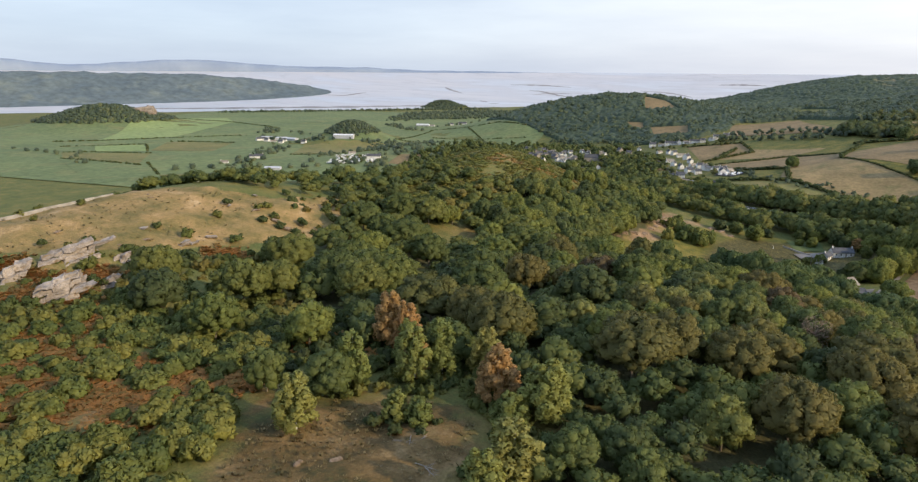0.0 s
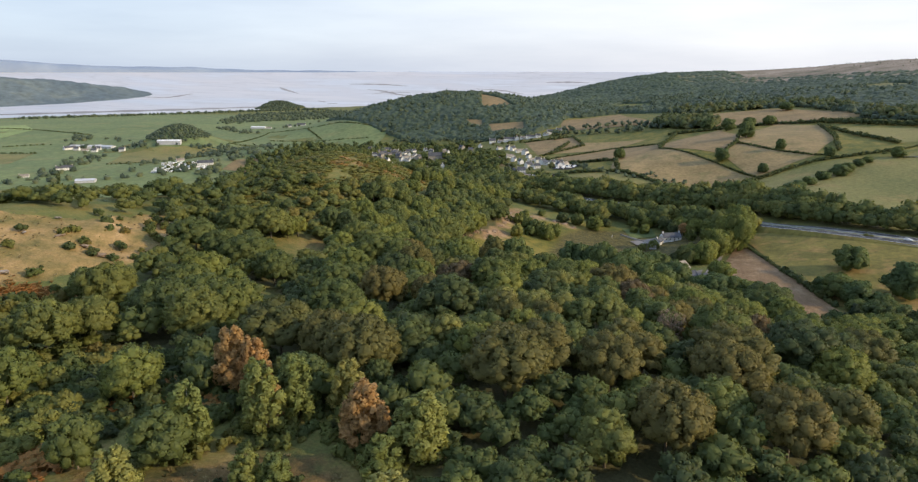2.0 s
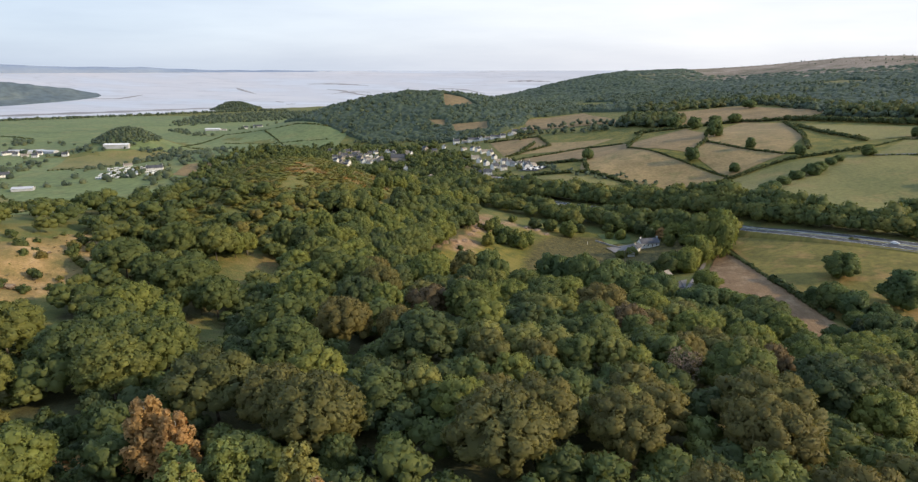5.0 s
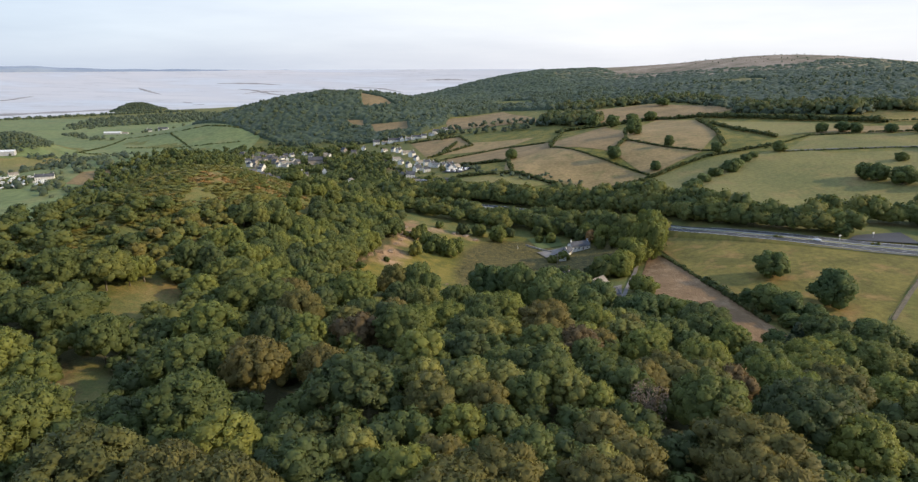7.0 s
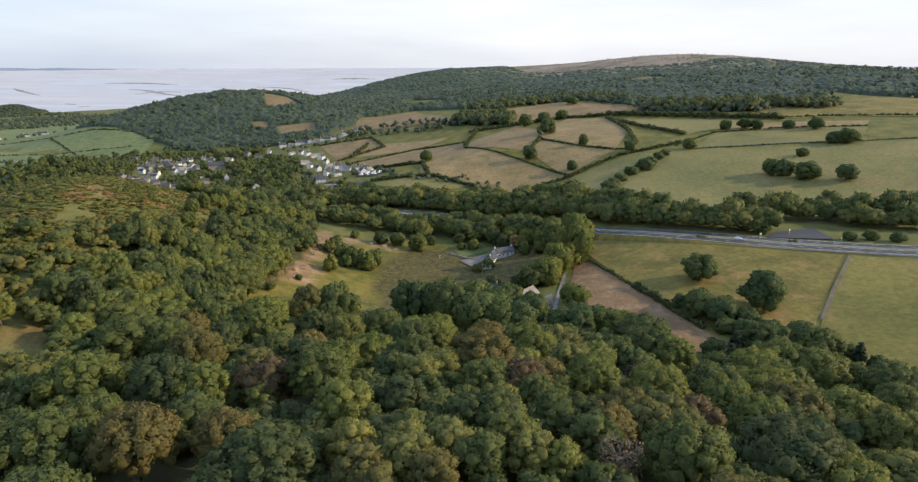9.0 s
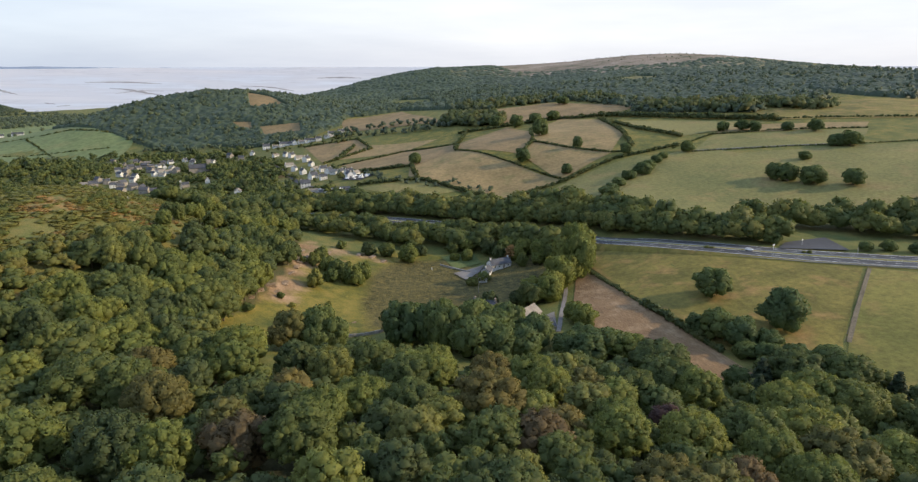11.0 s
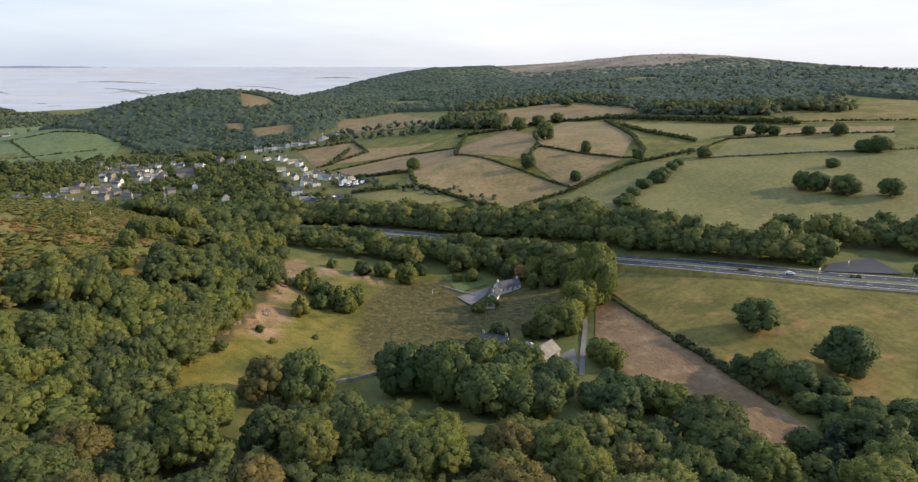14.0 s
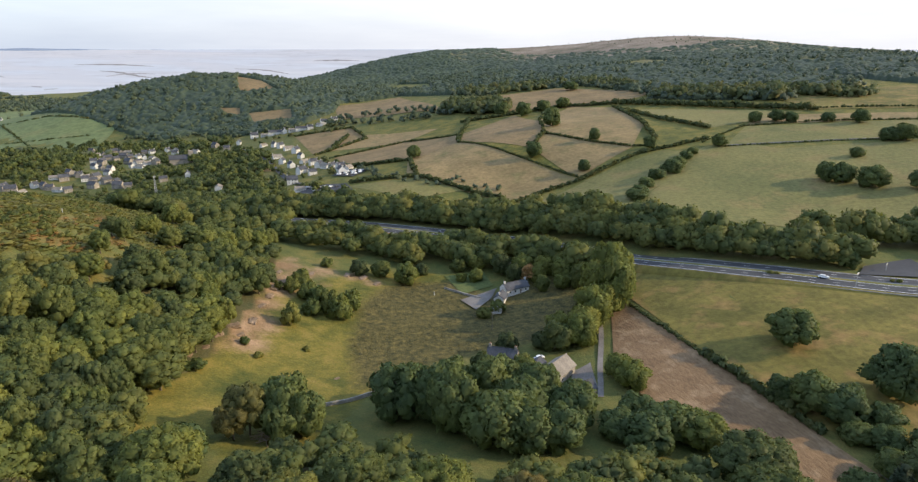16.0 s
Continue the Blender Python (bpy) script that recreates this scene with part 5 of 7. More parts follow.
thicket("woodland", ex, ey, BELT, r.uniform(0.5, 1.0, len(ex)), M_LEAF_WOOD, "close green tree crowns on the slope below the ridge", "woodland", 4, tint=0.14 + 0.4 * r.random(len(ex)), tall=0.95)
thicket("woodland", wx[~near], wy[~near], MID, r.uniform(0.5, 0.95, (~near).sum()), M_LEAF_WOOD, "dense mixed green woodland canopy on the hillside", "woodland", 5, tint=0.14 + 0.45 * r.random((~near).sum()), tall=0.95)
ROCKY = [(-215, 60), (-180, 62), (-170, 84), (-178, 118), (-215, 118)]
sx, sy = scatter(HILL_SCRUB, 5.7, 9, 0.45)
rest = []
for k in range(len(sx)):
    clear = all(math.hypot(sx[k] - a, sy[k] - b) > 0.95 * s for a, b, s in FERNS) and not inside(ROCKY, sx[k], sy[k])
    if r.random() < (0.9 if clear else 0.55 if inside(ROCKY, sx[k], sy[k]) else 0.26):
        if sy[k] > 96 or sx[k] < -160:
            rest.append((sx[k], sy[k]))
            continue
        rad = r.uniform(1.9, 4.4)
        SHRUB.plant(sx[k], sy[k], rad, rad * r.uniform(1.0, 1.5), r.uniform(0, 6.28), int(r.integers(0, 5)))
rest = np.array(rest)
thicket("hill_scrub", rest[:, 0], rest[:, 1], MIDSHRUB, r.uniform(0.6, 1.6, len(rest)), M_LEAF_WOOD, "hawthorn scrub below the grassy knoll", "scrub", 8)
RING = [(-64, 44), (-58, 54), (-44, 60), (-30, 63), (-22, 56), (-20, 44), (-22, 26), (-26, 2), (-12, 0), (-8, 40), (-10, 62), (-28, 72), (-50, 70), (-70, 62)]
ux, uy = scatter(RING, 3.3, 19, 0.48)
thicket("turf_bushes", ux, uy, MIDSHRUB, r.uniform(0.35, 0.95, len(ux)), M_LEAF_WOOD, "brambles and saplings round the bare turf", "scrub", 20, tint=0.2 + 0.6 * r.random(len(ux)))
UNDERWOOD = [(-104, 62), (-84, 62), (-62, 66), (-50, 72), (-36, 70), (-22, 68), (-12, 62), (-2, 60), (-20, 92), (-60, 100), (-100, 112)]
ux, uy = scatter(UNDERWOOD, 3.6, 14, 0.45)
thicket("undergrowth", ux, uy, MIDSHRUB, r.uniform(0.5, 1.25, len(ux)), M_LEAF_WOOD, "dark undergrowth of bramble and saplings below the birches", "scrub", 15, tint=r.random(len(ux)) * 0.45)
ux, uy = scatter([(-46, 46), (-32, 44), (-30, 52), (-44, 54)], 2.6, 16, 0.45)
thicket("bramble", ux, uy, MIDSHRUB, r.uniform(0.4, 0.8, len(ux)), M_LEAF_WOOD, "dark green bramble patch on the turf", "scrub", 17, tint=0.1)
def clumps(x, y, size, seed):
    """Where growth gathers: a slow noise between about -1 and 1."""
    return np.array([noise.noise((a / size, b / size, seed)) + 0.5 * noise.noise((a * 2.3 / size, b * 2.3 / size, seed + 9.0)) for a, b in zip(x, y)])


sx, sy = scatter(RIDGE_SCRUB, 3.4, 70, 0.48)
k = (sx > -170) & ~inside(FLANK, sx, sy) & apart(sx, sy, 0.8, 0.5)
sx, sy = sx[k], sy[k]
thick = clumps(sx, sy, 26.0, 4.0)
crest = inside([(-120, 340), (-72, 352), (-70, 385), (-58, 400), (-62, 470), (-100, 480), (-150, 400)], sx, sy)
k = thick > np.where(crest, 0.42, 0.16)
thicket("ridge_scrub", sx[k], sy[k], LOWSHRUB, r.uniform(0.45, 1.1, k.sum()), M_LEAF_WOOD, "clumps of olive green thorn scrub over the ridge", "scrub", 6, tint=0.3 + 0.5 * r.random(k.sum()), tall=0.8)
sx, sy = scatter(RIDGE_SCRUB, 3.0, 72, 0.48)
k = (sx > -160) & ~inside(FLANK, sx, sy) & apart(sx, sy, 0.8, 0.3) & (clumps(sx, sy, 13.0, 21.0) > -0.22)
sx, sy = sx[k], sy[k]
rust = np.maximum.reduce([bell(sx, sy, a, b, 0.8 * c) for a, b, c in RIDGE_FERNS]) > 0.55 + 0.25 * r.standard_normal(len(sx))
thicket("ridge_bracken", sx[~rust], sy[~rust], TINY, r.uniform(1.1, 2.2, (~rust).sum()), M_LEAF_WOOD, "waist-high green bracken covering the ridge", "bracken", 71, tint=np.clip(0.70 + 0.28 * clumps(sx[~rust], sy[~rust], 17.0, 7.0), 0.35, 1.0), tall=0.26)
thicket("ridge_bracken", sx[rust], sy[rust], TINY, r.uniform(0.9, 1.7, rust.sum()), M_RIDGEFERN, "rusty dying bracken along the crest of the ridge", "bracken", 73, tint=r.random(rust.sum()), tall=0.28)
fx, fy = scatter(FLANK, 5.8, 73, 0.47)
k = apart(fx, fy, 0.6, 0.8)
fx, fy = fx[k], fy[k]
thicket("ridge_wood", fx, fy, BELT, r.uniform(0.35, 0.8, len(fx)), M_LEAF_WOOD, "close rounded tree crowns over the near flank of the ridge", "woodland", 74, tint=0.35 + 0.55 * r.random(len(fx)), tall=0.8)
fx, fy = scatter([(-240, 330), (-240, 280), (-215, 225), (-182, 215), (-168, 250), (-146, 222), (-128, 222), (-112, 262), (-104, 330), (-130, 345)], 9.0, 79, 0.47)
k = r.random(len(fx)) < 0.66
thicket("ridge_wood", fx[k], fy[k], MID, r.uniform(0.4, 1.05, k.sum()), M_LEAF_WOOD, "thorn trees and scrub on the rough ridge", "woodland", 80, tint=0.2 + 0.4 * r.random(k.sum()), tall=0.85)
fx, fy = scatter([(-140, 196), (-112, 262), (-92, 272), (-76, 300), (-68, 262), (-70, 212), (-95, 198), (-125, 215)], 7.4, 75, 0.46)
k = apart(fx, fy) & ~inside([(-109, 238), (-107, 249), (-93, 259), (-84, 250), (-86, 228), (-90, 211), (-99, 214)], fx, fy)
thicket("saddle_wood", fx[k], fy[k], MID, r.uniform(0.5, 1.1, k.sum()), M_LEAF_WOOD, "rounded thorn and ash crowns round the grassy saddle", "woodland", 76, tint=0.2 + 0.6 * r.random(k.sum()), tall=0.8)
fx, fy = scatter([(-268, 186), (-240, 196), (-206, 222), (-212, 240), (-240, 290), (-280, 300)], 8.0, 81, 0.46)
thicket("knoll_wood", fx, fy, MID, r.uniform(0.5, 0.85, len(fx)), M_LEAF_WOOD, "green thorn and ash trees behind the grassy knoll", "woodland", 82, tint=0.2 + 0.35 * r.random(len(fx)), tall=0.8)
bx_, by_ = scatter([(-70, -62), (170, -62), (170, 22), (-4, 22), (-28, 0), (-58, 6)], 11.0, 77, 0.46)
thicket("woodland", bx_, by_, MID, r.uniform(0.7, 1.2, len(bx_)), M_LEAF_WOOD, "green woodland under the start of the flight", "woodland", 78, tint=0.15 + 0.35 * r.random(len(bx_)))
kx, ky = scatter(KNOLL_TURF, 6.5, 13, 0.5)
k = r.random(len(kx)) < np.where((kx > -176) & (ky > 180), 0.62, 0.07)
thicket("knoll_bushes", kx[k], ky[k], MIDSHRUB, r.uniform(0.4, 1.4, k.sum()), M_LEAF_WOOD, "low bushes dotted over the dry grass knoll", "scrub", 18)

# the line of the dual carriageway, and belts of trees along it
ROAD = curve_line([(-140, 640), (-60, 604), (0, 572), (75, 532), (130, 480), (181, 402), (203, 372), (226, 349.5), (250, 329.5), (274, 313), (310, 286), (360, 250), (450, 190)], 20)
_t = unit(np.gradient(ROAD, axis=0))
ROAD_SIDE = np.stack([-_t[:, 1], _t[:, 0]], -1)


def beside(offset, x0, x1):
    """A line beside the road, between two values of x."""
    k = (ROAD[:, 0] >= x0) & (ROAD[:, 0] <= x1)
    return [tuple(v) for v in (ROAD + ROAD_SIDE * offset)[k][::6]]


BELTS = [(beside(-17, 112, 180), 1.2, 2.8, 2.0), (beside(-32, 98, 160), 1.15, 3.2, 3.0), (beside(-36, -90, 128), 1.12, 2.8, 2.4), (beside(-52, -80, 122), 1.05, 3.2, 3.0), (beside(17, -120, 246), 1.0, 2.6, 1.8), (beside(25, -130, 252), 1.35, 3.0, 2.6), (beside(37, -60, 190), 1.4, 3.6, 3.4),
         ([(262, 392), (300, 374), (360, 347), (450, 312)], 1.3, 2.8, 3.2), ([(290, 384), (335, 364), (420, 328), (500, 290)], 1.4, 3.2, 4.0), ([(318, 350), (345, 330), (400, 296), (470, 250)], 1.15, 3.0, 3.0)]
for i, (line, s, step, wide) in enumerate(BELTS):
    x, y = along(line, step, wide, 80 + i)
    thicket("tree_belt", x, y, BELT, s * np.random.default_rng(90 + i).uniform(0.7, 1.15, len(x)), M_LEAF_WOOD, "dark green belt of trees beside the road", "woodland", 100 + i, tint=0.18 + np.random.default_rng(i).random(len(x)) * 0.5)
PASTURE_TREES = [(139, 212, 11, 6), (154, 216, 12, 6), (160, 228, 10, 5.5), (146, 232, 9, 5), (192, 266, 18, 8.8), (185, 302, 15, 8.2), (312, 309, 6.5, 4), (303, 318, 7, 4.2), (293, 322, 6, 3.6), (257, 349, 9, 4.5), (255, 360, 9, 5), (396, 434, 14, 7.5), (378, 454, 15, 9.5), (369, 468, 15, 7.6), (364, 478, 14, 7.0), (231, 496, 8, 7.4), (419, 508, 8, 5.4), (240, 508, 8, 6.5), (484, 527, 15, 9.5), (258, 528, 8, 6), (474, 533, 12, 7), (275, 544, 9, 6.4)]
HILL_FIELD_TREES = [(292, 551, 11, 8), (303, 560, 9, 6), (318, 572, 8, 5), (330, 580, 7, 4.5), (360, 588, 11, 6.5), (510, 596, 14, 7.4), (250, 613, 10, 5.2), (494, 616, 10, 6), (313, 618, 12, 5.5), (470, 634, 11, 6.0), (462, 644, 13, 7.6), (444, 652, 12, 6.4), (226, 668, 15, 7.4), (287, 671, 12, 5.2), (129, 746, 14, 7), (278, 755, 20, 9.5), (307, 912, 19, 9.5), (340, 930, 16, 9), (372, 938, 15, 9), (287, 947, 19, 9), (459, 1106, 16, 11)]
HEDGEROW_TREES = [(164, 252, 7, 4.5), (170, 247, 8, 5), (178, 241, 9, 5.5), (186, 235, 10, 6), (162, 238, 8, 5), (172, 236, 9, 5.5)]
for x, y, t, rad in PASTURE_TREES + HILL_FIELD_TREES + HEDGEROW_TREES:
    FIELD_OAK.plant(x, y, rad, t, x * 1.7, int(x + y), sink=0.6)
FARM_FRONT = [(176, 254, 9, 5), (168, 260, 13, 7), (120, 262, 11, 7), (102, 262, 12, 7), (112, 268, 12, 8), (78, 268, 14, 7), (70, 268, 15, 7.5), (164, 268, 14, 7), (98, 270, 10, 5.5), (-21, 273, 11, 9), (62, 274, 18, 9.5), (159, 277, 9, 4.6), (108, 278, 10, 6), (88, 280, 15, 6.6), (72, 284, 18, 7.5), (53, 285, 22, 7.5), (92, 286, 13, 6)]
FARMYARD_TREES = [(3, 288, 13, 5), (80, 290, 18, 7), (10, 291, 16, 6), (50, 294, 20, 8), (5, 294, 19, 7.2), (84, 294, 13, 6), (118, 298, 11, 5.6), (86, 298, 12, 5), (39, 300, 20, 9), (68, 302, 18, 7), (84, 302, 14, 5.5), (118, 306, 10, 5), (58, 308, 17, 6.5), (76, 308, 15, 6)]
LANE_TREES = [(84, 310, 11, 4.6), (88.5, 303.5, 12, 4.4), (86, 316, 11, 4.5), (46, 312, 15, 6.5), (80, 318, 10, 5), (88, 322, 9, 4), (74, 326, 10, 5), (118, 339, 14, 6.4), (108, 340, 13, 6.4), (104, 344, 8, 4.5), (123, 346, 15, 6.5), (90, 346, 9, 4.5), (114, 350, 12, 6), (130, 354, 20, 8), (138, 360, 18, 7), (145, 364, 27, 8.5), (141, 372, 24, 8), (152, 378, 29, 9.5), (93, 388, 5.5, 3.6)]
COTTAGE_TREES = [(146, 398, 14, 6), (138, 402, 9, 4.4), (129, 406, 9, 3.6), (142, 410, 13, 6), (131, 418, 10, 4.5), (137, 424, 12, 5.5), (121, 424, 11, 4.4), (128, 430, 13, 5.5), (103, 434, 8, 4), (118, 436, 13, 5.5), (95, 436, 6, 3.2), (66, 438, 12, 6.2), (54, 448, 10, 5), (43, 450, 9, 4.6), (97, 450, 9, 4.5), (108, 450, 10, 5), (76, 450, 7, 4)]
for x, y, t, rad in FARM_FRONT + FARMYARD_TREES + LANE_TREES + COTTAGE_TREES:
    (FARM_ASH if 112 < x < 156 and y < 385 or int(x + y) % 3 == 0 and y > 312 else FARM_OAK if y < 312 else FARM_TREE).plant(x, y, rad, t, y * 1.3, int(x * 3 + y), sink=0.8)
for x, y, t, rad in ((-24, 334, 3.4, 4), (7, 383, 9, 4.4), (12, 426, 9, 5), (28, 394, 11, 5.8), (19, 407, 9, 5), (34, 404, 10, 5), (24, 400, 10, 5), (15, 412, 8, 4.5), (8, 418, 7, 4), (27, 461, 5, 3.6), (101, 391, 6, 4), (16, 396, 7, 4.5), (2, 420, 4, 2.5), (-10, 360, 3, 2), (-5, 350, 2.4, 1.8), (12, 360, 2, 1.5)):
    SHRUB.plant(x, y, rad, t, x, int(y), "round green bush on the meadow bank")
RUSSET.plant(127, 420, 4.6, 10, 0.4, 0, "russet-leaved tree behind the white cottage")
for x, y, t, rad in ((150, 226, 14, 5.2), (143, 219, 12, 4.6), (188, 208, 12, 4.2)):
    CONIFER.plant(x, y, rad, t, x, int(y))

# the wooded hump and the fell: a closed canopy of many crowns
def canopy(name, poly, holes, step, crown, tall, label, seed, thin=None, droop=1.1):
    """A wood seen from afar: one sheet over the tops of the crowns, with gaps where it thins out."""
    g = np.random.default_rng(seed)
    table = g.random((101, 89, 6))
    p = np.array(poly, float)
    X, Y = np.meshgrid(np.arange(p[:, 0].min() - step, p[:, 0].max() + step, step), np.arange(p[:, 1].min() - step, p[:, 1].max() + step, step))
    shape = X.shape
    X, Y = X + g.uniform(-0.12, 0.12, shape) * step, Y + g.uniform(-0.12, 0.12, shape) * step
    wood = inside(poly, X.ravel(), Y.ravel()).reshape(shape)
    if holes:
        wood &= ~inside_any(holes, X.ravel(), Y.ravel()).reshape(shape)
    sparse = thin(X, Y) if thin else np.zeros(shape)
    I, J = np.floor(X / crown).astype(int), np.floor(Y / crown).astype(int)
    top, tint = np.where(sparse > 0.35, -1.2, 0.1 * tall), np.zeros(shape)
    drift = np.sin(X / 61 + 2 * np.sin(Y / 97)) * np.sin(Y / 53 + 1.5 * np.sin(X / 83)) + 0.6 * np.sin(X / 27 + 1.7 * np.sin(Y / 41)) * np.sin(Y / 33 + np.sin(X / 37))
    broad = 0.20 + 0.15 * drift
    swell = 1.0 + 0.28 * np.sin(X / 34 + 1.3 * np.sin(Y / 47) + 2.0) * np.sin(Y / 29 + 1.6 * np.sin(X / 58))
    for di in (-1, 0, 1):
        for dj in (-1, 0, 1):
            t = table[(I + di) % 101, (J + dj) % 89]
            cx, cy = (I + di + t[..., 0]) * crown, (J + dj + t[..., 1]) * crown
            reach = crown * (0.5 + 0.62 * t[..., 2] ** 2) * (1 - 0.3 * sparse)
            h = tall * (0.50 + 0.62 * t[..., 3] ** 1.5) * swell * (1 - 0.5 * sparse)
            v = h * (1 - droop * ((X - cx) ** 2 + (Y - cy) ** 2) / reach ** 2)
            v = np.where(t[..., 4] < 0.75 * sparse, -1.2, v)
            tint = np.where(v > top, 0.34 * t[..., 5] + broad + 0.3 * sparse, tint)
            top = np.maximum(top, v)
    top = np.where(wood, top + g.uniform(-0.15, 0.15, shape), -2.0)
    f = grid_faces(shape[1], shape[0])
    f = f[wood.ravel()[f].any(1)]
    used, f = np.unique(f, return_inverse=True)
    f = f.reshape(-1, 4)
    v = np.stack([X, Y, height(X, Y) + top], -1).reshape(-1, 3)[used]
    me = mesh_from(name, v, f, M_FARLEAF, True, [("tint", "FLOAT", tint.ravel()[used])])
    return tagged(new(name, me), label, "woodland", kind="stuff")


HUMP_WOOD = [(-500, 1640), (-431, 1580), (-370, 1514), (-303, 1431), (-249, 1361), (-194, 1304), (-135, 1303), (-71, 1207), (-15, 1182), (40, 1190), (90, 1270), (110, 1380), (231, 1410), (300, 1260), (335, 1334), (350, 1205), (450, 1163), (520, 1160), (520, 2560), (300, 2560), (110, 2260), (20, 1990), (-200, 1820), (-400, 1790)]
HUMP_OPEN = [[(-92, 1695), (-37, 1641), (2, 1521), (-79, 1520)], [(-61, 1376), (21, 1362), (18, 1240), (-42, 1285)], [(-119, 1440), (-74, 1419), (-68, 1360), (-92, 1384)], [(227, 1628), (306, 1453), (340, 1640), (290, 1760)]]
for glade in HUMP_OPEN[:3]:
    field(glade, M_TAN, "parched brown glade in the hillside wood", 0.5, 9.0)
canopy("far_woods", HUMP_WOOD, HUMP_OPEN, 3.3, 8.6, 8.5, "dark mixed wood over the rounded coastal hill", 33, None, 0.62)
FELL_WOOD = [(520, 1160), (513, 1077), (519, 967), (474, 870), (504, 828), (551, 746), (595, 787), (636, 734), (769, 870), (845, 1017), (864, 988), (799, 837), (791, 749), (1000, 760), (1300, 800), (1640, 900), (1640, 1500), (1420, 1640), (1261, 1789), (1107, 1746), (1012, 1786), (859, 1961), (720, 2094), (700, 2560), (520, 2560)]


def fell_thin(x, y):
    """Dense at the foot of the fell, thin scrub towards the heath."""
    edge = np.interp(x, [500, 640, 780, 860, 1010, 1160, 1260, 1330, 1640], [2000, 1980, 1850, 1640, 1560, 1500, 1420, 1330, 1150])
    return np.clip((y - edge) / 240 + 0.45, 0, 0.8)


canopy("far_woods", FELL_WOOD, [[(700, 1500), (760, 1420), (900, 1460), (860, 1560)], [(1010, 1240), (1080, 1190), (1180, 1230), (1090, 1300)]], 3.8, 9.4, 8.0, "dark woods along the foot of the fell thinning to scrub", 34, fell_thin, 0.5)
# crowns that stand up out of the canopy
for i, (area, holes, step, far_edge) in enumerate(((HUMP_WOOD, HUMP_OPEN, 15.0, 1780), (FELL_WOOD, [], 24.0, 1480))):
    cx_, cy_ = scatter(area, step, 450 + i, 0.5)
    k = (cy_ < far_edge) & (clumps(cx_, cy_, 70.0, 12.0 + i) > -0.25) & (r.random(len(cx_)) < 0.8)
    for hole in holes:
        k &= ~inside(hole, cx_, cy_)
    cx_, cy_ = cx_[k], cy_[k]
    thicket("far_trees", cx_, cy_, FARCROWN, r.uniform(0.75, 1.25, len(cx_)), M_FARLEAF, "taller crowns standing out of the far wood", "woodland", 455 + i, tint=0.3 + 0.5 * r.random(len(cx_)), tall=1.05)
EDGE_TREES = [([(67, 1130), (114, 1089), (168, 1051), (217, 1014)], 7.0, 5.0, 1.1), ([(225, 1050), (250, 1030), (264, 1015), (290, 977)], 5.0, 12.0, 1.25), ([(54, 797), (78, 730), (90, 690), (122, 652), (152, 640), (174, 612)], 7.0, 4.0, 0.6), ([(340, 1325), (352, 1204), (450, 1160), (500, 1156), (512, 1077), (518, 967), (472, 872), (504, 826), (551, 744), (595, 785), (636, 732), (769, 868)], 9.0, 5.0, 1.15)]
PASTURE_BELTS = [([(-260, 1352), (-194, 1296), (-135, 1296), (-71, 1200), (-15, 1175), (40, 1184)], 9.0, 6.0, 0.9), ([(90, 1165), (154, 1150), (236, 1052), (240, 1010)], 12.0, 5.0, 1.0), ([(300, 1250), (310, 1180), (340, 1130)], 10.0, 6.0, 1.1), ([(791, 745), (900, 750), (1000, 752), (1150, 775)], 11.0, 6.0, 1.2)]
for i, (line, step, wide, s) in enumerate(EDGE_TREES + PASTURE_BELTS):
    x, y = along(line, step, wide, 400 + i)
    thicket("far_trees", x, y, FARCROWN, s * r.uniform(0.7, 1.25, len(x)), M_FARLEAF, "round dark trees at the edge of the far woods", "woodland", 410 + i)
STANDS = [([(470, 885), (512, 815), (548, 745), (600, 775), (560, 850), (525, 925)], 10.5, 1.45), ([(560, 795), (585, 745), (620, 700), (655, 722), (600, 812)], 11.0, 1.2), ([(225, 1050), (262, 985), (300, 960), (320, 1010), (262, 1062)], 8.0, 1.5),
          ([(300, 1262), (338, 1140), (450, 1165), (505, 1160), (520, 1010), (560, 1040), (556, 1215), (450, 1225), (350, 1290)], 15.0, 1.2)]
for i, (area, step, s) in enumerate(STANDS):
    x, y = scatter(area, step, 430 + i, 0.42)
    thicket("far_trees", x, y, FARCROWN, 1.2 * s * r.uniform(0.75, 1.15, len(x)), M_HEDGE_WOOD, "stand of tall round-topped trees below the fell", "woodland", 435 + i, tint=0.35 + 0.6 * r.random(len(x)))
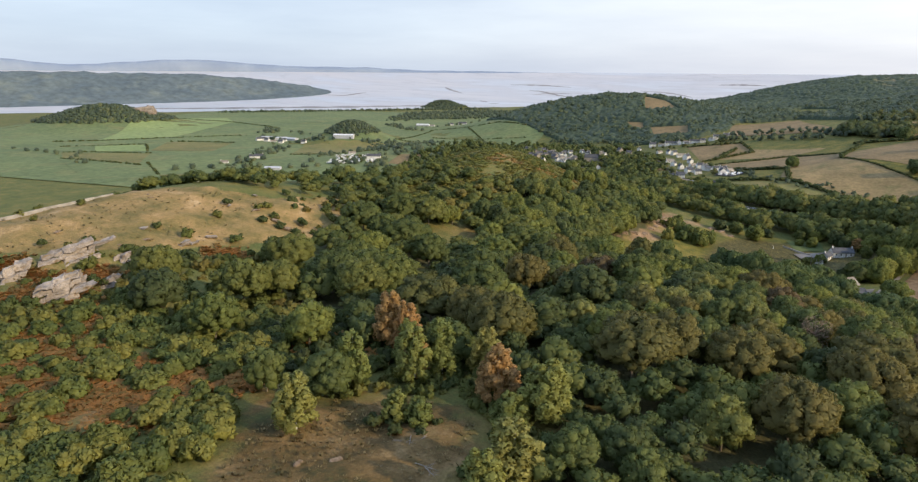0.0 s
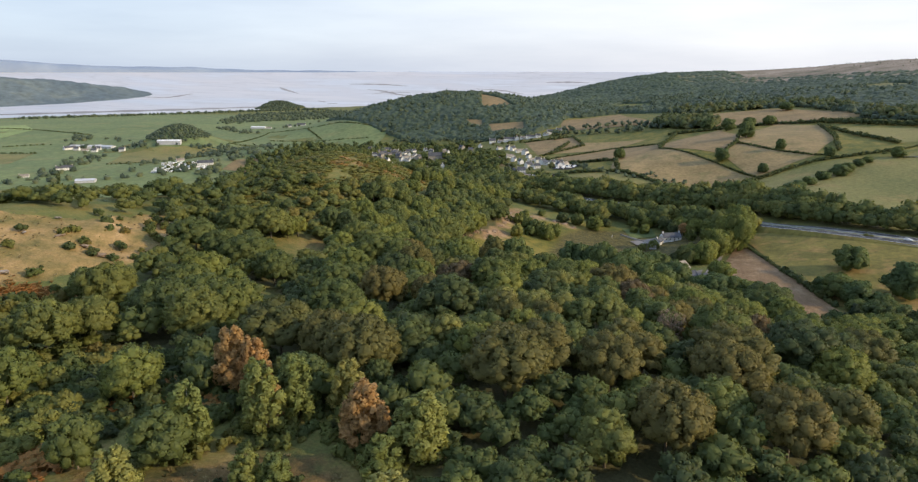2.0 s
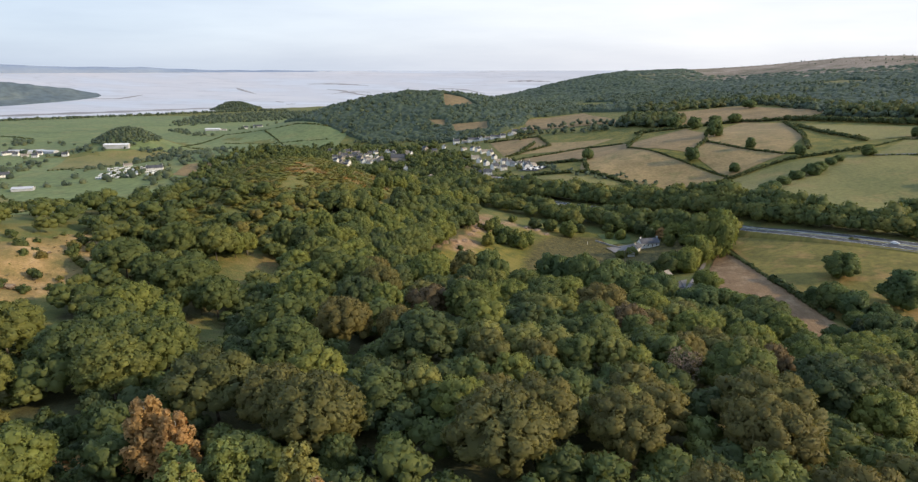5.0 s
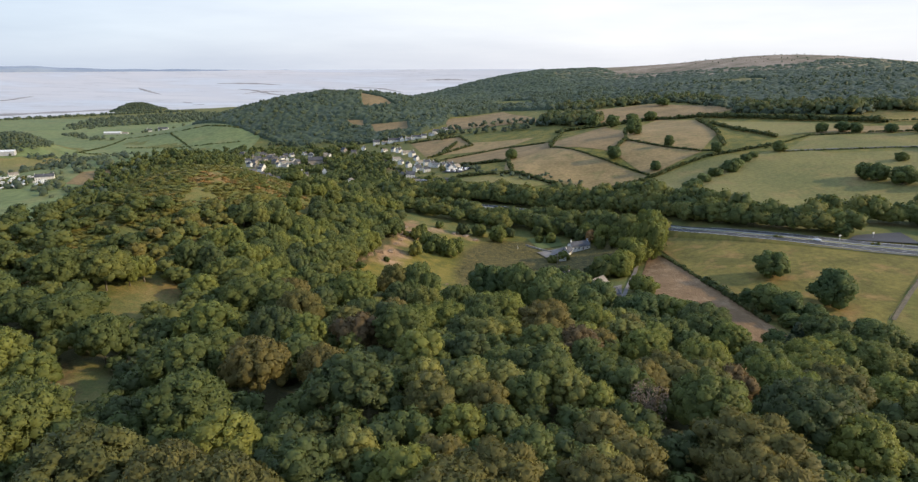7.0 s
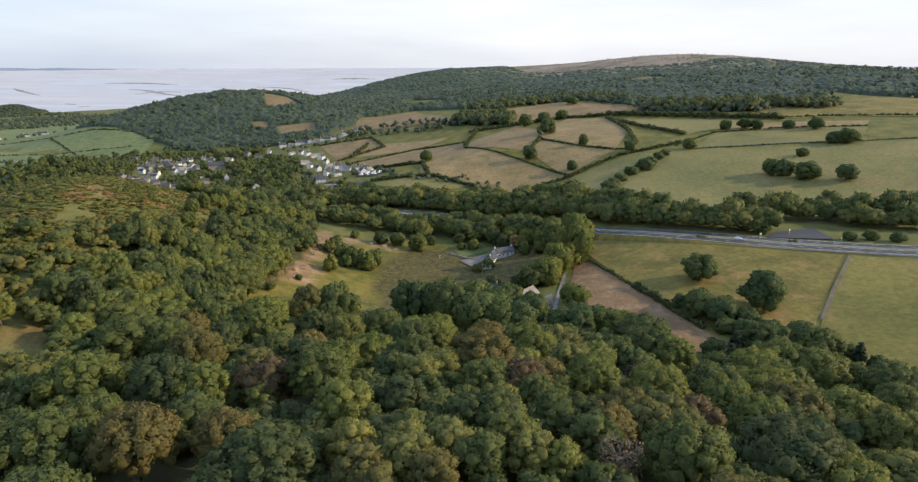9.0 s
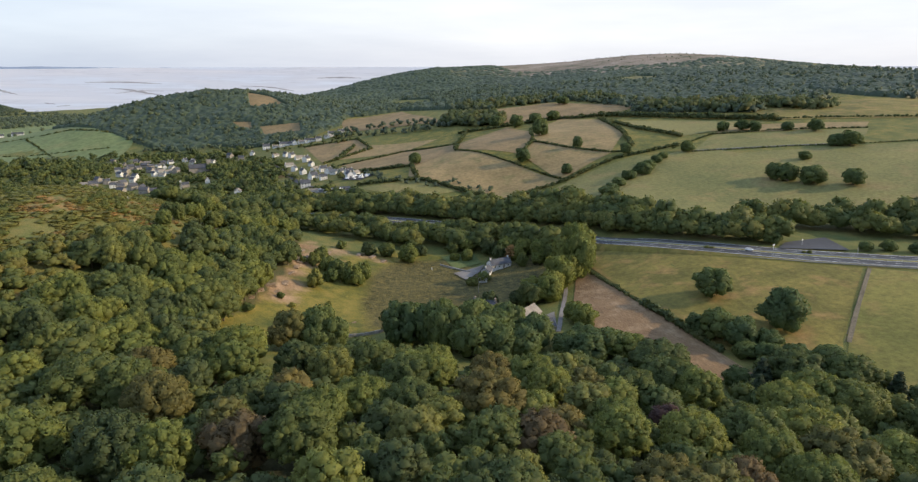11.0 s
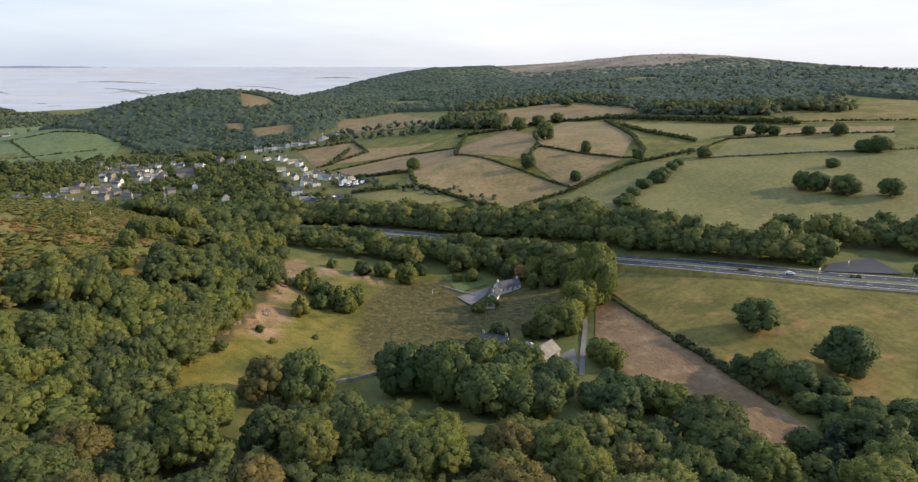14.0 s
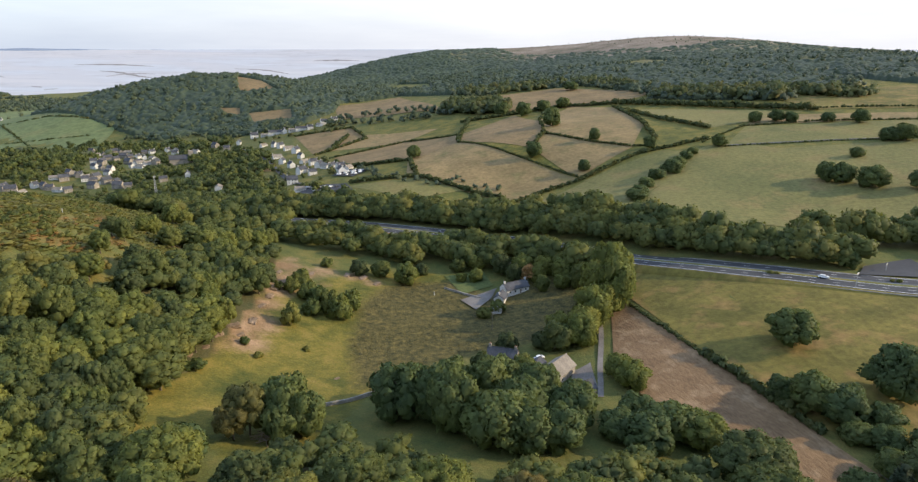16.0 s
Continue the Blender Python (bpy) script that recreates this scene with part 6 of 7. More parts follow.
PLAIN_TREES = [([(-711, 818), (-736, 965), (-817, 1141)], 11, 14), ([(-830, 1199), (-749, 1226), (-650, 1240)], 9, 16), ([(-900, 1240), (-960, 1290)], 9, 14), ([(-640, 985), (-600, 1050), (-520, 1060)], 12, 12),
               ([(-1674, 1990), (-1408, 2175), (-1151, 2459), (-1000, 2600), (-800, 2700)], 6, 9), ([(-902, 1894), (-856, 2002), (-800, 2080)], 8, 22), ([(-853, 1748), (-689, 1602)], 10, 10), ([(-1033, 1370), (-1035, 1433), (-1079, 1459)], 7, 9), ([(-611, 1168), (-599, 1255), (-520, 1230)], 8, 16), ([(-560, 1800), (-430, 1700), (-330, 1560)], 14, 30), ([(-560, 900), (-480, 960), (-430, 1040)], 13, 18), ([(-760, 780), (-560, 880)], 26, 8),
               ([(-1300, 900), (-1100, 860), (-950, 760)], 60, 10), ([(-480, 1200), (-380, 1180), (-300, 1250)], 12, 20), ([(-700, 1700), (-600, 1790)], 24, 16), ([(-1000, 1450), (-900, 1400)], 30, 10)]
px, py = scatter([(-950, 1968), (-1000, 2250), (-900, 2480), (-690, 2560), (-560, 2350), (-640, 2150), (-738, 2060), (-844, 1990)], 17.0, 340, 0.48)
keep_p = r.random(len(px)) < 0.75
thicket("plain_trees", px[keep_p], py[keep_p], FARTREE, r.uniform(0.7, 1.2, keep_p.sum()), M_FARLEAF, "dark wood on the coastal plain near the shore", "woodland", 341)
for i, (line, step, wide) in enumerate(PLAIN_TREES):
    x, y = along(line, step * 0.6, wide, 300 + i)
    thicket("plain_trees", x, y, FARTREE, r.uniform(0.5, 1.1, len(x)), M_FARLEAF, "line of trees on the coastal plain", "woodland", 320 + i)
for i, (cx, cy, rad) in enumerate(((-1572, 1390, 185), (-722, 1293, 66), (-1061, 2810, 112))):
    q = np.linspace(0, 2 * math.pi, 20, endpoint=False)
    px, py = scatter([(cx + rad * math.cos(a), cy + rad * math.sin(a)) for a in q], (12.0, 6.5, 9.0)[i], 50 + i)
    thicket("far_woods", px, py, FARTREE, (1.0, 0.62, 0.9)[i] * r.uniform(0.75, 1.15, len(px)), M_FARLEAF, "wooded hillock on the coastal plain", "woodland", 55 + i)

px, py = scatter([(-560, 2330), (-420, 1830), (-200, 1850), (20, 2010), (100, 2280), (0, 2560), (-400, 2640)], 19.0, 345, 0.48)
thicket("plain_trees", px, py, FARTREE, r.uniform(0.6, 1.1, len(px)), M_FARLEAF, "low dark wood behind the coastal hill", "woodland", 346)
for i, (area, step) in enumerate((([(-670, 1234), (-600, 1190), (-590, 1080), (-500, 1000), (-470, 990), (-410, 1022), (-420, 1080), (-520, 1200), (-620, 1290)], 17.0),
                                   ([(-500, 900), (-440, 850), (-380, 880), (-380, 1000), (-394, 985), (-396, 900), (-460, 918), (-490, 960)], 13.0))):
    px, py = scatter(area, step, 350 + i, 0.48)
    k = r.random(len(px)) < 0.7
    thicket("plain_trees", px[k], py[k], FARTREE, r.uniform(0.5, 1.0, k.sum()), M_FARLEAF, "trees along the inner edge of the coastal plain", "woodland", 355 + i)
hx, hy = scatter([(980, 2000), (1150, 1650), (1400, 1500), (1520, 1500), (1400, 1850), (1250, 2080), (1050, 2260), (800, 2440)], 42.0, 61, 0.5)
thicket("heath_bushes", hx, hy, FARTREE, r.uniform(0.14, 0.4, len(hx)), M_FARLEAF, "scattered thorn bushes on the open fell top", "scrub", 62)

# ---- bracken ----
FROND = []
for _ in range(3):
    n = 12
    q = rng.uniform(0, 2 * math.pi, n)
    base = np.stack([0.25 * np.cos(q), 0.25 * np.sin(q), 0.1 + 0 * q], -1)
    tip = np.stack([np.cos(q), np.sin(q), 0.45 + 0.5 * rng.random(n)], -1)
    side = np.stack([-np.sin(q), np.cos(q), 0.1 + 0 * q], -1) * 0.32
    mid = 0.5 * (base + tip) + np.array([0, 0, 0.22])
    v = np.stack([base, mid + side, tip, base, tip, mid - side], 1).reshape(-1, 3)
    f = np.arange(6 * n).reshape(-1, 3)
    down = np.cross(v[f[:, 1]] - v[f[:, 0]], v[f[:, 2]] - v[f[:, 0]])[:, 2] < 0
    f[down] = f[down][:, ::-1]
    FROND.append((v, f, unit(v * 0.4 + np.array([0, 0, 1.0]))))
bx, by = [], []
for cx, cy, s in FERNS:
    n = int(9 * s * s)
    bx.append(rng.normal(cx, s * 0.75, n))
    by.append(rng.normal(cy, s * 0.75, n))
bx, by = np.concatenate(bx), np.concatenate(by)
thicket("bracken", bx, by, FROND, rng.uniform(0.7, 1.5, len(bx)), M_BRACKEN, "rust-orange dying bracken between the bushes", "bracken", 64, 0.0)

# ---- limestone outcrops ----
def rock(name, x, y, size, turn, seed, label, mat=None, lift=0.25):
    """A jointed limestone block, split into ledges."""
    b = bmesh.new()
    bmesh.ops.create_icosphere(b, subdivisions=4, radius=1.0)
    for v in b.verts:
        p = v.co.copy()
        k = max(abs(p.x), abs(p.y), abs(p.z))
        p = p.lerp(p / k * 0.85, 0.7)
        n1 = noise.noise(p * 1.3 + Vector((seed, 0, 0)))
        ledge = math.floor((p.z + 0.25 * n1) * 4.0) / 4.0
        crack = 1 - 0.22 * max(0.0, 1 - abs(noise.noise(p * 2.2 + Vector((0, seed, 3)))) * 9)
        p.z = 0.35 * p.z + 0.65 * ledge
        out = (1 + 0.16 * n1 + 0.10 * noise.noise(p * 4.0 + Vector((seed, 1, 1))) - 0.10 * ((p.z * 4.0) % 1.0)) * crack
        v.co = Vector((p.x * out * size[0], p.y * out * size[1], p.z * size[2]))
    me = bpy.data.meshes.new(name)
    b.to_mesh(me)
    b.free()
    me.materials.append(mat or M_STONE)
    ob = new(name, me)
    ob.matrix_world = pose(x, y, hz(x, y) + size[2] * lift, 4, -6, turn)
    return tagged(ob, label, "rock", "limestone outcrops")


def ledges(x, y, length, width, tall, turn, seed, beds=4):
    """A bedded limestone crag: stepped rows of tilted, cracked blocks with open joints."""
    g = np.random.default_rng(seed)
    crag = tagged(new("rock_outcrop"), "pale bedded limestone crag with cracked ledges in the grass", "rock", "limestone outcrops")
    crag.matrix_world = pose(x, y, hz(x, y), 0, 0, turn)
    for bed in range(beds):
        z0, z1 = tall * bed / beds - 1.2, tall * (bed + 1) / beds - 1.2 + 0.1
        back = width * 0.62 * bed / beds
        reach = length * (1.0 - 0.10 * bed)
        u = -reach / 2 + g.uniform(-0.5, 0.5)
        while u < reach / 2:
            w = g.uniform(0.26, 0.55) * length
            lift, out = g.uniform(-0.12, 0.2) * tall / beds, g.uniform(-0.16, 0.16) * width
            fade = 1 - 0.45 * abs(u / (reach / 2)) ** 2
            b = bmesh.new()
            vs = []
            for a0, b0, c0 in itertools.product((0, 1), (0, 1), (0, 1)):
                px = u + (w + g.uniform(-0.1, 0.5)) * a0 + g.uniform(-0.5, 0.5) + 0.5 * c0
                py = -width / 2 + back + out + (width - back) * b0 + g.uniform(-0.6, 0.6) + 0.5 * c0
                pz = (z0 + (z1 - z0) * c0 * fade + lift * c0) + 0.22 * px + g.uniform(-0.35, 0.35) * c0
                vs.append(b.verts.new((px, py, pz)))
            for c in ((0, 1, 3, 2), (4, 6, 7, 5), (0, 4, 5, 1), (2, 3, 7, 6), (1, 5, 7, 3), (0, 2, 6, 4)):
                b.faces.new([vs[i] for i in c])
            bmesh.ops.bevel(b, geom=b.edges[:], offset=0.12, segments=1, affect="EDGES")
            bmesh.ops.subdivide_edges(b, edges=[e for e in b.edges if e.calc_length() > 1.2], cuts=3, use_grid_fill=True)
            for p in b.verts:
                p.co += 0.8 * noise.noise_vector(p.co * 0.38 + Vector((seed, 0, 0))) + 0.3 * noise.noise_vector(p.co * 1.1) + 0.12 * noise.noise_vector(p.co * 2.6)
            part("block", b, M_STONE, crag)
            u += w
    return crag


for i, q in enumerate(((-190, 101, 19, 6, 6.5, 62), (-171, 80, 12, 6, 8.0, 50), (-175, 90, 7, 4, 5.5, 55), (-168, 98, 5, 3, 3.6, 40), (-178, 113, 6, 3.5, 3.4, 50), (-196, 84, 9, 5, 5.0, 60), (-173, 136, 9, 3, 1.7, 60))):
    ledges(*q, 60 + i, 4 if q[4] > 5 else 2)
rock("sea_cliff", -1462, 1420, (34, 12, 20), 30, 5.0, "pale quarried cliff at the end of the wooded hillock", M_STONE, 0.3)
for i, (x, y, s) in enumerate(((-36, 42, 0.9), (-44, 33, 1.0), (-50, 30, 0.8))):
    rock("rock_slab", x, y, (s * 1.4, s * 0.7, 0.3), i * 37, i * 2.3 + 40, "low brown slab showing through dry turf", M_SCAR)
# fallen branches bleached on the turf
for i, (x, y, turn, long) in enumerate(((-34, 44, 20, 4.5), (-32, 43, 160, 3.4), (-29, 36, 75, 5.0), (-27, 35, 50, 3.6), (-36, 34, 40, 2.8))):
    fallen = new("fallen_branch", limb_mesh("fallen_branch", M_BLEACHED, long, 0.09, 7, rng))
    fallen.matrix_world = pose(x, y, hz(x, y) + 0.35, 84, 0, turn)
    tagged(fallen, "bleached grey fallen branch lying on dry turf", "branch", "fallen branches on the turf")
for i in range(26):
    x, y = r.uniform(-235, -150), r.uniform(110, 225)
    if inside(KNOLL_TURF, x, y):
        s = r.uniform(0.8, 2.8)
        rock("rock_slab", x, y, (s * 1.4, s * 0.8, 0.24 * s), i * 53, i * 1.9 + 80, "low pale rock ledge in dry grass", M_SCAR if i % 3 else M_STONE)
for i, (x, y, s) in enumerate(((-15, 372, 4.2), (-20, 362, 3.6), (-8, 380, 4.0), (-23, 350, 2.6), (-27, 342, 2.2), (4, 428, 4.4), (0, 419, 4.6), (8, 436, 3.8), (-2, 408, 3.6), (-5, 396, 3.2), (36, 447, 3.4), (44, 444, 3.6), (2, 443, 3.0), (50, 436, 3.0), (18, 446, 3.0), (-12, 366, 2.4), (2, 288, 1.6), (22, 336, 1.5))):
    rock("rock_outcrop", x, y, (s * 0.8, s * 0.5, s * 0.34), 20 + i * 29 % 60, i * 2.9 + 140, "weathered brown scar breaking out of the slope", M_SCAR, -0.15)

# ---- road ----
roadz = np.max([height(*(ROAD + ROAD_SIDE * o).T) for o in (-9, -4, 0, 4, 9)], axis=0)
roadz = np.convolve(np.pad(roadz, 12, mode="edge"), np.ones(25) / 25, "valid") + 0.35


def road_strip(name, offset, width, lift, mat, label="", across=2):
    ob = new(name, ribbon(name, ROAD, offset, width, lift, mat, across, roadz))
    return tagged(ob, label, "road", kind="structure")


def shoulder(side):
    """The grass bank that carries the edge of the road down to the ground."""
    t = unit(np.gradient(ROAD, axis=0))
    nrm = np.stack([-t[:, 1], t[:, 0]], -1) * side
    rows = []
    for off, k in ((10.2, 1.0), (10.9, 1.0), (13.5, 0.0)):
        p = ROAD + nrm * off
        rows.append(np.concatenate([p, (k * (roadz - 0.02) + (1 - k) * (height(p[:, 0], p[:, 1]) - 0.4))[:, None]], 1))
    v = np.stack(rows, 1).reshape(-1, 3)
    f = grid_faces(3, len(ROAD))
    return tagged(new("verge", mesh_from("verge", v, f if side < 0 else f[:, ::-1], M_STRAW if side < 0 else M_VERGE, True)), "grass verge beside the dual carriageway", "verge", kind="structure")


road_strip("road", 0, 20.6, 0.0, M_ASPHALT, "grey dual carriageway with white lane markings", 9)
shoulder(1), shoulder(-1)
road_strip("central_reserve", 0, 2.2, 0.03, M_VERGE, "narrow grassy central reserve of the road")
for off in (-9.3, -1.7, 1.7, 9.3):
    road_strip("edge_line", off, 0.35, 0.025, M_PAINT, "white painted edge line")


def dashes(off):
    seg = np.hypot(*np.diff(ROAD, axis=0).T)
    s = np.concatenate([[0], np.cumsum(seg)])
    t = unit(np.gradient(ROAD, axis=0))
    nrm = np.stack([-t[:, 1], t[:, 0]], -1)
    v, f = [], []
    for a in np.arange(0, s[-1] - 3, 9.0):
        for e in (a, a + 2.6):
            for o in (off - 0.13, off + 0.13):
                v.append([np.interp(e, s, ROAD[:, 0] + nrm[:, 0] * o), np.interp(e, s, ROAD[:, 1] + nrm[:, 1] * o), np.interp(e, s, roadz) + 0.025])
        k = len(v) - 4
        f.append((k, k + 2, k + 3, k + 1))
    return tagged(new("lane_marking", mesh_from("lane_marking", v, f, M_PAINT)), "dashed white lane line", "road marking", kind="structure")


dashes(-5.5), dashes(5.5)


def box(b, x0, x1, y0, y1, z0, z1):
    m = Matrix.LocRotScale(((x0 + x1) / 2, (y0 + y1) / 2, (z0 + z1) / 2), None, (x1 - x0, y1 - y0, z1 - z0))
    return bmesh.ops.create_cube(b, size=1.0, matrix=m)


def barrier(offset, name="crash_barrier"):
    """A steel rail on posts along the road."""
    t = unit(np.gradient(ROAD, axis=0))
    p = ROAD + np.stack([-t[:, 1], t[:, 0]], -1) * offset
    e = tagged(new(name), "galvanised steel crash barrier along the road", "crash barrier")
    part("rail", mesh_from("rail", np.stack([np.concatenate([p, (roadz + z)[:, None]], 1) for z in (0.45, 0.6, 0.78)], 1).reshape(-1, 3), grid_faces(3, len(p)), M_STEEL, True), None, e)
    b = bmesh.new()
    box(b, -0.06, 0.06, -0.06, 0.06, -0.1, 0.7)
    me = bpy.data.meshes.new("post")
    b.to_mesh(me)
    b.free()
    me.materials.append(M_STEEL)
    for i in range(60, len(p) - 10, 3):
        o = part("post", me, None, e)
        o.location = (*p[i], roadz[i])


barrier(0.0)
# junction and side road
junction = tagged(field([(252, 339), (263, 347), (293, 350), (284, 324)], M_ASPHALT, "grey side road joining the dual carriageway", 0.75, 3.0), category="road")
junction.name = "side_road"
LANE = curve_line([(150, 392), (141, 368), (133, 350), (125, 334), (117, 319), (110, 305), (105, 295)], 10)
tagged(new("lane", ribbon("lane", LANE, 0, 2.0, 0.35, M_GRAVEL, 4)), "pale gravel farm lane", "lane", kind="structure")
drive = tagged(field([(88, 411), (92, 397), (103, 408), (110, 420)], M_GRAVEL, "pale gravel drive in front of the cottage", 0.45, 2.0), category="drive")
drive.name = "drive"
tagged(field([(104, 316), (114, 321), (107, 301), (99, 305)], M_GRAVEL, "pale concrete farmyard", 0.4, 2.0), category="farmyard").name = "farmyard"
for line_, wide_ in (([(-872, 800), (-876, 858), (-873, 908), (-843, 973), (-840, 1047)], 8.0), ([(-1280, 1632), (-1120, 1575), (-1000, 1480), (-930, 1380), (-880, 1270)], 6.0)):
    tagged(new("track", ribbon("track", curve_line(line_, 8), 0, wide_, 0.9, M_GRAVEL, 3)), "pale farm track over the plain", "track", kind="structure")

# ---- walls, fences, posts ----
def stone_wall(points, tall, label):
    p = curve_line(points, 8)
    t = unit(np.gradient(p, axis=0))
    nrm = np.stack([-t[:, 1], t[:, 0]], -1)
    z = height(p[:, 0], p[:, 1])
    wob = np.array([noise.noise((i * 0.7, 2, tall)) for i in range(len(p))]) * 0.16
    prof = [(-0.34, -0.4), (-0.2, tall), (0.2, tall), (0.34, -0.4)]
    v = np.stack([np.concatenate([p + nrm * o, (z + (h_ + wob if h_ > 0 else h_))[:, None]], 1) for o, h_ in prof], 1).reshape(-1, 3)
    return tagged(new("stone_wall", mesh_from("stone_wall", v, grid_faces(4, len(p)), M_DRYWALL)), label, "wall")


stone_wall([(14, 312), (24, 316), (34, 322)], 1.2, "low dry stone wall across the meadow")
stone_wall([(-262, 112), (-250, 128), (-244, 150), (-240, 170)], 1.3, "pale dry stone wall over the knoll")
stone_wall([(84, 428), (92, 418), (98, 410)], 1.0, "garden wall of the cottage")
stone_wall([(363, 586), (431, 559), (498, 529)], 1.1, "dry stone field wall on the slope")
off_line = ROAD[85:200] + np.stack([unit(np.gradient(ROAD, axis=0))[:, 1], -unit(np.gradient(ROAD, axis=0))[:, 0]], -1)[85:200] * 11.4
stone_wall([tuple(q) for q in off_line[::6]], 1.1, "dry stone wall between road and pasture")


def post_fence(points, label):
    p = np.array(points, float)
    x, y = along(points, 3.0, 0.0, 3)
    e = tagged(new("fence"), label, "fence")
    b = bmesh.new()
    box(b, -0.09, 0.09, -0.09, 0.09, -0.3, 1.3)
    me = bpy.data.meshes.new("post")
    b.to_mesh(me)
    b.free()
    me.materials.append(M_WOOD)
    for a, c in zip(x, y):
        part("post", me, None, e).location = (a, c, hz(a, c))
    z = height(x, y)
    for k in (0.6, 1.1):
        v = np.stack([np.stack([x, y, z + k + d], -1) for d in (-0.05, 0.05)], 1).reshape(-1, 3)
        part("rail", mesh_from("rail", v, grid_faces(2, len(x)), M_WOOD), None, e)


post_fence([(206, 247), (232, 268), (248, 281), (270, 299)], "wooden post and rail fence between two pastures")
tagged(new("fence_strip", ribbon("fence_strip", curve_line([(207, 246), (232, 267), (248, 280), (270, 298)], 8), 0, 1.8, 0.32, M_PATH, 3)), "worn earth strip along the fence", "path", kind="structure")


def road_sign(i, x, y, turn, tall):
    e = new("road_sign")
    e.matrix_world = pose(x, y, hz(x, y), 0, 0, turn)
    b = bmesh.new()
    bmesh.ops.create_cone(b, segments=8, radius1=0.12, radius2=0.09, depth=tall + 0.6, matrix=Matrix.Translation((0, 0, tall / 2 - 0.3)), cap_ends=True)
    part("pole", b, M_STEEL, e)
    b = bmesh.new()
    box(b, -0.9, 0.9, -0.04, 0.04, tall - 0.9, tall)
    part("panel", b, M_PAINT, e)
    tagged(e, "grey road sign on a steel pole", "road sign", "signs along the road")


for i, q in enumerate(((268, 340, 30, 4.0), (283, 318, 40, 3.5), (238, 327, 20, 8.0))):
    road_sign(i, *q)

# ---- houses ----
def prism(b, length, width, z0, z1, rise):
    """A house body with two gables; the ridge runs along x."""
    l, w = length / 2, width / 2
    v = [b.verts.new(p) for p in ((-l, -w, z0), (l, -w, z0), (l, w, z0), (-l, w, z0), (-l, -w, z1), (l, -w, z1), (l, w, z1), (-l, w, z1), (-l, 0, z1 + rise), (l, 0, z1 + rise))]
    for f in ((3, 2, 1, 0), (0, 1, 5, 4), (2, 3, 7, 6), (1, 2, 6, 9, 5), (3, 0, 4, 8, 7)):
        b.faces.new([v[i] for i in f])


def roof_slabs(b, length, width, z1, rise, thick=0.22, eave=0.45):
    l, w = length / 2 + 0.25, width / 2 + eave
    drop = rise * eave / (width / 2)
    for s in (-1, 1):
        q = [(-l, s * w, z1 - drop), (l, s * w, z1 - drop), (l, 0, z1 + rise), (-l, 0, z1 + rise)]
        lo = [b.verts.new((x, y, z + 0.02)) for x, y, z in q]
        hi = [b.verts.new((x, y, z + 0.02 + thick)) for x, y, z in q]
        for f in ((lo[3], lo[2], lo[1], lo[0]), tuple(hi), (lo[0], lo[1], hi[1], hi[0]), (lo[1], lo[2], hi[2], hi[1]), (lo[2], lo[3], hi[3], hi[2]), (lo[3], lo[0], hi[0], hi[3])):
            b.faces.new(f if s < 0 else f[::-1])


def house(name, label, length, width, wall_h, rise, walls, roofs, chimneys=2, storeys=2, group=""):
    e = new(name)
    b = bmesh.new()
    prism(b, length, width, -2.5, wall_h, rise)
    part("wall", b, walls, e)
    b = bmesh.new()
    roof_slabs(b, length, width, wall_h, rise)
    roof = part("roof", b, roofs, e)
    b = bmesh.new()
    bmesh.ops.create_cone(b, segments=8, radius1=0.13, radius2=0.13, depth=length + 0.4, cap_ends=True, matrix=pose(0, 0, wall_h + rise + 0.24, 0, 90, 0))
    part("ridge", b, roofs, roof)
    for s in ((-1, 1) if chimneys == 2 else (-1,) * chimneys):
        b = bmesh.new()
        x = s * (length / 2 - 0.6)
        box(b, x - 0.45, x + 0.45, -0.35, 0.35, wall_h + rise - 0.7, wall_h + rise + 1.3)
        part("chimney", b, walls, roof)
        for y in (-0.15, 0.15):
            b = bmesh.new()
            bmesh.ops.create_cone(b, segments=8, radius1=0.13, radius2=0.1, depth=0.45, cap_ends=True, matrix=Matrix.Translation((x, y, wall_h + rise + 1.5)))
            part("chimney_pot", b, M_POT, roof)
    n = max(2, int(length / 3.2))
    for side in (-1, 1):
        for fl in range(storeys):
            for k in range(n):
                x = (k + 0.5) / n * (length - 1.0) - (length - 1.0) / 2
                z = 0.9 + fl * 2.5
                if z + 1.2 > wall_h:
                    continue
                if fl == 0 and k == n // 2 and side < 0:
                    b = bmesh.new()
                    box(b, x - 0.5, x + 0.5, side * width / 2 - 0.06, side * width / 2 + 0.06, 0.0, 2.05)
                    part("door", b, M_WOOD, e)
                    continue
                b = bmesh.new()
                box(b, x - 0.55, x + 0.55, side * width / 2 - 0.05, side * width / 2 + 0.05, z, z + 1.2)
                win = part("window", b, M_PAINT, e)
                b = bmesh.new()
                box(b, x - 0.45, x + 0.45, side * width / 2 - 0.07, side * width / 2 + 0.07, z + 0.1, z + 1.1)
                part("pane", b, M_GLASS, win)
    return tagged(e, label, "house", group)


def put(ob, x, y, turn, lift=0.3):
    ob.matrix_world = pose(x, y, hz(x, y) + lift, 0, 0, turn)
    return ob


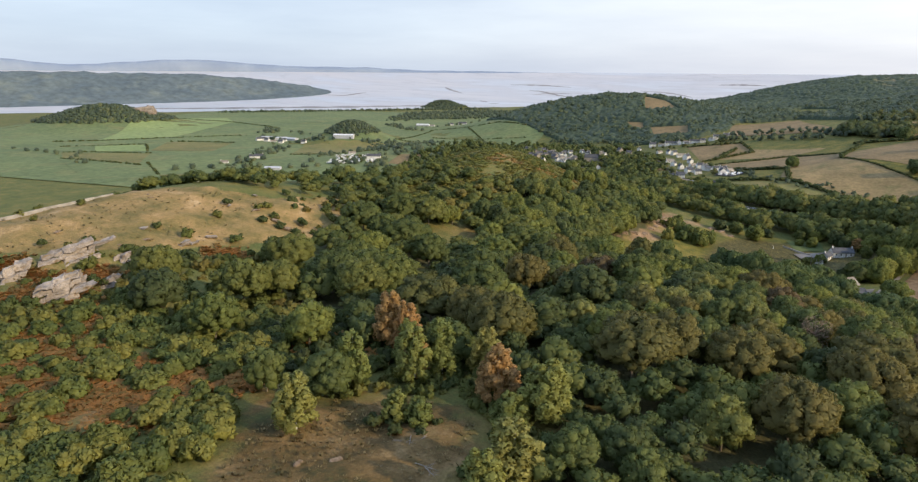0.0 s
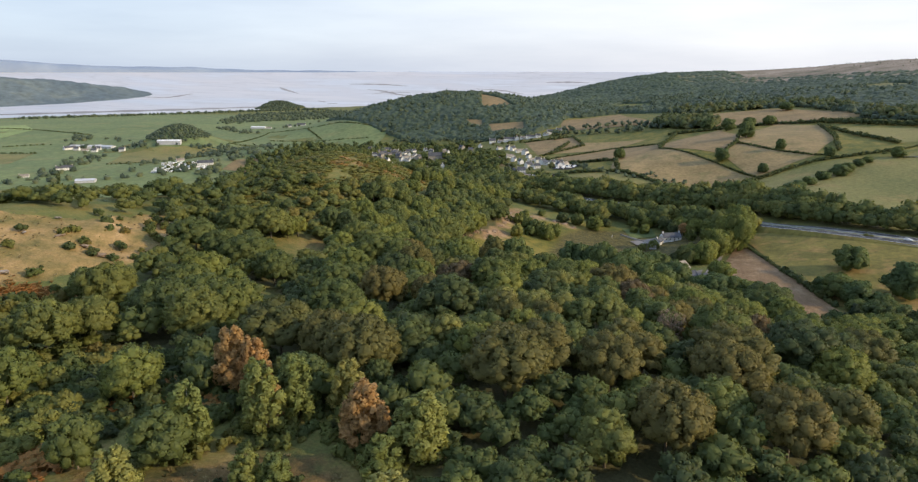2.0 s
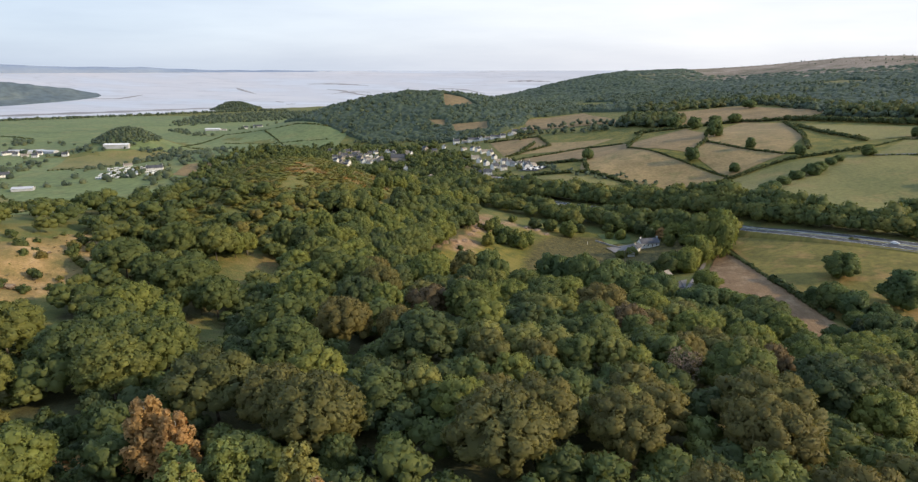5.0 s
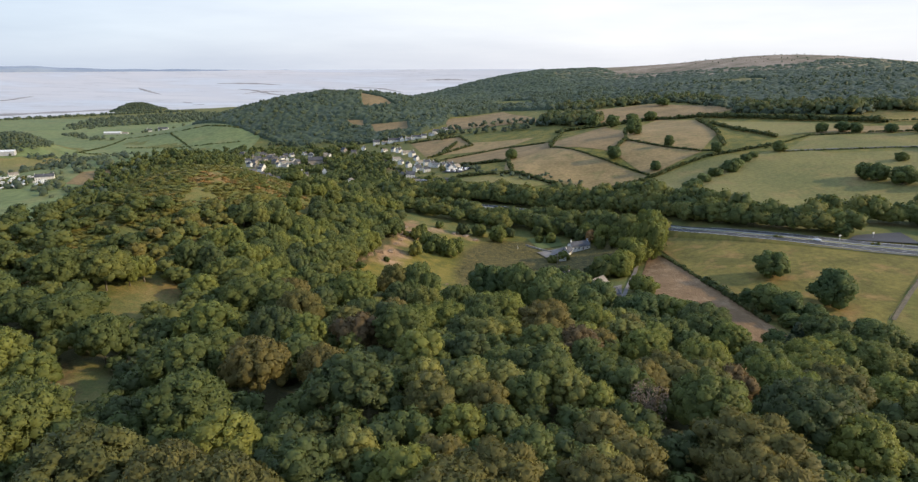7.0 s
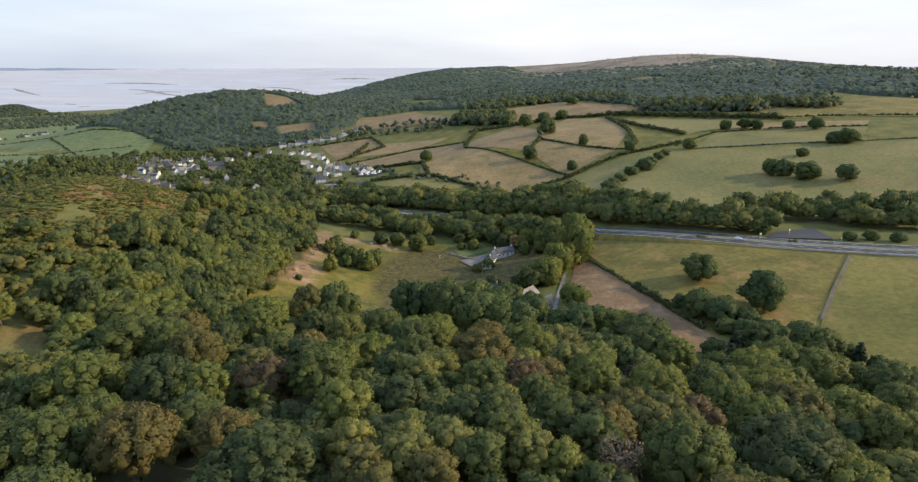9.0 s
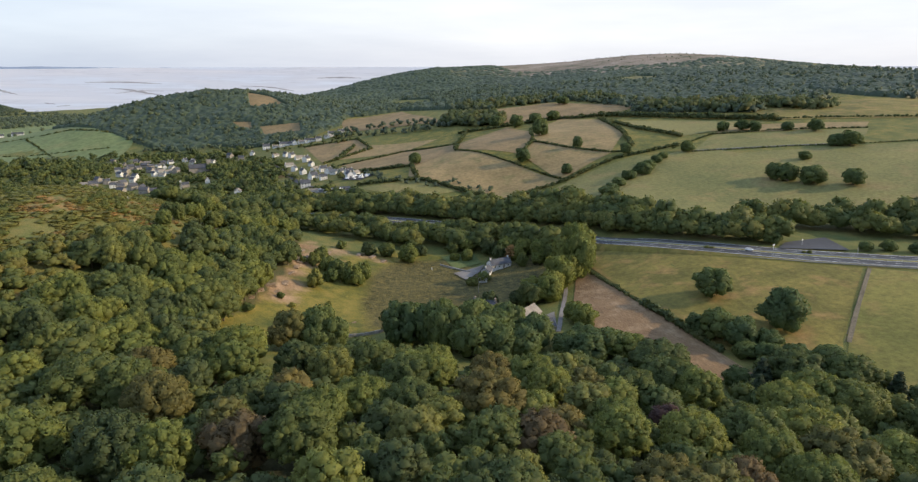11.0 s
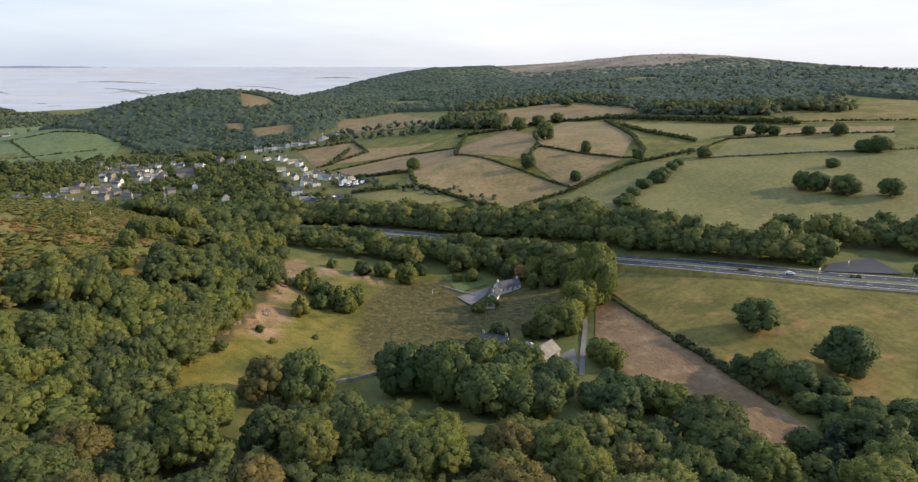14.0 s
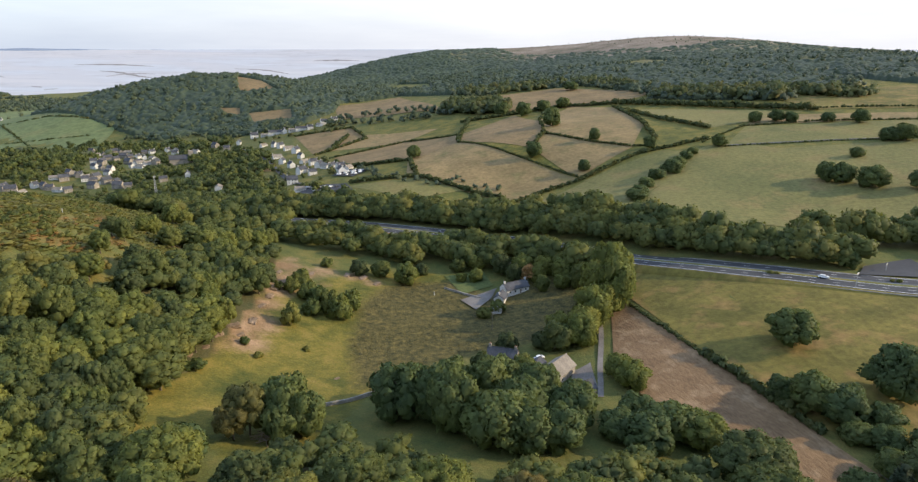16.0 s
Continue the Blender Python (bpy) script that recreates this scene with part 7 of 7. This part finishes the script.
put(house("cottage", "low white rendered cottage with a dark slate roof below the garden", 13.5, 6.3, 2.9, 2.4, M_RENDER, M_SLATE, 2, 1), 116.5, 411.5, 15)
put(house("cottage_wing", "lower white wing of the cottage with a slate roof", 8.0, 5.0, 2.5, 1.9, M_RENDER, M_SLATE, 1, 1), 106.5, 403.5, 58)
put(house("white_shed", "small white shed beside the gravel drive", 4.6, 4.4, 2.4, 1.3, M_RENDER, M_SLATE, 0, 1), 100.5, 391.5, 75)
put(house("stone_barn", "old stone barn with a pale lichened roof in the farmyard", 15.0, 8.0, 3.4, 2.9, M_RUBBLE, M_BUFFROOF, 0, 1), 97, 314.4, 37)
put(house("farmhouse", "grey slate-roofed farmhouse half hidden by trees", 11.0, 7.0, 5.0, 3.0, M_RUBBLE, M_SLATE, 2, 2), 83, 331, -32)
put(house("farm_outbuilding", "low farm outbuilding with a dark slate roof", 8.0, 5.5, 2.6, 2.0, M_RUBBLE, M_SLATE, 0, 1), 100, 299, 15)
put(house("farm_outbuilding", "low lean-to with a dark slate roof beside the barn", 8.0, 4.5, 2.8, 1.6, M_RUBBLE, M_SLATE, 0, 1), 93, 322, 50)

TERRACE = house("village_house", "white rendered village house with a slate roof", 11.0, 7.5, 5.2, 3.2, M_RENDER, M_SLATE, 2, 2, "houses of the village")
STONEHOUSE = house("village_house", "grey stone village house with a slate roof", 12.0, 8.0, 5.4, 3.4, M_RUBBLE, M_SLATE, 2, 2, "houses of the village")
BUNGALOW = house("village_house", "white bungalow with a buff tiled roof", 13.0, 8.0, 3.0, 2.6, M_RENDER, M_BUFFROOF, 1, 1, "houses of the village")
LONGHOUSE = house("village_house", "row of white terraced houses under one slate roof", 24.0, 8.0, 5.2, 3.2, M_RENDER, M_SLATE, 2, 2, "houses of the village")
VIL = [(-39, 1153, 10), (-24, 1146, 12), (-8, 1140, 8), (6, 1134, 10), (18, 1130, 20), (31, 1126, 8), (44, 1121, 5), (58, 1134, 24), (71, 1144, 10), (82, 1150, 20), (-23, 1049, 40), (-8, 1030, 30), (0, 1012, 50), (10, 985, 20), (19, 956, 60),
       (24, 915, 30), (27, 875, 45), (36, 850, 20), (41, 821, 60), (47, 805, 30), (53, 792, 50), (60, 775, 20), (66, 757, 60), (58, 744, 10), (12, 744, 0), (18, 700, 10), (2, 900, 70), (12, 860, 20), (-4, 940, 15), (22, 800, 40), (32, 775, 15)]
for i, (x, y, a) in enumerate(VIL):
    src = (TERRACE, BUNGALOW, LONGHOUSE if i < 10 else TERRACE)[i % 3]
    if i < 1:
        put(TERRACE, x, y, a)
        continue
    copy_thing(src, pose(x, y, hz(x, y) + 0.3, 0, 0, a + (90 if i % 4 == 3 else 0)) @ Matrix.Scale(0.72 + 0.05 * (i % 5), 4))
OLD_VILLAGE = [(-294, 934, 10), (-276, 952, 30), (-246, 930, 80), (-253, 1002, 20), (-217, 961, 60), (-248, 1090, 10), (-279, 1225, 15), (-202, 1078, 70), (-248, 1240, 5), (-152, 1140, 20), (-138, 956, 40), (-137, 860, 10), (-230, 985, 30), (-200, 950, 10), (-225, 1035, 50), (-190, 1040, 10), (-175, 1060, 80), (-240, 1130, 20), (-215, 1150, 0), (-190, 1120, 30)]
NEW_HOUSES = [(-265, 985, 70), (-180, 915, 20), (-165, 890, 50), (-205, 1200, 10), (-170, 1190, 25), (-120, 1120, 60), (-95, 1140, 15), (-75, 1090, 30), (-60, 1120, 80), (-305, 905, 20), (-320, 880, 0), (-120, 930, 70), (-90, 880, 15), (-70, 850, 20), (-235, 1075, 40), (-210, 1000, 0), (-70, 973, 30), (-100, 1010, 10)]
WEST = OLD_VILLAGE + NEW_HOUSES
WEST = [q for q in WEST if q[0] < -165 or q[1] > 1085] + [(x + 12, y - 7, a + 60) for x, y, a in WEST[:26] if x < -165] + [(x - 11, y + 10, a + 20) for x, y, a in WEST[:20:2] if x < -165] + [(-132, 916, 20), (-106, 922, 60), (-61, 804, 15), (-210, 931, 40), (-302, 1289, 10), (-263, 1256, 50)]
for i, (x, y, a) in enumerate(WEST):
    src = (STONEHOUSE, TERRACE, BUNGALOW, STONEHOUSE)[i % 4]
    if i == 0:
        put(STONEHOUSE, x, y, a)
        continue
    copy_thing(src, pose(x, y, hz(x, y) + 0.3, 0, 0, a + 37 * (i % 5)) @ Matrix.Scale(0.72 + 0.06 * (i % 4), 4))
HAMLET = [(-850, 1191, 10), (-880, 1205, 30), (-905, 1215, 5), (-930, 1228, 60), (-865, 1225, 20), (-740, 860, 30), (-790, 1190, 10), (-725, 930, 40), (-1500, 1000, 20), (-700, 1750, 5), (-650, 1780, 20), (-610, 1765, 10)]
put(BUNGALOW, -572, 1012, 40)
put(LONGHOUSE, -500, 958, 20)
for i, (x, y, a) in enumerate(HAMLET):
    copy_thing((TERRACE, BUNGALOW, TERRACE, LONGHOUSE)[i % 4], pose(x, y, hz(x, y) + 0.3, 0, 0, a))


def caravan(x, y, turn):
    """A long low holiday caravan with a shallow roof."""
    e = new("static_caravan")
    b = bmesh.new()
    prism(b, 10.5, 4.2, -0.5, 2.9, 0.5)
    part("body", b, M_RENDER, e)
    b = bmesh.new()
    roof_slabs(b, 10.5, 4.2, 2.9, 0.5, 0.12, 0.15)
    part("roof", b, M_PAINT, e)
    for x0 in (-4.0, -0.8, 2.4):
        b = bmesh.new()
        box(b, x0, x0 + 1.7, -2.14, -2.06, 1.1, 2.1)
        part("window", b, M_GLASS, e)
    tagged(e, "white holiday caravan on a pitch beside the village", "caravan", "caravans on the plain")
    return put(e, x, y, turn, 0.4)


first_caravan = caravan(-560, 910, 20)
cx_, cy_ = scatter([(-566, 903), (-482, 930), (-497, 984), (-596, 1002)], 14.0, 88, 0.3)
for i, (x, y) in enumerate(zip(cx_, cy_)):
    copy_thing(first_caravan, pose(x, y, hz(x, y) + 0.4, 0, 0, 20 + 35 * (i % 3)) @ Matrix.Scale(0.78, 4))
thicket("garden_trees", cx_ + 6, cy_ - 5, VTREE, r.uniform(0.35, 0.7, len(cx_)), M_HEDGE_WOOD, "dark bushes and small trees between the caravans", "woodland", 43, tint=r.random(len(cx_)))


def shed(x, y, length, width, tall, turn, roofs, label):
    put(house("farm_shed", label, length, width, tall, 2.0, M_STEEL, roofs, 0, 0, "sheds on the plain"), x, y, turn)


shed(-705, 1222, 46, 16, 5, 10, M_PAINT, "long low shed with a pale metal roof")
shed(-900, 1260, 34, 16, 5, 30, M_STEEL, "grey metal farm shed on the plain")
shed(-860, 1250, 30, 14, 5, -10, M_STEEL, "grey metal farm shed on the plain")
shed(-935, 1262, 30, 14, 5, 20, M_STEEL, "grey metal farm shed on the plain")
shed(-735, 1760, 40, 15, 5, 5, M_PAINT, "long low shed with a pale metal roof")
shed(-620, 830, 26, 12, 4, 20, M_STEEL, "grey metal farm shed on the plain")

church = new("church")
put(church, -130, 1028, 10)
b = bmesh.new()
prism(b, 24, 9, -2, 7, 5)
part("nave", b, M_RUBBLE, church)
b = bmesh.new()
roof_slabs(b, 24, 9, 7, 5)
part("roof", b, M_SLATE, church)
b = bmesh.new()
box(b, 12, 18, -3, 3, -2, 17)
for k in (-1, 1):
    for q in (-1, 1):
        box(b, 15 + k * 2.6 - 0.4, 15 + k * 2.6 + 0.4, q * 2.6 - 0.4, q * 2.6 + 0.4, 17, 18.2)
part("tower", b, M_RUBBLE, church)
tagged(church, "grey stone church with a square pinnacled tower", "church")
carpark = field([(14, 728), (58, 690), (62, 660), (20, 672)], M_ASPHALT, "grey car park at the edge of the village", 0.6, 6.0)
carpark.name = "car_park"

# parked cars by the houses and one on the road
def car(label, paint):
    e = new("car")
    b = bmesh.new()
    prof = [(-2.1, 0.35), (-2.15, 0.8), (-1.75, 0.95), (-1.35, 1.42), (0.45, 1.45), (1.15, 1.0), (2.0, 0.85), (2.15, 0.6), (2.1, 0.32)]
    a = [b.verts.new((x, -0.85 if z < 1.1 else -0.68, z)) for x, z in prof]
    c = [b.verts.new((x, 0.85 if z < 1.1 else 0.68, z)) for x, z in prof]
    b.faces.new(a)
    b.faces.new(c[::-1])
    for i in range(len(prof)):
        j = (i + 1) % len(prof)
        b.faces.new((a[j], a[i], c[i], c[j]))
    part("body", b, paint, e)
    for name, x0, x1, y0, y1 in (("side_window", -1.2, 0.7, -0.80, -0.66), ("side_window", -1.2, 0.7, 0.66, 0.80), ("windscreen", 0.7, 0.93, -0.64, 0.64), ("rear_window", -1.66, -1.3, -0.62, 0.62)):
        b = bmesh.new()
        box(b, x0, x1, y0, y1, 1.02, 1.3)
        part(name, b, M_GLASS, e)
    for x in (-1.3, 1.35):
        for y in (-0.8, 0.8):
            b = bmesh.new()
            bmesh.ops.create_cone(b, segments=14, radius1=0.32, radius2=0.32, depth=0.2, cap_ends=True, matrix=pose(x, y, 0.32, 90, 0, 0))
            part("wheel", b, M_TYRE, e)
    return tagged(e, label, "car", "cars")


first_car = car("white car standing on the tarmac", M_CARPAINT)
dark_car = car("dark blue-grey car standing on the tarmac", M_SLATE)
put(dark_car, 49, 684, 40, 0.65)
yard_car = copy_thing(first_car, pose(98.6, 333, hz(98.6, 333) + 0.3, 0, 0, 20))
put(first_car, 25, 705, 40, 0.65)
for x, y, a in ((29, 700, 40), (34, 696, 40), (39, 692, 40), (44, 688, 40), (30, 684, 130), (36, 680, 130)):
    copy_thing(first_car, pose(x, y, hz(x, y) + 0.65, 0, 0, a))
tagged(field([(48, 740), (62, 752), (82, 728), (66, 714)], M_ASPHALT, "grey overflow car park beside the hedge", 0.6, 5.0), category="car park").name = "car_park"
for row in range(4):
    for k in range(7):
        if (row * 7 + k) % 6 != 4:
            x, y = 53 + row * 5.0 + k * 1.9, 740 - k * 3.1 + row * 2.2
            copy_thing(dark_car if (row + 2 * k) % 3 == 0 else first_car, pose(x, y, hz(x, y) + 0.65, 0, 0, 40))
street_line = curve_line([(-60, 1080), (-44, 1037), (-20, 950), (-4, 862), (7, 779), (20, 730), (36, 694), (56, 664)], 8)
tagged(new("street", ribbon("street", street_line, 0, 5.5, 0.7, M_ASPHALT, 3)), "narrow grey village street between the houses", "road", kind="structure")
on_road = copy_thing(first_car, pose(234.5, 340.5, float(np.interp(238, ROAD[:, 0], roadz)) + 0.02, 0, 0, -40))

# brushwood heap on the meadow
heap = new("brushwood")
put(heap, 0, 288, 0, 0.1)
for i in range(26):
    b = bmesh.new()
    q, z = r.uniform(0, 6.28), r.uniform(0.2, 2.2)
    bmesh.ops.create_cone(b, segments=5, radius1=0.14, radius2=0.03, depth=r.uniform(4, 8), cap_ends=True, matrix=pose(r.uniform(-2, 2), r.uniform(-2, 2), z, 90 + r.uniform(-25, 25), 0, math.degrees(q)))
    part("branch", b, M_TWIG, heap)
tagged(heap, "heap of bare grey-brown fallen branches", "brushwood")

# shrubs in the central reserve
for x, y, s in ((218, 354, 1.5), (220, 352, 1.2), (261, 327, 1.2), (259, 328.5, 1.0)):
    SHRUB.plant(x, y, s, s * 1.3, x, int(x), "low green bush in the central reserve of the road", sink=-0.4)

# tussocks on the meadow and the rushy ground
TUFT = []
for _ in range(3):
    n = 9
    q = rng.uniform(0, 2 * math.pi, n)
    root = np.stack([0.16 * np.cos(q), 0.16 * np.sin(q), 0 * q], -1)
    tip = np.stack([0.55 * np.cos(q), 0.55 * np.sin(q), 0.5 + 0.4 * rng.random(n)], -1)
    side = np.stack([-np.sin(q), np.cos(q), 0 * q], -1) * 0.16
    v = np.stack([root - side, root + side, tip], 1).reshape(-1, 3)
    f = np.arange(3 * n).reshape(-1, 3)
    down = np.cross(v[f[:, 1]] - v[f[:, 0]], v[f[:, 2]] - v[f[:, 0]])[:, 2] < 0
    f[down] = f[down][:, ::-1]
    TUFT.append((v, f, unit(v * 0.2 + np.array([0, 0, 1.0]))))
M_TUFT = leaf_mat("tussock_grass", [(0.0, (0.10, 0.095, 0.034)), (0.5, (0.145, 0.125, 0.046)), (1.0, (0.20, 0.16, 0.064))], by_attr=True)
M_DRYTUFT = leaf_mat("bleached_grass", [(0.0, (0.13, 0.105, 0.045)), (0.5, (0.22, 0.165, 0.075)), (1.0, (0.33, 0.25, 0.13))], by_attr=True)
RUSHY = [(26, 322), (30, 372), (42, 416), (57, 436), (92, 440), (100, 412), (138, 416), (144, 380), (122, 354), (92, 352), (60, 346)]
ux, uy = scatter(RUSHY, 1.9, 71, 0.48)
thicket("rush_tussocks", ux, uy, TUFT, rng.uniform(0.4, 0.9, len(ux)), M_TUFT, "olive rush tussocks on the wet valley floor", "rushes", 72, 0.05, tall=0.6)

ux, uy = scatter(START_TURF, 1.15, 75, 0.48)
k = rng.random(len(ux)) < 0.55
thicket("dry_tussocks", ux[k], uy[k], TUFT, rng.uniform(0.4, 1.2, k.sum()), M_DRYTUFT, "tufts of bleached grass on the bare turf", "grass", 76, 0.0, tall=0.75)
kx, ky = scatter(KNOLL_TURF, 3.0, 77, 0.5)
k = rng.random(len(kx)) < 0.5
thicket("dry_tussocks", kx[k], ky[k], TUFT, rng.uniform(0.5, 1.5, k.sum()), M_DRYTUFT, "tufts of bleached grass over the knoll", "grass", 78, 0.0, tall=0.6)

# ---- trees of the village, between and round the houses ----
VILLAGE = [(-430, 1000), (-380, 1089), (-393, 1328), (-317, 1354), (-190, 1276), (-69, 1170), (-48, 1067), (-40, 1040), (-20, 1035), (4, 850), (-40, 860), (-28, 852), (-1, 762), (10, 740), (60, 650), (60, 600), (-40, 615), (-120, 660), (-230, 640), (-420, 760)]
vx, vy = scatter(VILLAGE, 10.5, 31, 0.48)
keep_v = r.random(len(vx)) < 0.82
size_v = r.uniform(0.55, 1.3, len(vx))
for hx_, hy_, _a in VIL + WEST + [(-130, 1028, 0)]:
    dx, dy = np.abs(vx - hx_), vy - hy_
    keep_v &= ~((dx < 9) & (dy > -27) & (dy < 7))
    size_v = np.where((dx < 14) & (dy > -62) & (dy < 0), np.minimum(size_v, 0.6), size_v)
thicket("village_trees", vx[keep_v], vy[keep_v], VTREE, size_v[keep_v], M_LEAF_WOOD, "dark garden trees and copses between the village houses", "woodland", 41, tint=0.1 + 0.42 * r.random(keep_v.sum()))
gx_, gy_ = scatter([(-45, 1180), (60, 1165), (110, 1140), (80, 1050), (20, 1090), (-30, 1050), (4, 850), (40, 900), (60, 870), (70, 768), (60, 690), (10, 740)], 13.0, 36, 0.48)
keep_v = (r.random(len(gx_)) < 0.5)
for hx_, hy_, _a in VIL:
    keep_v &= ~((np.abs(gx_ - hx_) < 9) & (gy_ - hy_ > -24) & (gy_ - hy_ < 8))
thicket("garden_trees", gx_[keep_v], gy_[keep_v], VTREE, r.uniform(0.3, 0.75, keep_v.sum()), M_HEDGE_WOOD, "small garden trees and hedges among white houses", "woodland", 42, tint=r.random(keep_v.sum()))

# copse between the road and the village
fx_, fy_ = scatter([(-120, 600), (-60, 560), (-20, 530), (10, 540), (-10, 580), (-50, 640), (-70, 720), (-130, 760), (-160, 680)], 8.5, 37, 0.48)
free_v = np.array([np.hypot(ROAD[:, 0] - a, ROAD[:, 1] - c).min() > 14 for a, c in zip(fx_, fy_)])
thicket("copse", fx_[free_v], fy_[free_v], BELT, r.uniform(0.8, 1.35, free_v.sum()), M_LEAF_WOOD, "leafy copse between the ridge and the village", "woodland", 45, tint=0.1 + 0.5 * r.random(free_v.sum()))


# ---- lattice mast among the trees, and poles ----
def mast(x, y, tall):
    e = new("lattice_mast")
    e.matrix_world = pose(x, y, hz(x, y), 0, 0, 20)
    for sx_ in (-1, 1):
        for sy_ in (-1, 1):
            b = bmesh.new()
            w = (Vector((sx_ * 0.35, sy_ * 0.35, tall)) - Vector((sx_ * 1.3, sy_ * 1.3, -1)))
            m = Matrix.Translation(Vector((sx_ * 0.825, sy_ * 0.825, tall / 2 - 0.5))) @ w.to_track_quat("Z", "Y").to_matrix().to_4x4()
            bmesh.ops.create_cone(b, segments=5, radius1=0.13, radius2=0.09, depth=w.length, cap_ends=True, matrix=m)
            part("leg", b, M_STEEL, e)
    for k in range(9):
        z0, z1 = tall * k / 9, tall * (k + 1) / 9
        w0, w1 = 1.3 - 0.95 * k / 9, 1.3 - 0.95 * (k + 1) / 9
        b = bmesh.new()
        for q in range(4):
            a0, a1 = radians(45 + 90 * q), radians(135 + 90 * q)
            p0, p1 = Vector((math.cos(a0) * w0 * 1.41, math.sin(a0) * w0 * 1.41, z0)), Vector((math.cos(a1) * w1 * 1.41, math.sin(a1) * w1 * 1.41, z1))
            m = Matrix.Translation((p0 + p1) / 2) @ (p1 - p0).to_track_quat("Z", "Y").to_matrix().to_4x4()
            bmesh.ops.create_cone(b, segments=4, radius1=0.06, radius2=0.06, depth=(p1 - p0).length, cap_ends=True, matrix=m)
        part("brace", b, M_STEEL, e)
    for k in range(3):
        b = bmesh.new()
        q = radians(120 * k)
        box(b, math.cos(q) * 0.9 - 0.2, math.cos(q) * 0.9 + 0.2, math.sin(q) * 0.9 - 0.2, math.sin(q) * 0.9 + 0.2, tall - 2.4, tall - 0.2)
        part("antenna", b, M_PAINT, e)
    tagged(e, "grey steel lattice mast rising above the trees", "mast")


mast(-119, 800, 26.0)


def marker_post(x, y):
    b = bmesh.new()
    bmesh.ops.create_cone(b, segments=8, radius1=0.16, radius2=0.12, depth=1.9, cap_ends=True, matrix=Matrix.Translation((0, 0, 0.75)))
    bmesh.ops.create_uvsphere(b, u_segments=8, v_segments=5, radius=0.2, matrix=Matrix.Translation((0, 0, 1.75)))
    me = bpy.data.meshes.new("marker_post")
    b.to_mesh(me)
    b.free()
    me.materials.append(M_PAINT)
    put(tagged(new("marker_post", me), "white marker post standing in the rough meadow", "post"), x, y, 0, 0.1)


marker_post(76.8, 420.0)
marker_post(-90.0, 444.0)


def telegraph_pole(x, y, turn, lean=0.0):
    e = new("telegraph_pole")
    e.matrix_world = pose(x, y, hz(x, y), 0, lean, turn)
    b = bmesh.new()
    bmesh.ops.create_cone(b, segments=8, radius1=0.16, radius2=0.11, depth=9.5, cap_ends=True, matrix=Matrix.Translation((0, 0, 4.25)))
    part("pole", b, M_WOOD, e)
    b = bmesh.new()
    box(b, -0.8, 0.8, -0.06, 0.06, 8.3, 8.45)
    part("crossarm", b, M_WOOD, e)
    for x_ in (-0.65, 0.65):
        b = bmesh.new()
        bmesh.ops.create_cone(b, segments=6, radius1=0.06, radius2=0.04, depth=0.2, cap_ends=True, matrix=Matrix.Translation((x_, 0, 8.55)))
        part("insulator", b, M_PAINT, e)
    tagged(e, "grey wooden telegraph pole with a crossarm", "telegraph pole", "telegraph poles")


for x, y, a, l in ((119.5, 429.0, 20, 4.0), (92.0, 372.0, 30, 0.0)):
    telegraph_pole(x, y, a, l)
